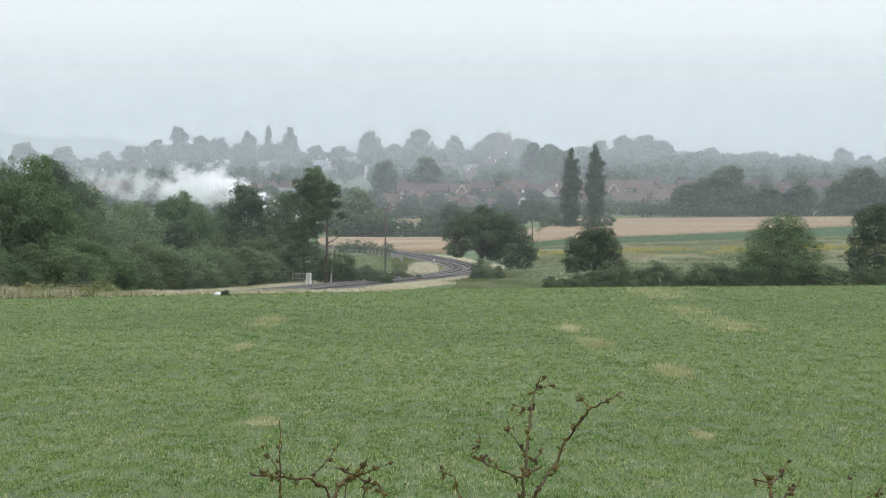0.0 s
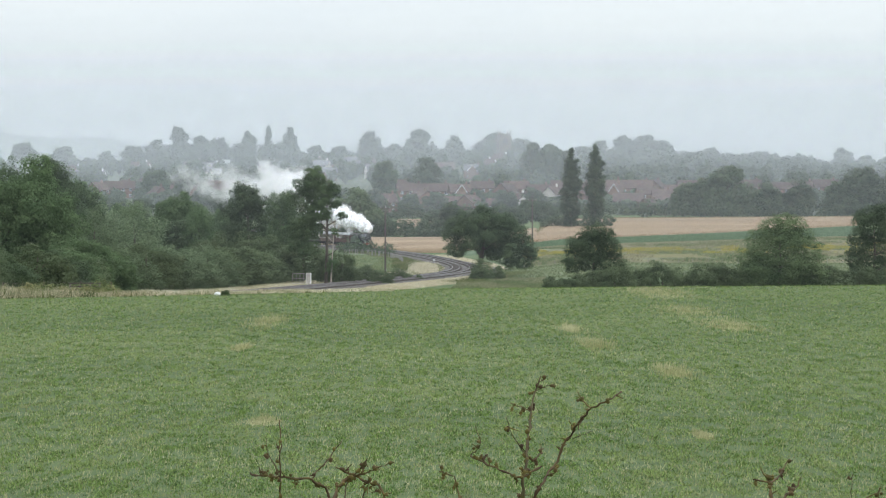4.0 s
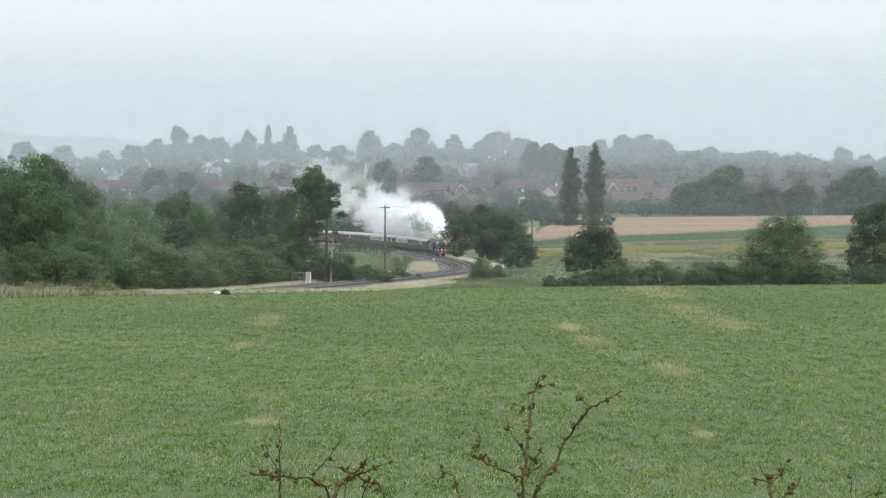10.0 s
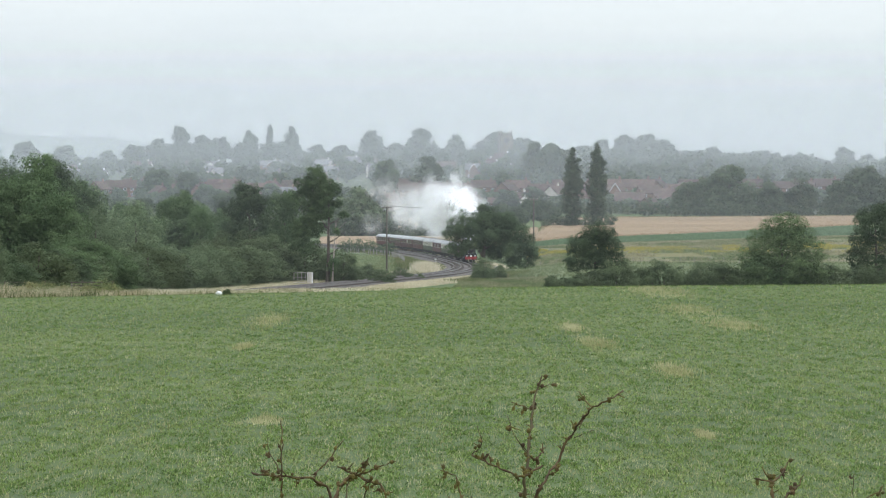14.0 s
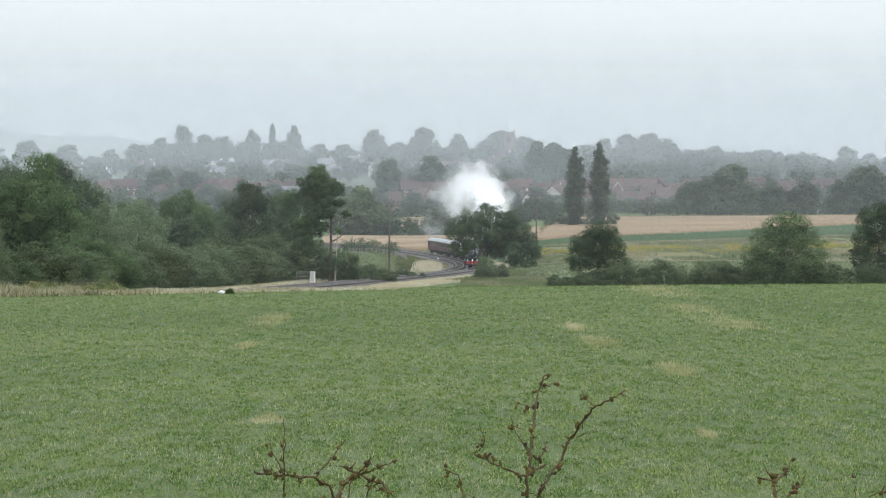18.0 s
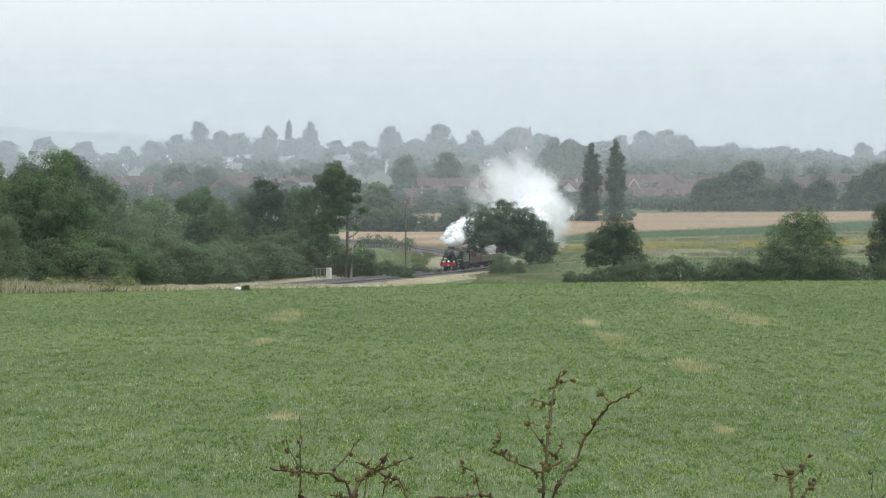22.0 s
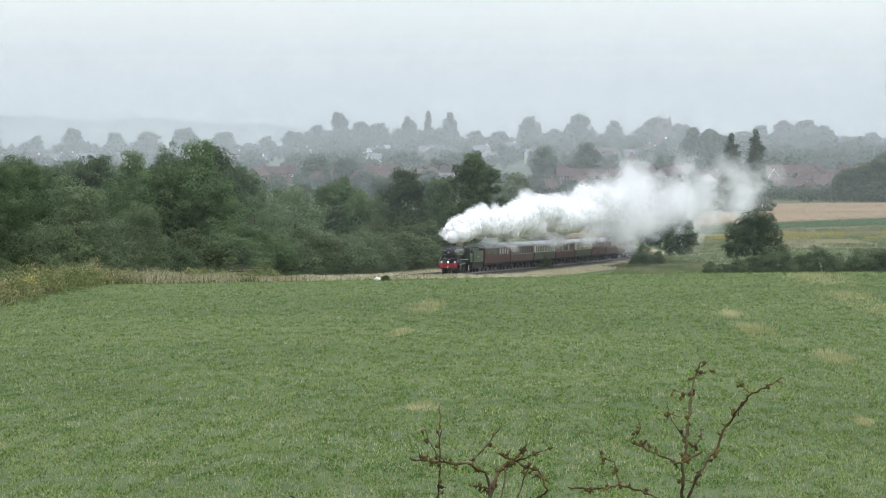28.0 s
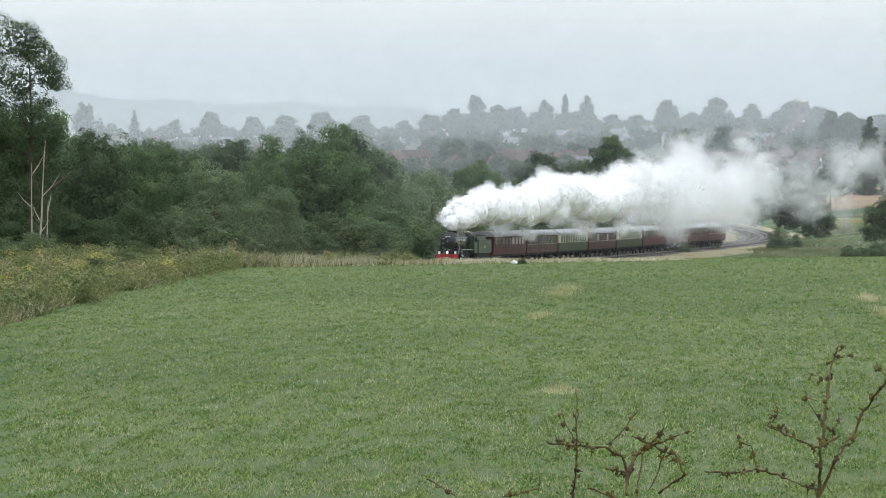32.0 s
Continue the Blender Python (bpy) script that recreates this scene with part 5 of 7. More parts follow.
# relay cabinet with a railed platform beside the line
x, y, z, h = line(523, -8.6)
cab = thing("lineside_cabinet", pose(float(x), float(y), float(z) - 0.75, 0, 0, math.degrees(float(h)) + 90), "pale grey lineside cabinet beside a railed steel platform", "cabinet")
part("cabinet_body", box(fresh(), 0.25, 0.95, -0.35, 0.35, 0.35, 2.05, 0.03), M["white_paint"], cab)
part("plinth", box(fresh(), 0.1, 1.25, -0.5, 0.5, 0, 0.35, 0.03), M["concrete"], cab)
part("door", box(fresh(), 0.32, 0.88, -0.39, -0.355, 0.5, 2.1, 0.01), M["concrete"], cab)
part("platform", box(fresh(), -1.75, 0.05, -0.6, 0.6, 0.5, 0.62), M["galvanised"], cab)
for i in range(4):
    part("railing_post", rod(fresh(), (-1.7 + i * 0.56, -0.55, 0), (-1.7 + i * 0.56, -0.55, 2.0), 0.05, None, 8), M["grey_timber"], cab)
for k in (0.62, 1.3, 1.98):
    part("railing", rod(fresh(), (-1.72, -0.55, k), (0.2, -0.55, k), 0.045, None, 8), M["grey_timber"], cab)
# small boards by the line
for s, side, w, hgt, lab in ((250, -5.9, 0.5, 0.28, "small white board low beside the line"),):
    x, y, z, h = line(s, side)
    b = thing("track_sign", pose(float(x), float(y), float(z) - 0.75, 0, 0, math.degrees(float(h)) + 90), lab, "sign")
    part("board", box(fresh(), -w / 2, w / 2, -0.03, 0.03, 0.9, 0.9 + hgt, 0.01), M["white_paint"], b)
    part("post", rod(fresh(), (0, 0.06, -0.1), (0, 0.06, 1.2), 0.04, None, 8), M["galvanised"], b)
# concrete culvert wall near the oak
x, y, z, h = line(395, 6.0)
b = thing("culvert_wall", pose(float(x), float(y), float(z) - 1.0, 0, 0, math.degrees(float(h))), "low grey concrete culvert wall beside the track", "wall")
part("headwall", box(fresh(), -2.5, 2.5, -0.2, 0.2, 0, 1.7, 0.04), M["concrete"], b)
part("coping", box(fresh(), -2.7, 2.7, -0.3, 0.3, 1.7, 1.85, 0.03), M["concrete"], b)
# things lying at the field's end: a pale sack and a dark tussock
x, y = out_at(-61.3, 214)
sack = thing("feed_sack", pose(x, y, gz(x, y) + 0.08, 0, 0, 30), "white sack lying in the grass at the field's end", "sack")
bm = fresh()
bmesh.ops.create_icosphere(bm, subdivisions=3, radius=0.17, matrix=Matrix.Diagonal((1.3, 0.8, 0.85, 1)))
for v in bm.verts:
    v.co *= 1 + 0.25 * noise.noise(v.co * 7.0)
    v.co.z = max(v.co.z, -0.08)
part("cloth", bm, M["white_paint"], sack)
tree("bigoak-1", -59.2, 214, 0.36, 0.62, "dark bramble tussock at the field's end", name="bramble_bush")

# ---- the train ----
T = {}
T["black"] = material("black_engine_paint", ((0.01, 0.01, 0.011), (0.022, 0.022, 0.022)), 1.2, rough=0.2, spec=1.0)
T["smokebox"] = material("sooty_black", ((0.008, 0.008, 0.008), (0.02, 0.019, 0.018)), 2.0, rough=0.3, spec=0.7)
T["cladding"] = material("wet_polished_black_cladding", ((0.13, 0.132, 0.14), (0.2, 0.2, 0.21)), 1.2, rough=0.24, metal=1.0)
T["boiler_green"] = material("dark_green_engine_paint", ((0.012, 0.026, 0.016), (0.02, 0.04, 0.024)), 1.0, rough=0.3, spec=0.5)
T["tender_green"] = material("tender_green_paint", ((0.022, 0.042, 0.02), (0.036, 0.06, 0.03)), 1.0, rough=0.35, spec=0.5)
T["red"] = material("buffer_beam_red", ((0.25, 0.02, 0.025), (0.33, 0.035, 0.04)), 2.0, rough=0.4)
T["steel"] = material("bright_steel", ((0.35, 0.35, 0.35), (0.5, 0.5, 0.5)), 2.0, rough=0.35, metal=0.9)
T["brass"] = material("brass", ((0.5, 0.35, 0.12), (0.6, 0.45, 0.18)), 2.0, rough=0.3, metal=1.0)
T["maroon"] = material("maroon_coach_paint", ((0.07, 0.02, 0.02), (0.1, 0.032, 0.03)), 0.6, rough=0.5, per_object=0.25, spec=0.2)
T["brown"] = material("umber_coach_paint", ((0.075, 0.038, 0.028), (0.105, 0.055, 0.04)), 0.6, rough=0.5, spec=0.2)
T["green"] = material("olive_green_coach_paint", ((0.05, 0.06, 0.03), (0.07, 0.08, 0.04)), 0.6, rough=0.5, spec=0.2)
T["cream"] = material("cream_coach_paint", ((0.6, 0.57, 0.46), (0.7, 0.67, 0.56)), 0.6, rough=0.4)
T["roof"] = material("grey_coach_roof", ((0.24, 0.245, 0.25), (0.34, 0.345, 0.35)), 0.5, rough=0.3, spec=0.5)
T["under"] = material("brake_dust_black", ((0.012, 0.01, 0.009), (0.032, 0.027, 0.024)), 1.5, rough=0.8)
T["pane"] = material("coach_window_glass", ((0.04, 0.045, 0.05), (0.07, 0.075, 0.08)), 0.6, rough=0.05, spec=0.8)
# flat pale colour for some of the coach panes
T["pale_pane"] = material("pale_window_pane", ((0.5, 0.48, 0.44), (0.62, 0.6, 0.55)), 1.0, rough=0.6)
lamp = bpy.data.materials.new("lit_headlamp")
lamp.use_nodes = True
lp = lamp.node_tree.nodes["Principled BSDF"]
lp.inputs["Emission Color"].default_value, lp.inputs["Emission Strength"].default_value = (1.0, 0.95, 0.85, 1), 4.0
T["lamp"] = lamp


def wheel(parent, name, x, side, radius, spokes, mat):
    """A spoked wheel standing across the vehicle."""
    bm = fresh()
    y = side * 0.72
    for k in range(24):
        a, b = 2 * math.pi * k / 24, 2 * math.pi * (k + 1) / 24
        q = [(math.cos(t) * rr, yy, math.sin(t) * rr) for t in (a, b) for rr in (radius, radius * 0.86) for yy in (-0.07, 0.07)]
        v = [bm.verts.new(c) for c in q]
        for i in ((0, 1, 5, 4), (2, 6, 7, 3), (0, 4, 6, 2), (1, 3, 7, 5)):
            bm.faces.new([v[j] for j in i])
    for k in range(spokes):
        a = 2 * math.pi * k / spokes
        rod(bm, (0, 0, 0), (math.cos(a) * radius * 0.88, 0, math.sin(a) * radius * 0.88), 0.05, 0.035, 5)
    rod(bm, (0, -0.1, 0), (0, 0.1, 0), radius * 0.22, None, 12)
    ob = part(name, bm, mat, parent)
    ob.location = (x, y, radius)
    return ob


def barrel(bm, x0, x1, r0, r1, z, sides=28):
    return rod(bm, (x0, 0, z), (x1, 0, z), r0, r1, sides)


# engine: x forward, foot at rail height, middle of its 11.6 m at the origin
engine = thing("steam_locomotive", pose(0, 0, 0), "black steam locomotive with a red buffer beam and lit headlamps", "locomotive")
part("smokebox", barrel(fresh(), 2.9, 4.35, 0.86, 0.86, 2.78), T["cladding"], engine)
part("boiler", barrel(barrel(fresh(), -1.0, 2.9, 0.90, 0.82, 2.78), -1.02, -0.98, 0.92, 0.92, 2.78), T["cladding"], engine)
bm = fresh()
box(bm, -3.6, -1.0, -0.72, 0.72, 1.3, 2.9, 0.1)
barrel(bm, -3.6, -1.0, 0.9, 0.91, 2.78)
part("firebox", bm, T["cladding"], engine)
for q in (-0.98, 0.5, 1.7, 2.86):
    part("boiler_band", barrel(fresh(), q - 0.03, q + 0.03, 0.925 - 0.02 * (q + 1), 0.925 - 0.02 * (q + 1), 2.78), T["steel"], engine)
bm = barrel(fresh(), 4.35, 4.45, 0.78, 0.7, 2.78)
barrel(bm, 4.45, 4.52, 0.7, 0.35, 2.78)
part("smokebox_door", bm, T["smokebox"], engine)
part("door_handle", rod(rod(fresh(), (4.56, -0.2, 2.78), (4.56, 0.2, 2.78), 0.025, None, 6), (4.58, 0, 2.6), (4.58, 0, 2.96), 0.025, None, 6), T["steel"], engine)
part("hinge_strap", box(box(fresh(), 4.45, 4.5, -0.6, 0.1, 2.98, 3.06), 4.45, 4.5, -0.6, 0.1, 2.5, 2.58), T["steel"], engine)
# highlight along each running plate edge, put in as a pale strip
for side in (-1, 1):
    part("plate_edge", box(fresh(), -2.0, 4.2, side * 1.4 - 0.012, side * 1.4 + 0.02, 1.78, 1.86), T["steel"], engine, "pale highlight strip along the running plate edge")
part("number_plate", box(fresh(), 4.46, 4.5, -0.25, 0.25, 3.12, 3.26), M["white_paint"], engine, "plate with an unreadable number, a plain bar")
part("chimney", rod(rod(rod(fresh(), (3.55, 0, 3.5), (3.55, 0, 3.72), 0.42, 0.27, 20), (3.55, 0, 3.72), (3.55, 0, 3.88), 0.27, 0.29, 20), (3.55, 0, 3.88), (3.55, 0, 3.95), 0.35, 0.32, 20), T["smokebox"], engine)
bm = rod(fresh(), (0.9, 0, 3.5), (0.9, 0, 3.72), 0.5, 0.42, 20)
rod(bm, (0.9, 0, 3.72), (0.9, 0, 3.86), 0.42, 0.2, 20)
part("dome", bm, T["black"], engine)
for q in (-0.15, 0.15):
    part("safety_valve", rod(fresh(), (-2.5, q, 3.6), (-2.5, q, 3.88), 0.1, 0.08, 10), T["brass"], engine)
part("whistle", rod(fresh(), (-3.3, 0.35, 3.5), (-3.3, 0.35, 3.85), 0.05, 0.05, 8), T["brass"], engine)
RODS = []
bm = fresh()
for side in (-1, 1):
    box(bm, -2.0, 4.2, side * 1.28 - 0.18, side * 1.28 + 0.12, 1.78, 1.86)
    box(bm, 4.2, 4.9, side * 1.28 - 0.3, side * 1.28 + 0.12, 1.3, 1.36)
    rod(bm, (4.25, side * 1.15, 1.82), (4.75, side * 1.15, 1.33), 0.12, None, 6)
    box(bm, -3.6, -2.0, side * 1.28 - 0.3, side * 1.28 + 0.12, 1.62, 1.7)
part("running_plate", bm, T["black"], engine)
for side in (-1, 1):
    part("handrail", rod(fresh(), (-0.9, side * 0.96, 3.1), (4.2, side * 0.94, 3.1), 0.03, None, 6), T["steel"], engine)
    bm = rod(fresh(), (3.1, side * 1.12, 1.05), (4.15, side * 1.12, 1.0), 0.36, None, 18)
    part("cylinder", rod(bm, (3.05, side * 1.12, 1.58), (4.3, side * 1.12, 1.55), 0.22, None, 14), T["black"], engine)
    part("steam_pipe", rod(fresh(), (3.6, side * 0.85, 2.5), (3.6, side * 1.12, 1.6), 0.13, None, 10), T["black"], engine)
    cr = part("coupling_rod", box(fresh(), -2.62, 2.12, -0.03, 0.03, -0.06, 0.06), T["steel"], engine)
    mr = part("connecting_rod", rod(fresh(), (0, 0, 0), (3.05, 0, 0), 0.07, 0.05, 8), T["steel"], engine)
    RODS.append((cr, mr, side))
    part("buffer", rod(rod(fresh(), (4.95, side * 0.87, 1.06), (5.5, side * 0.87, 1.06), 0.12, 0.12, 14), (5.5, side * 0.87, 1.06), (5.58, side * 0.87, 1.06), 0.24, 0.23, 18), T["red"] if side else T["steel"], engine, "buffer with a red stock and round head")
    part("footstep", box(fresh(), -4.5, -4.2, side * 1.2 - 0.06, side * 1.2 + 0.06, 0.4, 1.5), T["black"], engine)
part("buffer_beam", box(fresh(), 4.85, 4.97, -1.2, 1.2, 0.76, 1.36, 0.02), T["red"], engine, "bright red buffer beam")
part("valance", box(fresh(), 4.3, 4.84, -1.2, 1.2, 1.28, 1.38), T["black"], engine)
part("frames", box(box(fresh(), -4.4, 4.84, -0.66, -0.58, 0.55, 1.35), -4.4, 4.84, 0.58, 0.66, 0.55, 1.35), T["black"], engine)
part("coupling_hook", rod(fresh(), (4.97, 0, 1.0), (5.3, 0, 0.75), 0.06, None, 8), T["steel"], engine)
for q, zz in ((-0.87, 1.5), (0.87, 1.5), (0.0, 1.5)):
    hl = part("headlamp", box(fresh(), 4.72, 4.94, q - 0.1, q + 0.1, zz - 0.12, zz + 0.16, 0.02), M["white_paint"], engine, "white headlamp box")
    part("lens", rod(fresh(), (4.94, q, zz + 0.05), (4.97, q, zz + 0.05), 0.07, None, 14), M["white_paint"] if q else T["lamp"], hl, "pale lamp glass" if q else "lit lamp glass")
bm = fresh()
for side in (-1, 1):
    box(bm, -5.4, -3.6, side * 1.32 - 0.03, side * 1.32 + 0.03, 1.4, 2.6)
    box(bm, -3.9, -3.6, side * 1.32 - 0.03, side * 1.32 + 0.03, 2.6, 3.2)
    box(bm, -5.4, -5.2, side * 1.32 - 0.03, side * 1.32 + 0.03, 2.6, 3.2)
box(bm, -3.62, -3.56, -1.3, 1.3, 1.4, 3.2)
part("cab_wall", bm, T["tender_green"], engine)
bm = fresh()
for k in range(12):
    a, b = math.pi * (0.12 + 0.76 * k / 12), math.pi * (0.12 + 0.76 * (k + 1) / 12)
    q = [(xx, math.cos(t) * 1.46, 2.55 + math.sin(t) * 1.25 + up) for t in (a, b) for xx in (-5.6, -3.5) for up in (0, 0.05)]
    v = [bm.verts.new(c) for c in q]
    for i in ((0, 2, 6, 4), (1, 5, 7, 3), (0, 4, 5, 1), (2, 3, 7, 6)):
        bm.faces.new([v[j] for j in i])
part("cab_roof", bm, T["black"], engine)
for side in (-1, 1):
    part("cab_window", box(fresh(), -3.55, -3.53, side * 0.95 - 0.25, side * 0.95 + 0.25, 2.5, 3.0), T["pane"], engine)
drivers = [wheel(engine, "driving_wheel", q, side, 0.93, 18, T["black"]) for q in (2.0, -0.05, -2.5) for side in (-1, 1)]
for q in (3.0, 4.5):
    for side in (-1, 1):
        wheel(engine, "bogie_wheel", q, side, 0.5, 10, T["black"])

tender = thing("tender", pose(0, 0, 0), "green tender loaded with coal behind the locomotive", "tender")
bm = fresh()
box(bm, -3.8, 3.7, -1.3, 1.3, 1.35, 2.75, 0.06)
for side in (-1, 1):
    rod(bm, (-3.7, side * 1.22, 2.75), (3.6, side * 1.22, 2.75), 0.09, None, 8)
    box(bm, -1.5, 3.6, side * 1.05 - 0.03, side * 1.05 + 0.03, 2.7, 3.25)
part("tank", bm, T["tender_green"], tender)
bm = fresh()
r = np.random.default_rng(5)
for i in range(90):
    c = (r.uniform(-1.3, 3.3), r.uniform(-0.85, 0.85), 2.85 + r.uniform(0, 0.4))
    bmesh.ops.create_icosphere(bm, subdivisions=1, radius=r.uniform(0.12, 0.26), matrix=Matrix.Translation(c))
part("coal", bm, T["smokebox"], tender)
part("frame", box(box(fresh(), -3.9, 3.8, -1.12, -1.05, 0.5, 1.35), -3.9, 3.8, 1.05, 1.12, 0.5, 1.35), T["under"], tender)
part("crest_bar", box(fresh(), -0.6, 0.6, 1.303, 1.31, 1.95, 2.15), T["brass"], tender)
for q in (2.4, 0.1, -2.3):
    for side in (-1, 1):
        wheel(tender, "wheel", q, side, 0.64, 10, T["under"])
for side in (-1, 1):
    part("buffer", rod(fresh(), (-3.9, side * 0.87, 1.06), (-4.25, side * 0.87, 1.06), 0.14, 0.2, 14), T["under"], tender)


def coach_end(z):
    """Half width of the coach side at height z: upright with a slight tuck-in below."""
    return 1.37 if z > 1.8 else 1.37 - 0.06 * (1.8 - z) / 0.7


def coach(name, lower, upper, label, pale_panes=(), windows=8, doors=(0.1, 0.5, 0.9), seed=0):
    """A bogie coach 19.9 m long on rails, middle at the origin, x forward."""
    root = thing(name, pose(0, 0, 0), label, "railway coach", "coaches of the train")
    half = 9.72

    def skin(profile, closed_ends=True):
        bm = fresh()
        a = [bm.verts.new((-half, y, z)) for y, z in profile]
        b = [bm.verts.new((half, y, z)) for y, z in profile]
        n = len(profile)
        for i in range(n):
            bm.faces.new((a[i], a[(i + 1) % n], b[(i + 1) % n], b[i]))
        bm.faces.new(a), bm.faces.new(b[::-1])
        return bm

    part("lower_body", skin([(coach_end(z) * s, z) for s, z in ((1, 1.1), (1, 1.45), (1, 1.8), (1, 2.12), (-1, 2.12), (-1, 1.8), (-1, 1.45), (-1, 1.1))]), T[lower], root)
    part("upper_body", skin([(1.373, 2.12), (1.373, 3.1), (1.3, 3.2), (-1.3, 3.2), (-1.373, 3.1), (-1.373, 2.12)]), T[upper], root)
    part("roof", skin([(1.42 * math.cos(t), 3.13 + 0.66 * math.sin(t)) for t in np.linspace(0, math.pi, 13)]), T["roof"], root)
    for q in np.linspace(-8, 8, 7):
        part("roof_vent", box(fresh(), q - 0.16, q + 0.16, 0.35, 0.6, 3.68, 3.86, 0.03), T["roof"], root)
    frame_mat = T["cream"] if upper == "cream" else T["steel"]
    glass = 0.55 if windows > 9 else 0.62
    for side in (-1, 1):
        for i in range(windows):
            c = -half + 1.9 + (2 * half - 3.8) * i / (windows - 1)
            y = side * 1.375
            bm = fresh()
            for x0, x1, z0, z1 in ((-glass - 0.06, -glass, 2.14, 3.06), (glass, glass + 0.06, 2.14, 3.06), (-glass, glass, 3.0, 3.06), (-glass, glass, 2.14, 2.2), (-0.02, 0.02, 2.2, 3.0)):
                box(bm, c + x0, c + x1, y - 0.02, y + 0.025, z0, z1)
            win = part("window", bm, T[upper] if upper != "cream" else frame_mat, root)
            part("pane", box(fresh(), c - glass, c + glass, y - 0.005, y + 0.012, 2.2, 3.0), T["pale_pane"] if i in pale_panes else T["pane"], win, "pale window pane" if i in pale_panes else "")
        for k in doors:
            c = -half + 2 * half * k
            part("door_handle", box(fresh(), c - 0.06, c + 0.06, side * 1.37 - 0.06, side * 1.37 + 0.06, 1.95, 2.0), T["brass"], root)
        part("solebar", box(fresh(), -half, half, side * 1.18 - 0.05, side * 1.18 + 0.05, 0.88, 1.09), T["under"], root)
        part("waist_line", box(fresh(), -half + 0.02, half - 0.02, side * 1.372 - 0.012, side * 1.372 + 0.012, 2.1, 2.14), T["cream"] if lower in ("brown", "maroon") and seed % 2 else T[lower], root)
    for e in (-1, 1):
        part("gangway", box(fresh(), e * 10.02 - 0.18, e * 10.02 + 0.18, -0.55, 0.55, 1.2, 3.3, 0.04), T["under"], root)
        for side in (-1, 1):
            part("buffer", rod(fresh(), (e * 9.8, side * 0.87, 1.02), (e * 10.18, side * 0.87, 1.02), 0.1, 0.2, 12), T["under"], root)
        bm = box(fresh(), e * 7.1 - 1.7, e * 7.1 + 1.7, -1.02, -0.9, 0.4, 0.72)
        box(bm, e * 7.1 - 1.7, e * 7.1 + 1.7, 0.9, 1.02, 0.4, 0.72)
        box(bm, e * 7.1 - 0.2, e * 7.1 + 0.2, -1.0, 1.0, 0.45, 0.9)
        part("bogie_frame", bm, T["under"], root)
        for q in (-1.3, 1.3):
            for side in (-1, 1):
                ob = new("wheel", COACH_WHEEL)
                ob.parent = root
                ob.location = (e * 7.1 + q, side * 0.72, 0.46)
    part("battery_box", box(fresh(), -1.8, -0.2, -1.15, 1.15, 0.45, 0.88, 0.03), T["under"], root)
    part("dynamo", box(fresh(), 1.0, 2.6, -1.0, 1.0, 0.5, 0.88, 0.03), T["under"], root)
    return root


bm = rod(fresh(), (0, -0.07, 0), (0, 0.07, 0), 0.46, None, 20)
rod(bm, (0, -0.09, 0), (0, 0.09, 0), 0.13, None, 10)
COACH_WHEEL = bpy.data.meshes.new("wheel")
bm.to_mesh(COACH_WHEEL)
bm.free()
COACH_WHEEL.materials.append(T["under"])

coaches = [
    coach("coach", "maroon", "maroon", "maroon coach with pale panes in half its windows", (0, 1, 2, 3), 9, seed=0),
    coach("coach", "brown", "brown", "umber brown coach with large windows", (), 9, seed=1),
    coach("coach", "green", "cream", "olive green and cream coach with tall windows", (), 11, seed=2),
    coach("coach", "maroon", "maroon", "maroon coach with compartment windows", (2, 5), 8, seed=1),
    coach("coach", "green", "cream", "olive green and cream coach with tall windows", (), 11, seed=2),
    coach("coach", "maroon", "maroon", "plain dark maroon coach with large windows", (), 9, seed=2),
    coach("coach", "maroon", "maroon", "plain dark maroon coach with one pale pane", (4,), 8, seed=3),
    coach("coach", "maroon", "maroon", "plain dark maroon coach with large windows", (), 9, seed=2),
    coach("coach", "maroon", "maroon", "dark maroon brake coach at the rear of the train", (), 6, seed=3),
]
# where the front buffers are along the line
RUN_T = (-16, 0, 6, 9, 13, 17, 19, 21, 23, 25, 28, 30, 32)
RUN_S = (-370, -20, 111.4, 177.0, 264.9, 351.4, 393.9, 435.1, 475.0, 516.2, 581.5, 624.0, 666.5)


def front(t):
    return float(np.interp(t, RUN_T, RUN_S))


def ride(s, wheelbase):
    """The pose of a vehicle whose middle is s metres along the line."""
    a, b = line(s + wheelbase / 2), line(s - wheelbase / 2)
    h = math.atan2(a[1] - b[1], a[0] - b[0])
    tip = math.atan2(a[2] - b[2], wheelbase)
    return Matrix.Translation(((a[0] + b[0]) / 2, (a[1] + b[1]) / 2, (a[2] + b[2]) / 2)) @ pose(0, 0, 0, 0, -math.degrees(tip), math.degrees(h))


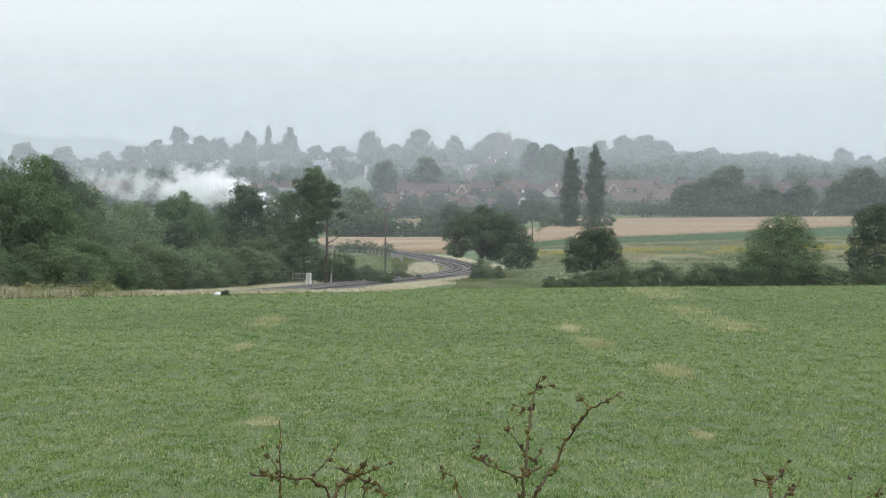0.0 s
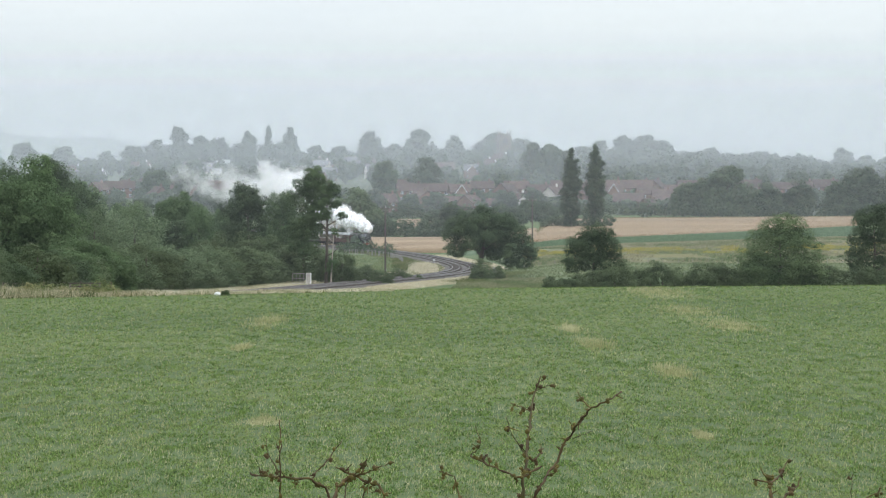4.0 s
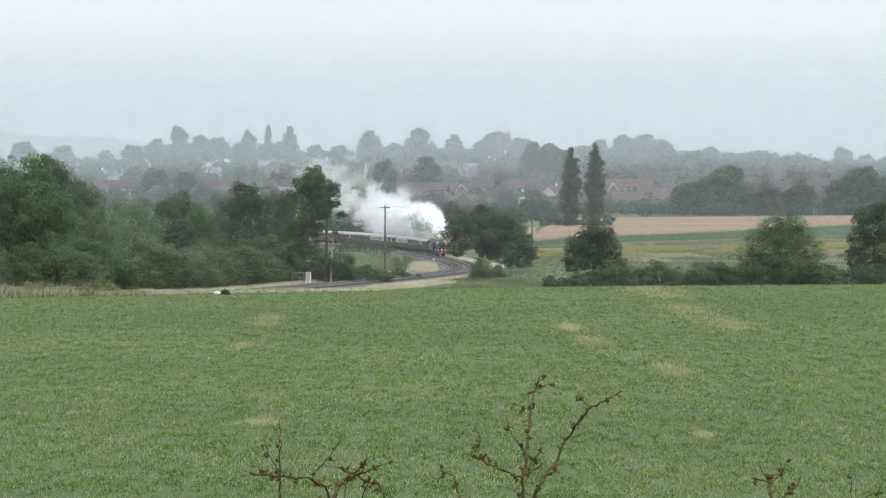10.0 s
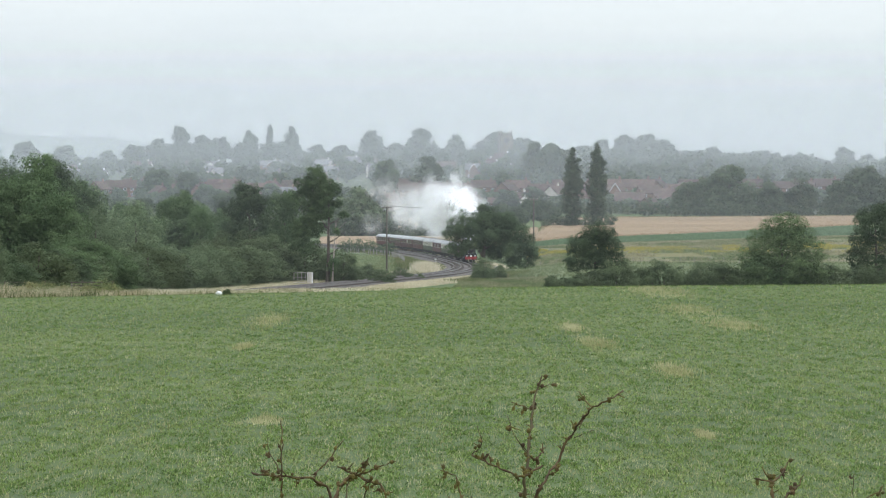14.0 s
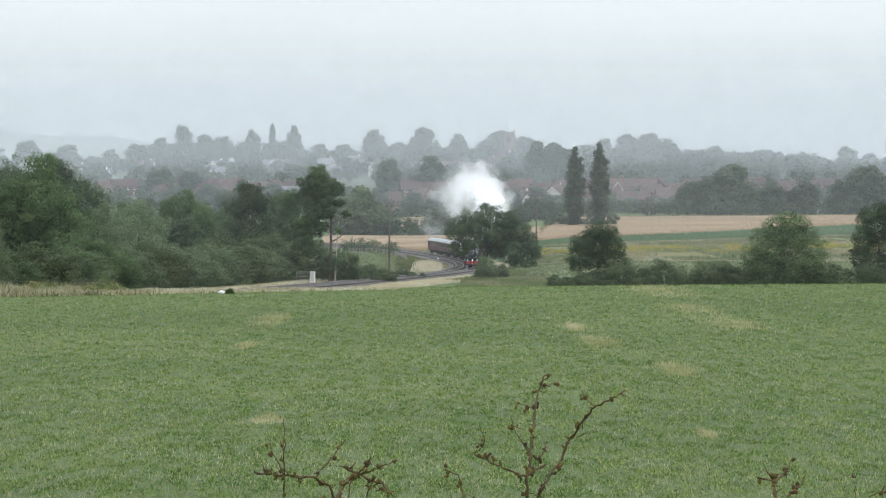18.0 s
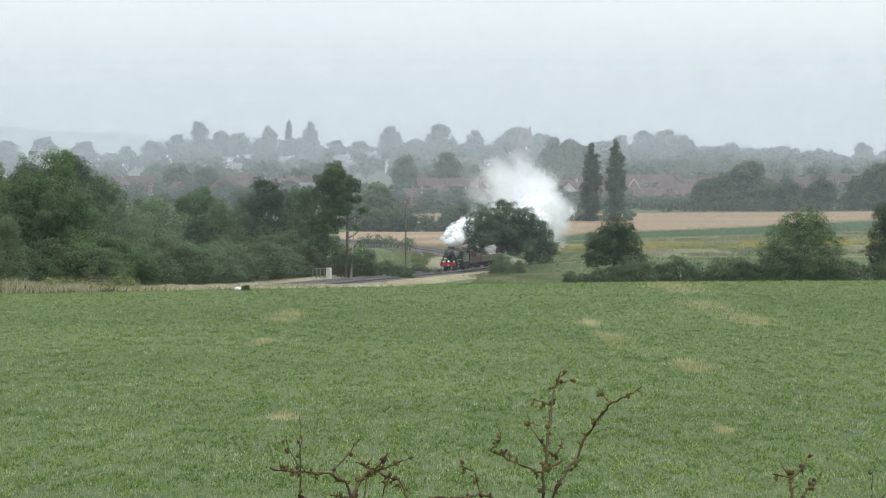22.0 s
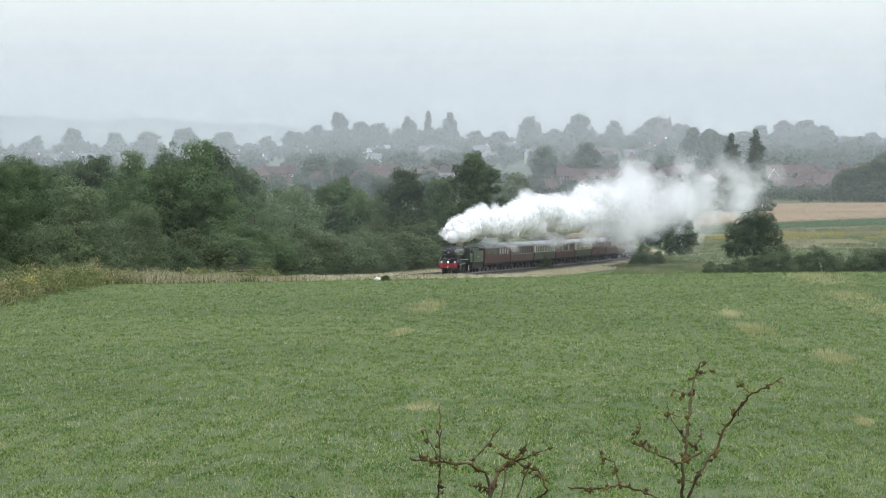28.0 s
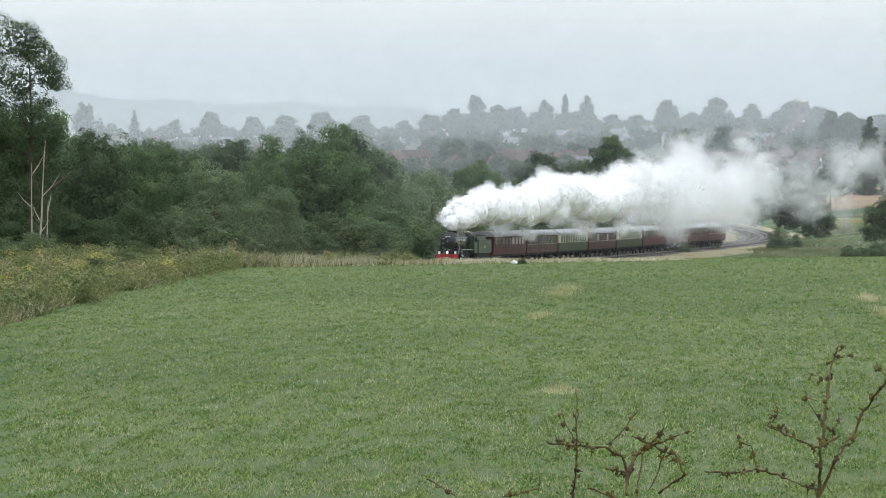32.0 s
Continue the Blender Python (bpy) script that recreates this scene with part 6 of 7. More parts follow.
# ---- smoke ----
def steam_material(m, cover, tone, scale, span=(0.3, 0.7)):
    """White vapour: scatters light both ways, thinned by cloudy noise."""
    m.use_nodes = True
    n, l = m.node_tree.nodes, m.node_tree.links
    n.clear()
    out, mix, both = n.new("ShaderNodeOutputMaterial"), n.new("ShaderNodeMixShader"), n.new("ShaderNodeMixShader")
    clear, dif, tra = n.new("ShaderNodeBsdfTransparent"), n.new("ShaderNodeBsdfDiffuse"), n.new("ShaderNodeBsdfTranslucent")
    dif.inputs["Color"].default_value = tra.inputs["Color"].default_value = (*tone, 1)
    both.inputs[0].default_value = 0.45
    l.new(dif.outputs[0], both.inputs[1])
    l.new(tra.outputs[0], both.inputs[2])
    co, tex, rng = n.new("ShaderNodeTexCoord"), n.new("ShaderNodeTexNoise"), n.new("ShaderNodeMapRange")
    tex.inputs["Scale"].default_value, tex.inputs["Detail"].default_value = scale, 3.0
    rng.inputs["From Min"].default_value, rng.inputs["From Max"].default_value = span
    rng.inputs["To Min"].default_value, rng.inputs["To Max"].default_value = cover
    l.new(co.outputs["Object"], tex.inputs["Vector"])
    l.new(tex.outputs[0], rng.inputs["Value"])
    l.new(rng.outputs[0], mix.inputs[0])
    l.new(clear.outputs[0], mix.inputs[1])
    l.new(both.outputs[0], mix.inputs[2])
    l.new(mix.outputs[0], out.inputs["Surface"])
    return m


STEAM = [bpy.data.materials.new("thick_white_steam")]
STEAM[0].use_nodes = True
thick = STEAM[0]
tn, tl = thick.node_tree.nodes, thick.node_tree.links
tn.clear()
t_out, t_p = tn.new("ShaderNodeOutputMaterial"), tn.new("ShaderNodeBsdfPrincipled")
t_p.inputs["Base Color"].default_value = (0.995, 0.995, 0.995, 1)
t_p.inputs["Roughness"].default_value, t_p.inputs["Specular IOR Level"].default_value = 1.0, 0.0
t_p.inputs["Subsurface Weight"].default_value, t_p.inputs["Subsurface Scale"].default_value = 1.0, 1.0
t_p.inputs["Subsurface Radius"].default_value = (4.0, 4.0, 4.0)
tl.new(t_p.outputs[0], t_out.inputs["Surface"])


def billow(seed, level=4, rough=0.3):
    """A lumpy cloud shape of unit radius."""
    bm = fresh()
    bmesh.ops.create_icosphere(bm, subdivisions=level, radius=1.0)
    off = Vector((seed * 3.7, seed * 1.3, seed * 2.1))
    for v in bm.verts:
        n = v.co.normalized()
        a = 1 - abs(noise.noise(n * 1.6 + off)) * 1.5
        b = 1 - abs(noise.noise(n * 3.6 + off)) * 1.6
        c = 1 - abs(noise.noise(n * 8.0 + off)) * 1.6
        v.co = n * (0.86 + rough * 0.55 * (a - 0.5) + rough * 0.42 * (b - 0.5) + rough * 0.2 * (c - 0.5))
    for f in bm.faces:
        f.smooth = True
    return bm


def billow_mesh(name, seed, mat, rough=0.3):
    bm = billow(seed, 4, rough)
    me = bpy.data.meshes.new(name)
    bm.to_mesh(me)
    bm.free()
    me.materials.append(mat)
    return me


THICK = [billow_mesh("puff", k, STEAM[0], 0.3) for k in range(5)]


def vapour(name, cover):
    """Loose vapour in soft-edged wisps: each wisp thins from its middle to nothing at its rim."""
    m = steam_material(bpy.data.materials.new(name), (0.25, 1.0), (0.995, 0.995, 0.995), 1.1, (0.25, 0.7))
    n, l = m.node_tree.nodes, m.node_tree.links
    mix = next(q for q in n if q.type == "MIX_SHADER" and q.inputs[1].links and q.inputs[1].links[0].from_node.type == "BSDF_TRANSPARENT")
    old = mix.inputs[0].links[0].from_socket
    co = next(q for q in n if q.type == "TEX_COORD")
    off, size, soft, mul = n.new("ShaderNodeVectorMath"), n.new("ShaderNodeVectorMath"), n.new("ShaderNodeMapRange"), n.new("ShaderNodeMath")
    off.operation, size.operation, soft.interpolation_type, mul.operation = "SUBTRACT", "LENGTH", "SMOOTHSTEP", "MULTIPLY"
    off.inputs[1].default_value = (0.5, 0.5, 0.0)
    soft.inputs["From Min"].default_value, soft.inputs["From Max"].default_value = 0.08, 0.5
    soft.inputs["To Min"].default_value, soft.inputs["To Max"].default_value = cover, 0.0
    l.new(co.outputs["UV"], off.inputs[0])
    l.new(off.outputs[0], size.inputs[0])
    l.new(size.outputs["Value"], soft.inputs["Value"])
    l.new(soft.outputs[0], mul.inputs[0])
    l.new(old, mul.inputs[1])
    l.new(mul.outputs[0], mix.inputs[0])
    return m


def wisps(seed, mat, count=90, size=0.3):
    """A loose ball of vapour wisps of about unit radius."""
    q = np.random.default_rng(seed)
    d = q.normal(0, 1, (count, 3))
    d /= np.linalg.norm(d, axis=1)[:, None]
    c = d * (q.uniform(0, 1, count) ** 0.45 * 0.8)[:, None]
    nrm = d + q.normal(0, 0.45, (count, 3))
    nrm /= np.linalg.norm(nrm, axis=1)[:, None]
    t = np.cross(nrm, q.normal(0, 1, (count, 3)))
    t /= np.linalg.norm(t, axis=1)[:, None]
    u = np.cross(nrm, t)
    s = (size * q.uniform(0.5, 1.4, count))[:, None]
    v = np.stack([c - t * s - u * s, c + t * s - u * s, c + t * s + u * s, c - t * s + u * s], 1).reshape(-1, 3)
    ob = raw("wisps", v, np.arange(4 * count).reshape(-1, 4), mat)
    me = ob.data
    bpy.data.objects.remove(ob)
    lay = me.uv_layers.new(name="wisp")
    lay.data.foreach_set("uv", np.tile(np.array([0, 0, 1, 0, 1, 1, 0, 1], dtype=np.float32), count))
    return me


WISP = [vapour("billowing_steam", 0.27), vapour("steam_veil", 0.19), vapour("thin_drifting_steam", 0.08), vapour("curling_steam", 0.3)]
HEADS = [wisps(k + 51, WISP[3], 110, 0.29) for k in range(5)]
DENSE = [wisps(k + 33, WISP[0], 84, 0.42) for k in range(5)]
VEIL = [wisps(k + 9, WISP[1], 70, 0.36) for k in range(4)]
THIN = [wisps(k + 20, WISP[2], 50, 0.42) for k in range(4)]
plume = thing("smoke_plume", pose(0, 0, 0), "white exhaust steam trailing in billows behind the locomotive", "smoke")
PUFFS = []   # object, age in seconds, sideways, along, up
r = np.random.default_rng(77)


def puff(mesh, age, size, side, up, lag=0.0):
    ob = new("puff", mesh)
    ob.parent = plume
    s = size * r.uniform(0.88, 1.12, 3)
    ob.scale = s
    PUFFS.append((ob, age, side, up, r.uniform(0, 360), r.uniform(-9, 9)))
    return ob


def plume_width(a):
    swell = 1 + 0.1 * math.sin(a * 9.0) + 0.07 * math.sin(a * 4.1 + 1)
    return swell * float(np.interp(a, (0, 0.1, 0.3, 0.5, 1, 1.5, 2, 3, 4.2, 6, 12), (0.9, 1.6, 2.3, 2.7, 3.2, 3.5, 3.8, 4.5, 5.2, 6.0, 6.8)))


def plume_lift(a):
    return float(np.interp(a, (0, 0.1, 0.3, 0.5, 1, 1.5, 2, 3, 4.2, 6, 9, 12), (0.5, 1.1, 1.6, 2.0, 2.5, 2.8, 3.0, 3.4, 3.8, 4.4, 5.2, 5.8)))


age = 0.04
while age < 5.4:
    w = plume_width(age)
    lift = plume_lift(age) + 0.12 * w * math.sin(age * 3.7)
    body = float(np.interp(age, (0, 0.4, 2.6, 4.4), (0.7, 0.68, 0.62, 0.3)))
    if age < 4.4:
        puff(THICK[len(PUFFS) % 5], age, w * body, r.normal(0, 0.1) * w, lift)
    for k in range(4 if age < 0.3 else 8):   # soft heads that crowd the skin of the plume
        ang, q = r.uniform(-0.8, 3.95), r.uniform(0.3, 0.6) * w
        place = (age + r.uniform(-0.07, 0.07) * min(1.0, age / 0.2) * (1 + 0.5 * age), math.cos(ang) * q, lift + math.sin(ang) * q)
        head = w * r.uniform(0.2, 0.36)
        if k % 3 == 0 and age < 3.4 - 1.2 * r.uniform():
            puff(THICK[len(PUFFS) % 5], place[0], head * 0.95, place[1] * 0.8, lift + (place[2] - lift) * 0.8)
        puff(HEADS[len(PUFFS) % 5], place[0], head * 1.2, place[1], place[2])
    for k in range(4 if age > 0.15 else 1):   # looser vapour round them
        ang, q = r.uniform(0, 6.28), r.uniform(0.25, 0.7) * w
        puff(DENSE[len(PUFFS) % 5], age + r.uniform(-0.08, 0.08), w * r.uniform(0.3, 0.5), math.cos(ang) * q, lift + math.sin(ang) * q)
    if age > 0.9 and r.uniform() < 0.45:     # rags that hang down over the coaches
        puff(DENSE[len(PUFFS) % 5], age, w * r.uniform(0.25, 0.45), r.normal(0, 0.3) * w, lift - r.uniform(0.5, 0.95) * w)
    age += 0.06 + age * 0.06
age = 4.3
while age < 11:
    w = plume_width(age)
    for k in range(8 if age < 7.0 else 6):
        puff((VEIL if age < 7.0 else THIN)[len(PUFFS) % 4], age + r.uniform(-0.3, 0.3), w * r.uniform(0.35, 0.75), r.normal(0, 0.38) * w, plume_lift(age) + r.normal(0, 0.38) * w)
    age += 0.33 if age < 7.0 else 0.6


def wind(s):
    """Drift of the air to the right, metres a second: stronger in the open beyond the trees."""
    return float(np.interp(s, (150, 200, 280, 390, 480), (0.8, 0.8, 0.3, 2.5, 1.6)))


def updraught(s, a):
    """Extra lift of the steam: it climbs in the still air of the approach, and again where the engine pulls round the bend."""
    still = min(9.0, a * float(np.interp(s, (-60, 0, 60), (2.0, 0.5, 0.15))))
    bend = float(np.interp(s, (120, 190, 300, 350, 395, 450), (0.0, 3.8, 5.2, 1.7, 0.0, 0.0))) * min(1.0, a / 2.5)
    return still + bend


def puff_pose(p, t):
    ob, a, side, up, spin, rate = p
    s = front(t - a) - 2.2
    x, y, z, h = line(s, 0.0)
    return Matrix.Translation((float(x) - side * math.sin(float(h)) + wind(s) * a, float(y) + side * math.cos(float(h)), float(z) + 3.95 + up + updraught(s, a))) @ pose(0, 0, 0, spin + rate * t, rate * t * 0.7, spin * 2)


# ---- haze over the far ground, painted by pale see-through sheets ----
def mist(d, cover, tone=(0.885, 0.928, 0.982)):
    """One upright pale bluish sheet standing in for misty air: it thins with height."""
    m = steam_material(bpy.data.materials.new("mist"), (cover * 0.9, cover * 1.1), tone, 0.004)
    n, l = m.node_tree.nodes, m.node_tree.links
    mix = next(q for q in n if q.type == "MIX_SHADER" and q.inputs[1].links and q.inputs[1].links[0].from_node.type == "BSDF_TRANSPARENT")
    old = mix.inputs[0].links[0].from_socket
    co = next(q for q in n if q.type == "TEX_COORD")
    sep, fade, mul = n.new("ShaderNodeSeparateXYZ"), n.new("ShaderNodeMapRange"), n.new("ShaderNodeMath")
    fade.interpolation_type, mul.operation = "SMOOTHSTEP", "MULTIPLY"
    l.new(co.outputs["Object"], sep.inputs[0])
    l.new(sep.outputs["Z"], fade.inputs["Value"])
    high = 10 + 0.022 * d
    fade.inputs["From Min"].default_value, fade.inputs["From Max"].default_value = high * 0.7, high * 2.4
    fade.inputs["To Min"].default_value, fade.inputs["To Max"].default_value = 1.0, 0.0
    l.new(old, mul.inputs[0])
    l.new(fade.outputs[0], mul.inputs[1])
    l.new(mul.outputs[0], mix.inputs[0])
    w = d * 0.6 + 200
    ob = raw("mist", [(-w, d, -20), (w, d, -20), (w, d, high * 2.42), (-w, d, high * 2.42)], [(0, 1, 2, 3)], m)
    return tagged(ob, "thin veil of mist over the far land", "mist", kind="stuff")


# added sheets, denser farther off, so the far land pales as through haze
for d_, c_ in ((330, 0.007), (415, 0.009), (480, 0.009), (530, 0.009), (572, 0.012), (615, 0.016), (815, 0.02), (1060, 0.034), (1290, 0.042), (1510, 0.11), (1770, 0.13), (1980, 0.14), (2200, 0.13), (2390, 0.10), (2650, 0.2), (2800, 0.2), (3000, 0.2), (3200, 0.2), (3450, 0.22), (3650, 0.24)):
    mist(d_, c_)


# ---- hawthorn twigs close to the camera ----
TD = 4.0


def at_hedge(*places):
    """Places in the hedge top: millimetres right of the eye and above it, at about arm's reach over the gate."""
    return [Vector((a / 1000, TD + 0.05 * math.sin(a * 0.05 + b * 0.02), EYE_Z + b / 1000)) for a, b in places]


def twig(parent, name, pts, r0, r1, mat, knots=True, seed=0):
    """A crooked twig through a few places, with knuckles and short spurs."""
    rr = np.random.default_rng(seed)
    bm = fresh()
    path = []
    for a, b in zip(pts, pts[1:]):
        n = max(2, int((b - a).length / 0.006))
        for i in range(n):
            q = a.lerp(b, i / n)
            path.append(q + Vector(rr.normal(0, 0.0007, 3)))
    path.append(pts[-1])
    n = len(path)
    rings = []
    for i, q in enumerate(path):
        d = (path[min(n - 1, i + 1)] - path[max(0, i - 1)]).normalized()
        side = d.cross(Vector((0, 1, 0.2))).normalized()
        up = d.cross(side).normalized()
        rad = (r0 + (r1 - r0) * i / (n - 1)) * (1 + 0.22 * rr.uniform(-1, 1))
        if knots and i % 5 == 2:
            rad *= 1.45
        rings.append([bm.verts.new(q + side * math.cos(t) * rad + up * math.sin(t) * rad) for t in np.linspace(0, 2 * math.pi, 7)[:-1]])
    for a, b in zip(rings, rings[1:]):
        for i in range(6):
            bm.faces.new((a[i], a[(i + 1) % 6], b[(i + 1) % 6], b[i]))
    bm.faces.new(rings[0]), bm.faces.new(rings[-1])
    for f in bm.faces:
        f.smooth = True
    ob = part(name, bm, mat, parent)
    return ob, path


def spurs(parent, path, count, seed, size=0.012):
    """Short side spurs, each with a lumpy mossy bud."""
    rr = np.random.default_rng(seed)
    for i in range(count):
        q = path[int(rr.uniform(0.05, 0.98) * (len(path) - 1))]
        d = Vector(rr.normal(0, 1, 3) * (1, 0.5, 1)).normalized()
        ln = size * rr.uniform(0.35, 1.0)
        bm = fresh()
        rod(bm, q, q + d * ln, 0.0008, 0.0004, 6)
        for k in range(int(rr.integers(1, 4))):
            c = q + d * ln * rr.uniform(0.0, 0.6) + Vector(rr.normal(0, 0.0012, 3))
            bmesh.ops.create_icosphere(bm, subdivisions=1, radius=rr.uniform(0.0011, 0.0026), matrix=Matrix.Translation(c) @ Matrix.Diagonal((1, 1, rr.uniform(0.7, 1.4), 1)))
        part("spur", bm, M["lichen"] if rr.uniform() < 0.5 else M["twig"], parent)


STEMS = {}
for key, a, b in (("left", -150, -344), ("middle", 84, -348), ("right", 360, -346)):
    STEMS[key] = thing("hawthorn_branch", pose(0, 0, 0), "bare hawthorn branch with knuckled lichened twigs", "branch", "hedge branches before the camera")
ob, path = twig(STEMS["middle"], "twig", at_hedge((84.9, -344.4), (86.8, -284.7), (90.5, -257.6), (96.6, -216.4), (100.9, -194.2), (107.7, -177.6)), 0.00180, 0.00083, M["twig_grey"], True, 65)
spurs(STEMS["middle"], path, 22, 72)
ob, path = twig(STEMS["middle"], "twig", at_hedge((84.3, -338.2), (104, -294.5), (124.9, -271.1), (139.7, -242.2), (148.3, -226.8), (160.6, -208.4), (179.1, -199.1), (193.2, -191.8)), 0.00170, 0.00078, M["twig"], True, 66)
spurs(STEMS["middle"], path, 18, 73)
ob, path = twig(STEMS["middle"], "twig", at_hedge((160, -209.6), (151.4, -201), (145.8, -192.4)), 0.00074, 0.00042, M["twig"], True, 116)
spurs(STEMS["middle"], path, 2, 123)
ob, path = twig(STEMS["middle"], "twig", at_hedge((142.8, -245.3), (153.2, -240.4), (162.5, -234.8)), 0.00042, 0.00026, M["twig_grey"], True, 117)
ob, path = twig(STEMS["middle"], "twig", at_hedge((106.5, -273), (88.6, -281.6), (80, -282.8), (57.2, -274.2), (38.2, -267.4), (30.2, -264.4)), 0.00106, 0.00094, M["twig"], True, 115)
spurs(STEMS["middle"], path, 12, 122)
ob, path = twig(STEMS["middle"], "twig", at_hedge((31.4, -263.8), (40, -252.1), (40, -242.8), (35.1, -228.7)), 0.00058, 0.00031, M["twig_grey"], True, 116)
spurs(STEMS["middle"], path, 2, 123)
ob, path = twig(STEMS["middle"], "twig", at_hedge((94.8, -214.5), (83.7, -208.4), (73.2, -204.1)), 0.00064, 0.00042, M["twig"], True, 117)
spurs(STEMS["middle"], path, 2, 124)
ob, path = twig(STEMS["middle"], "twig", at_hedge((90.5, -258.8), (82.5, -249), (74.5, -236.7), (67.7, -217.6)), 0.00064, 0.00031, M["twig_grey"], True, 118)
spurs(STEMS["middle"], path, 4, 125)
ob, path = twig(STEMS["middle"], "twig", at_hedge((89.8, -259.4), (97.2, -266.8), (105.2, -261.9), (110.2, -255.8)), 0.00095, 0.00062, M["twig"], True, 119)
spurs(STEMS["middle"], path, 5, 126)
ob, path = twig(STEMS["middle"], "twig", at_hedge((101.5, -194.8), (109.5, -190.5), (123.1, -185.6)), 0.00053, 0.00026, M["twig_grey"], True, 120)
spurs(STEMS["middle"], path, 2, 127)
ob, path = twig(STEMS["middle"], "twig", at_hedge((103.4, -186.8), (112, -181.9), (115.7, -177)), 0.00053, 0.00026, M["twig_grey"], True, 121)
spurs(STEMS["middle"], path, 2, 128)
ob, path = twig(STEMS["middle"], "twig", at_hedge((82.5, -329), (65.2, -327.1), (40.6, -319.1), (17.8, -313.6), (-8.6, -313), (-36.9, -309.3)), 0.00106, 0.00094, M["twig"], True, 67)
spurs(STEMS["middle"], path, 12, 74)
ob, path = twig(STEMS["middle"], "twig", at_hedge((17.8, -313.6), (14.8, -300.1), (12.3, -287.8), (3.7, -284.1), (-4.3, -281)), 0.00085, 0.00047, M["twig"], True, 117)
spurs(STEMS["middle"], path, 5, 124)
ob, path = twig(STEMS["left"], "twig", at_hedge((-183.4, -343.1), (-176, -305), (-175.4, -282.8), (-174.8, -249), (-176.6, -221.9)), 0.00106, 0.00047, M["twig"], True, 68)
spurs(STEMS["left"], path, 11, 75)
ob, path = twig(STEMS["left"], "twig", at_hedge((-211.7, -285.3), (-176, -282.8), (-145.8, -285.9), (-128.6, -298.2), (-123.7, -311.8), (-121.8, -338.2)), 0.00101, 0.00135, M["twig"], True, 69)
spurs(STEMS["left"], path, 16, 76)
ob, path = twig(STEMS["left"], "twig", at_hedge((-143.4, -287.8), (-128.6, -270.5), (-111.4, -249.6)), 0.00095, 0.00052, M["twig"], True, 70)
spurs(STEMS["left"], path, 4, 77)
ob, path = twig(STEMS["left"], "twig", at_hedge((-175.4, -281.6), (-179.7, -271.1), (-188.3, -257.6), (-190.2, -240.4)), 0.00058, 0.00031, M["twig_grey"], True, 118)
spurs(STEMS["left"], path, 2, 125)
ob, path = twig(STEMS["left"], "twig", at_hedge((-97.8, -287.8), (-108.3, -282.8), (-118.2, -278.5)), 0.00106, 0.00062, M["twig"], True, 120)
spurs(STEMS["left"], path, 5, 127)
ob, path = twig(STEMS["left"], "twig", at_hedge((-97.8, -287.8), (-88.6, -277.9), (-82.5, -265.6)), 0.00085, 0.00047, M["twig"], True, 121)
spurs(STEMS["left"], path, 5, 128)
ob, path = twig(STEMS["left"], "twig", at_hedge((-97.8, -287.8), (-76.3, -277.9), (-56, -266.8)), 0.00085, 0.00042, M["twig"], True, 122)
spurs(STEMS["left"], path, 4, 129)
ob, path = twig(STEMS["left"], "twig", at_hedge((-97.8, -287.1), (-83.7, -293.3), (-70.8, -295.1), (-64, -305), (-60.3, -316.7), (-73.2, -329), (-88.6, -341.3)), 0.00117, 0.00114, M["twig"], True, 123)
spurs(STEMS["left"], path, 11, 130)
ob, path = twig(STEMS["left"], "twig", at_hedge((-97.8, -287.8), (-108.9, -293.9), (-115.1, -300.1), (-120, -311.8), (-121.8, -327.1)), 0.00159, 0.00156, M["twig"], True, 124)
spurs(STEMS["left"], path, 11, 131)
ob, path = twig(STEMS["left"], "twig", at_hedge((-112, -343.1), (-109.5, -313.6), (-104.6, -294.5), (-98.5, -288.4)), 0.00095, 0.00068, M["twig_grey"], True, 125)
spurs(STEMS["left"], path, 2, 132)
ob, path = twig(STEMS["left"], "twig", at_hedge((-99.7, -338.2), (-88.6, -313.6), (-81.2, -294.5)), 0.00085, 0.00052, M["twig_grey"], True, 126)
spurs(STEMS["left"], path, 1, 133)
ob, path = twig(STEMS["left"], "twig", at_hedge((-162.5, -329), (-146.5, -333.3), (-128.6, -343.1)), 0.00095, 0.00078, M["twig"], True, 127)
spurs(STEMS["left"], path, 5, 134)
ob, path = twig(STEMS["left"], "twig", at_hedge((-144, -308.1), (-134.2, -311.1), (-123.7, -314.8)), 0.00095, 0.00062, M["twig"], True, 128)
spurs(STEMS["left"], path, 5, 135)
ob, path = twig(STEMS["left"], "twig", at_hedge((-344.6, -327.1), (-328.6, -335.8), (-310.2, -344.4)), 0.00069, 0.00052, M["twig"], True, 122)
spurs(STEMS["left"], path, 2, 129)
ob, path = twig(STEMS["left"], "twig", at_hedge((-256, -340.1), (-236.3, -338.2), (-220.9, -337), (-220.9, -323.4)), 0.00085, 0.00052, M["twig"], True, 123)
spurs(STEMS["left"], path, 5, 130)
ob, path = twig(STEMS["right"], "twig", at_hedge((352.6, -344.4), (353.8, -307.4), (353.8, -289.6), (344, -286.5), (333.5, -284.7)), 0.00223, 0.00078, M["twig"], True, 121)
spurs(STEMS["right"], path, 11, 128)
ob, path = twig(STEMS["right"], "twig", at_hedge((353.8, -289.6), (361.8, -287.1), (372.9, -277.9), (381.5, -269.3)), 0.00138, 0.00062, M["twig"], True, 122)
spurs(STEMS["right"], path, 5, 129)
ob, path = twig(STEMS["right"], "twig", at_hedge((352.6, -287.8), (347.1, -280.4), (342.8, -272.4)), 0.00080, 0.00042, M["twig"], True, 123)
spurs(STEMS["right"], path, 2, 130)
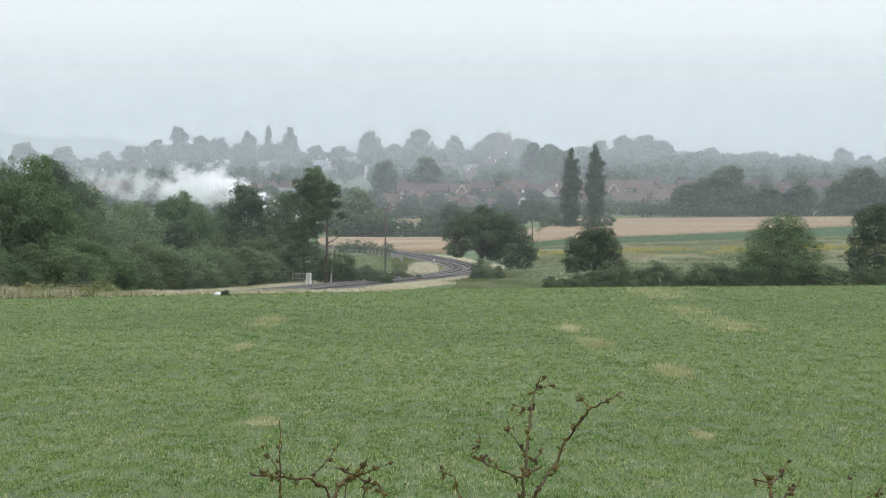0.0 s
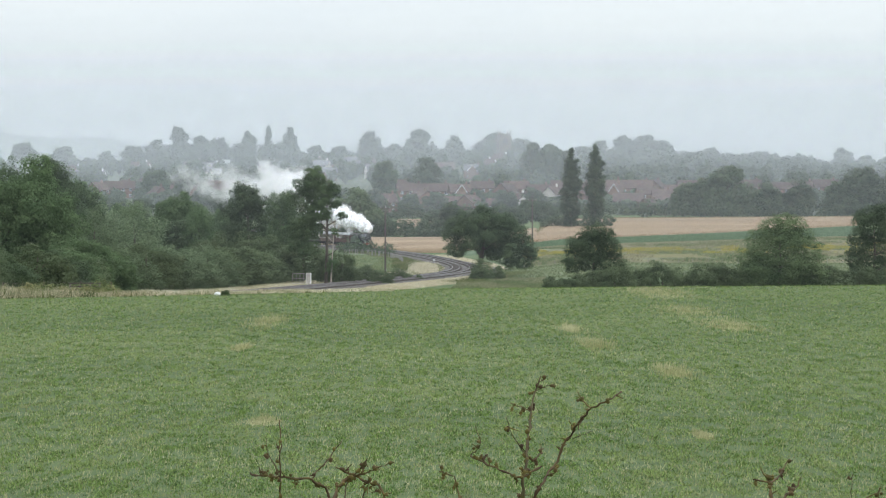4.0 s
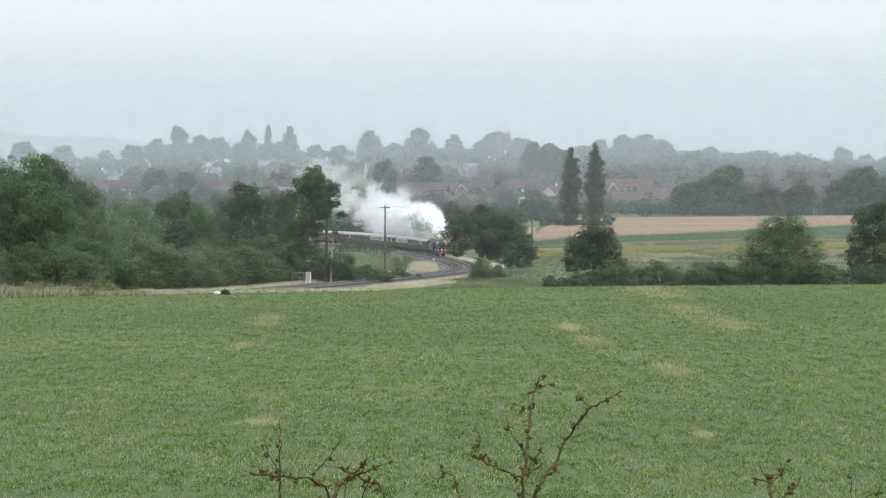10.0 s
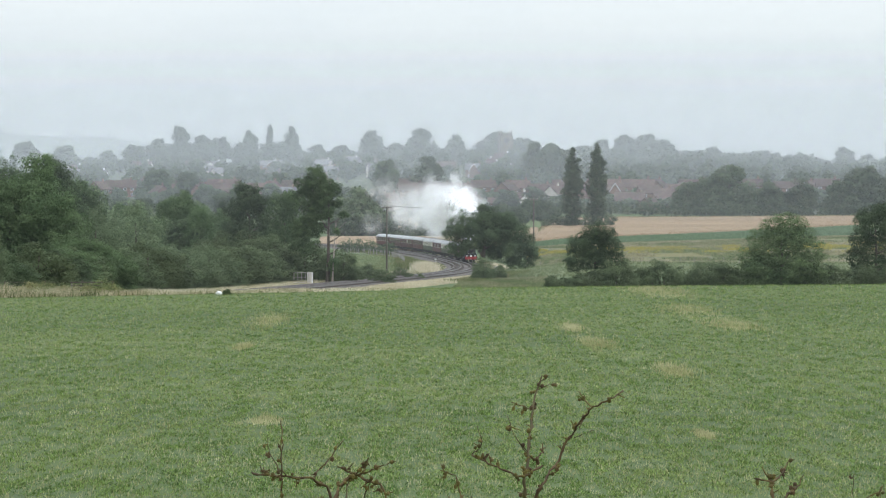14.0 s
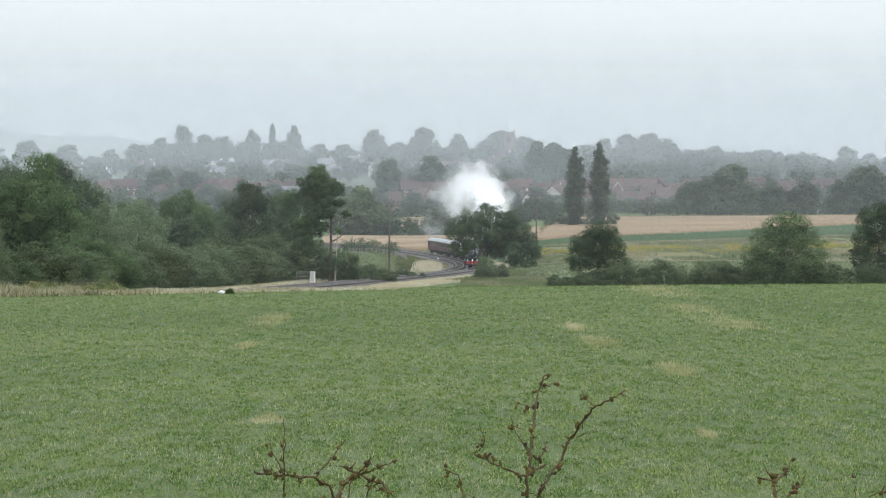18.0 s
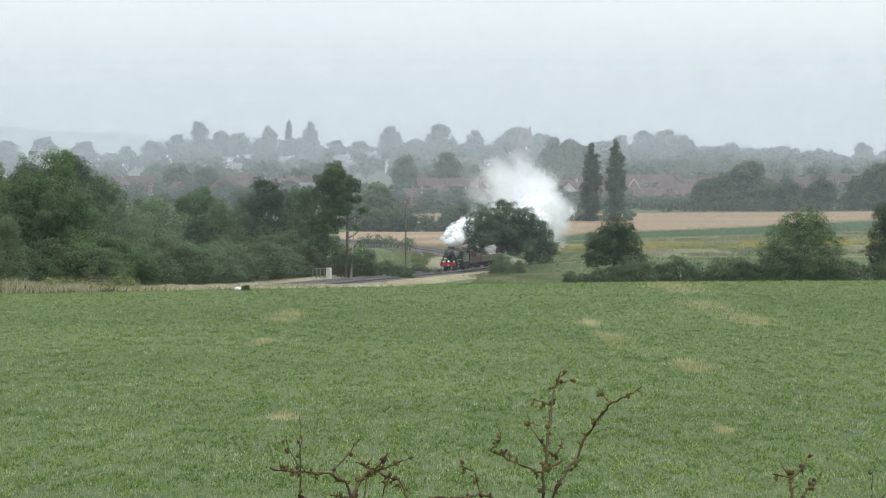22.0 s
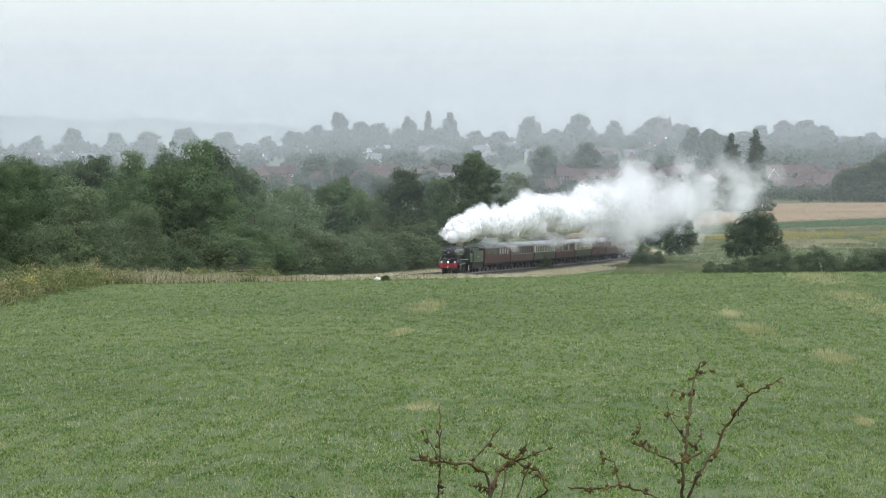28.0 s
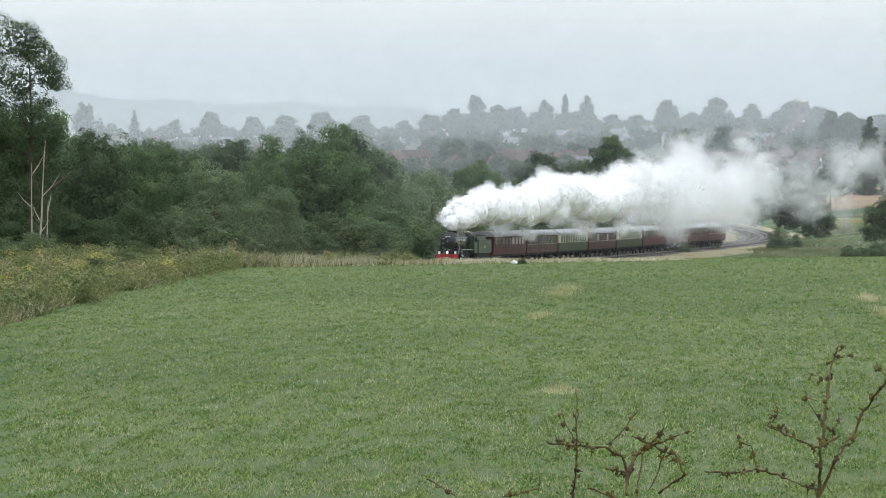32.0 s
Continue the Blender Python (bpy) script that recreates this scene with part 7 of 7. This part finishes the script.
ob, path = twig(STEMS["right"], "twig", at_hedge((360.6, -341.3), (371.7, -307.4), (381.5, -302.5), (390.8, -298.2), (396.3, -287.8)), 0.00159, 0.00042, M["twig"], True, 124)
spurs(STEMS["right"], path, 11, 131)
ob, path = twig(STEMS["right"], "twig", at_hedge((441.8, -341.3), (443.1, -306.2), (442.5, -280.4)), 0.00053, 0.00031, M["twig_grey"], True, 125)
spurs(STEMS["right"], path, 2, 132)
ob, path = twig(STEMS["right"], "twig", at_hedge((440.6, -338.2), (454.8, -306.2), (463.4, -301.3), (471.4, -297)), 0.00080, 0.00052, M["twig"], True, 126)
spurs(STEMS["right"], path, 5, 133)
for key, a, b in (("left", -121, -345), ("left", -183, -345), ("middle", 85, -344), ("right", 353, -344)):
    p0 = at_hedge((a, b))[0]
    twig(STEMS[key], "stem", [p0, p0 + Vector((0.01, 0.02, -0.3)), Vector((p0.x + 0.02, p0.y + 0.03, gz(p0.x, p0.y) - 0.05))], 0.003, 0.012, M["twig"], True, 3)


# ---- what moves ----
def motions():
    vehicles = [(engine, 5.6, 6.5), (tender, 11.6 + 4.0, 4.6)] + [(c, 19.9 + 20.3 * k + 10.15, 14.2) for k, c in enumerate(coaches)]
    for ob, behind, base in vehicles:
        walk(ob, [(t, ride(front(t) - behind, base)) for t in range(0, 33)])
    # wheels and rods turn with the distance run
    times = [k / FPS for k in range(0, 32 * FPS + 1)]
    turns = [(front(t) / 0.93) % (2 * math.pi) for t in times]
    for w in drivers:
        x, y, z = w.location
        walk(w, [(t, pose(x, y, z, 0, math.degrees(a), 0)) for t, a in zip(times, turns)])
    for couple, connect, side in RODS:
        lag = 0 if side < 0 else math.pi / 2
        pins = [(0.31 * math.cos(a + lag), 0.93 - 0.31 * math.sin(a + lag)) for a in turns]
        walk(couple, [(t, pose(u, side * 0.9, v)) for t, (u, v) in zip(times, pins)])
        walk(connect, [(t, pose(u, side * 1.0, v, 0, -math.degrees(math.asin((1.03 - v) / 3.05)), 0)) for t, (u, v) in zip(times, pins)])
    for p in PUFFS:
        walk(p[0], [(t, puff_pose(p, t)) for t in range(0, 33)])


motions()
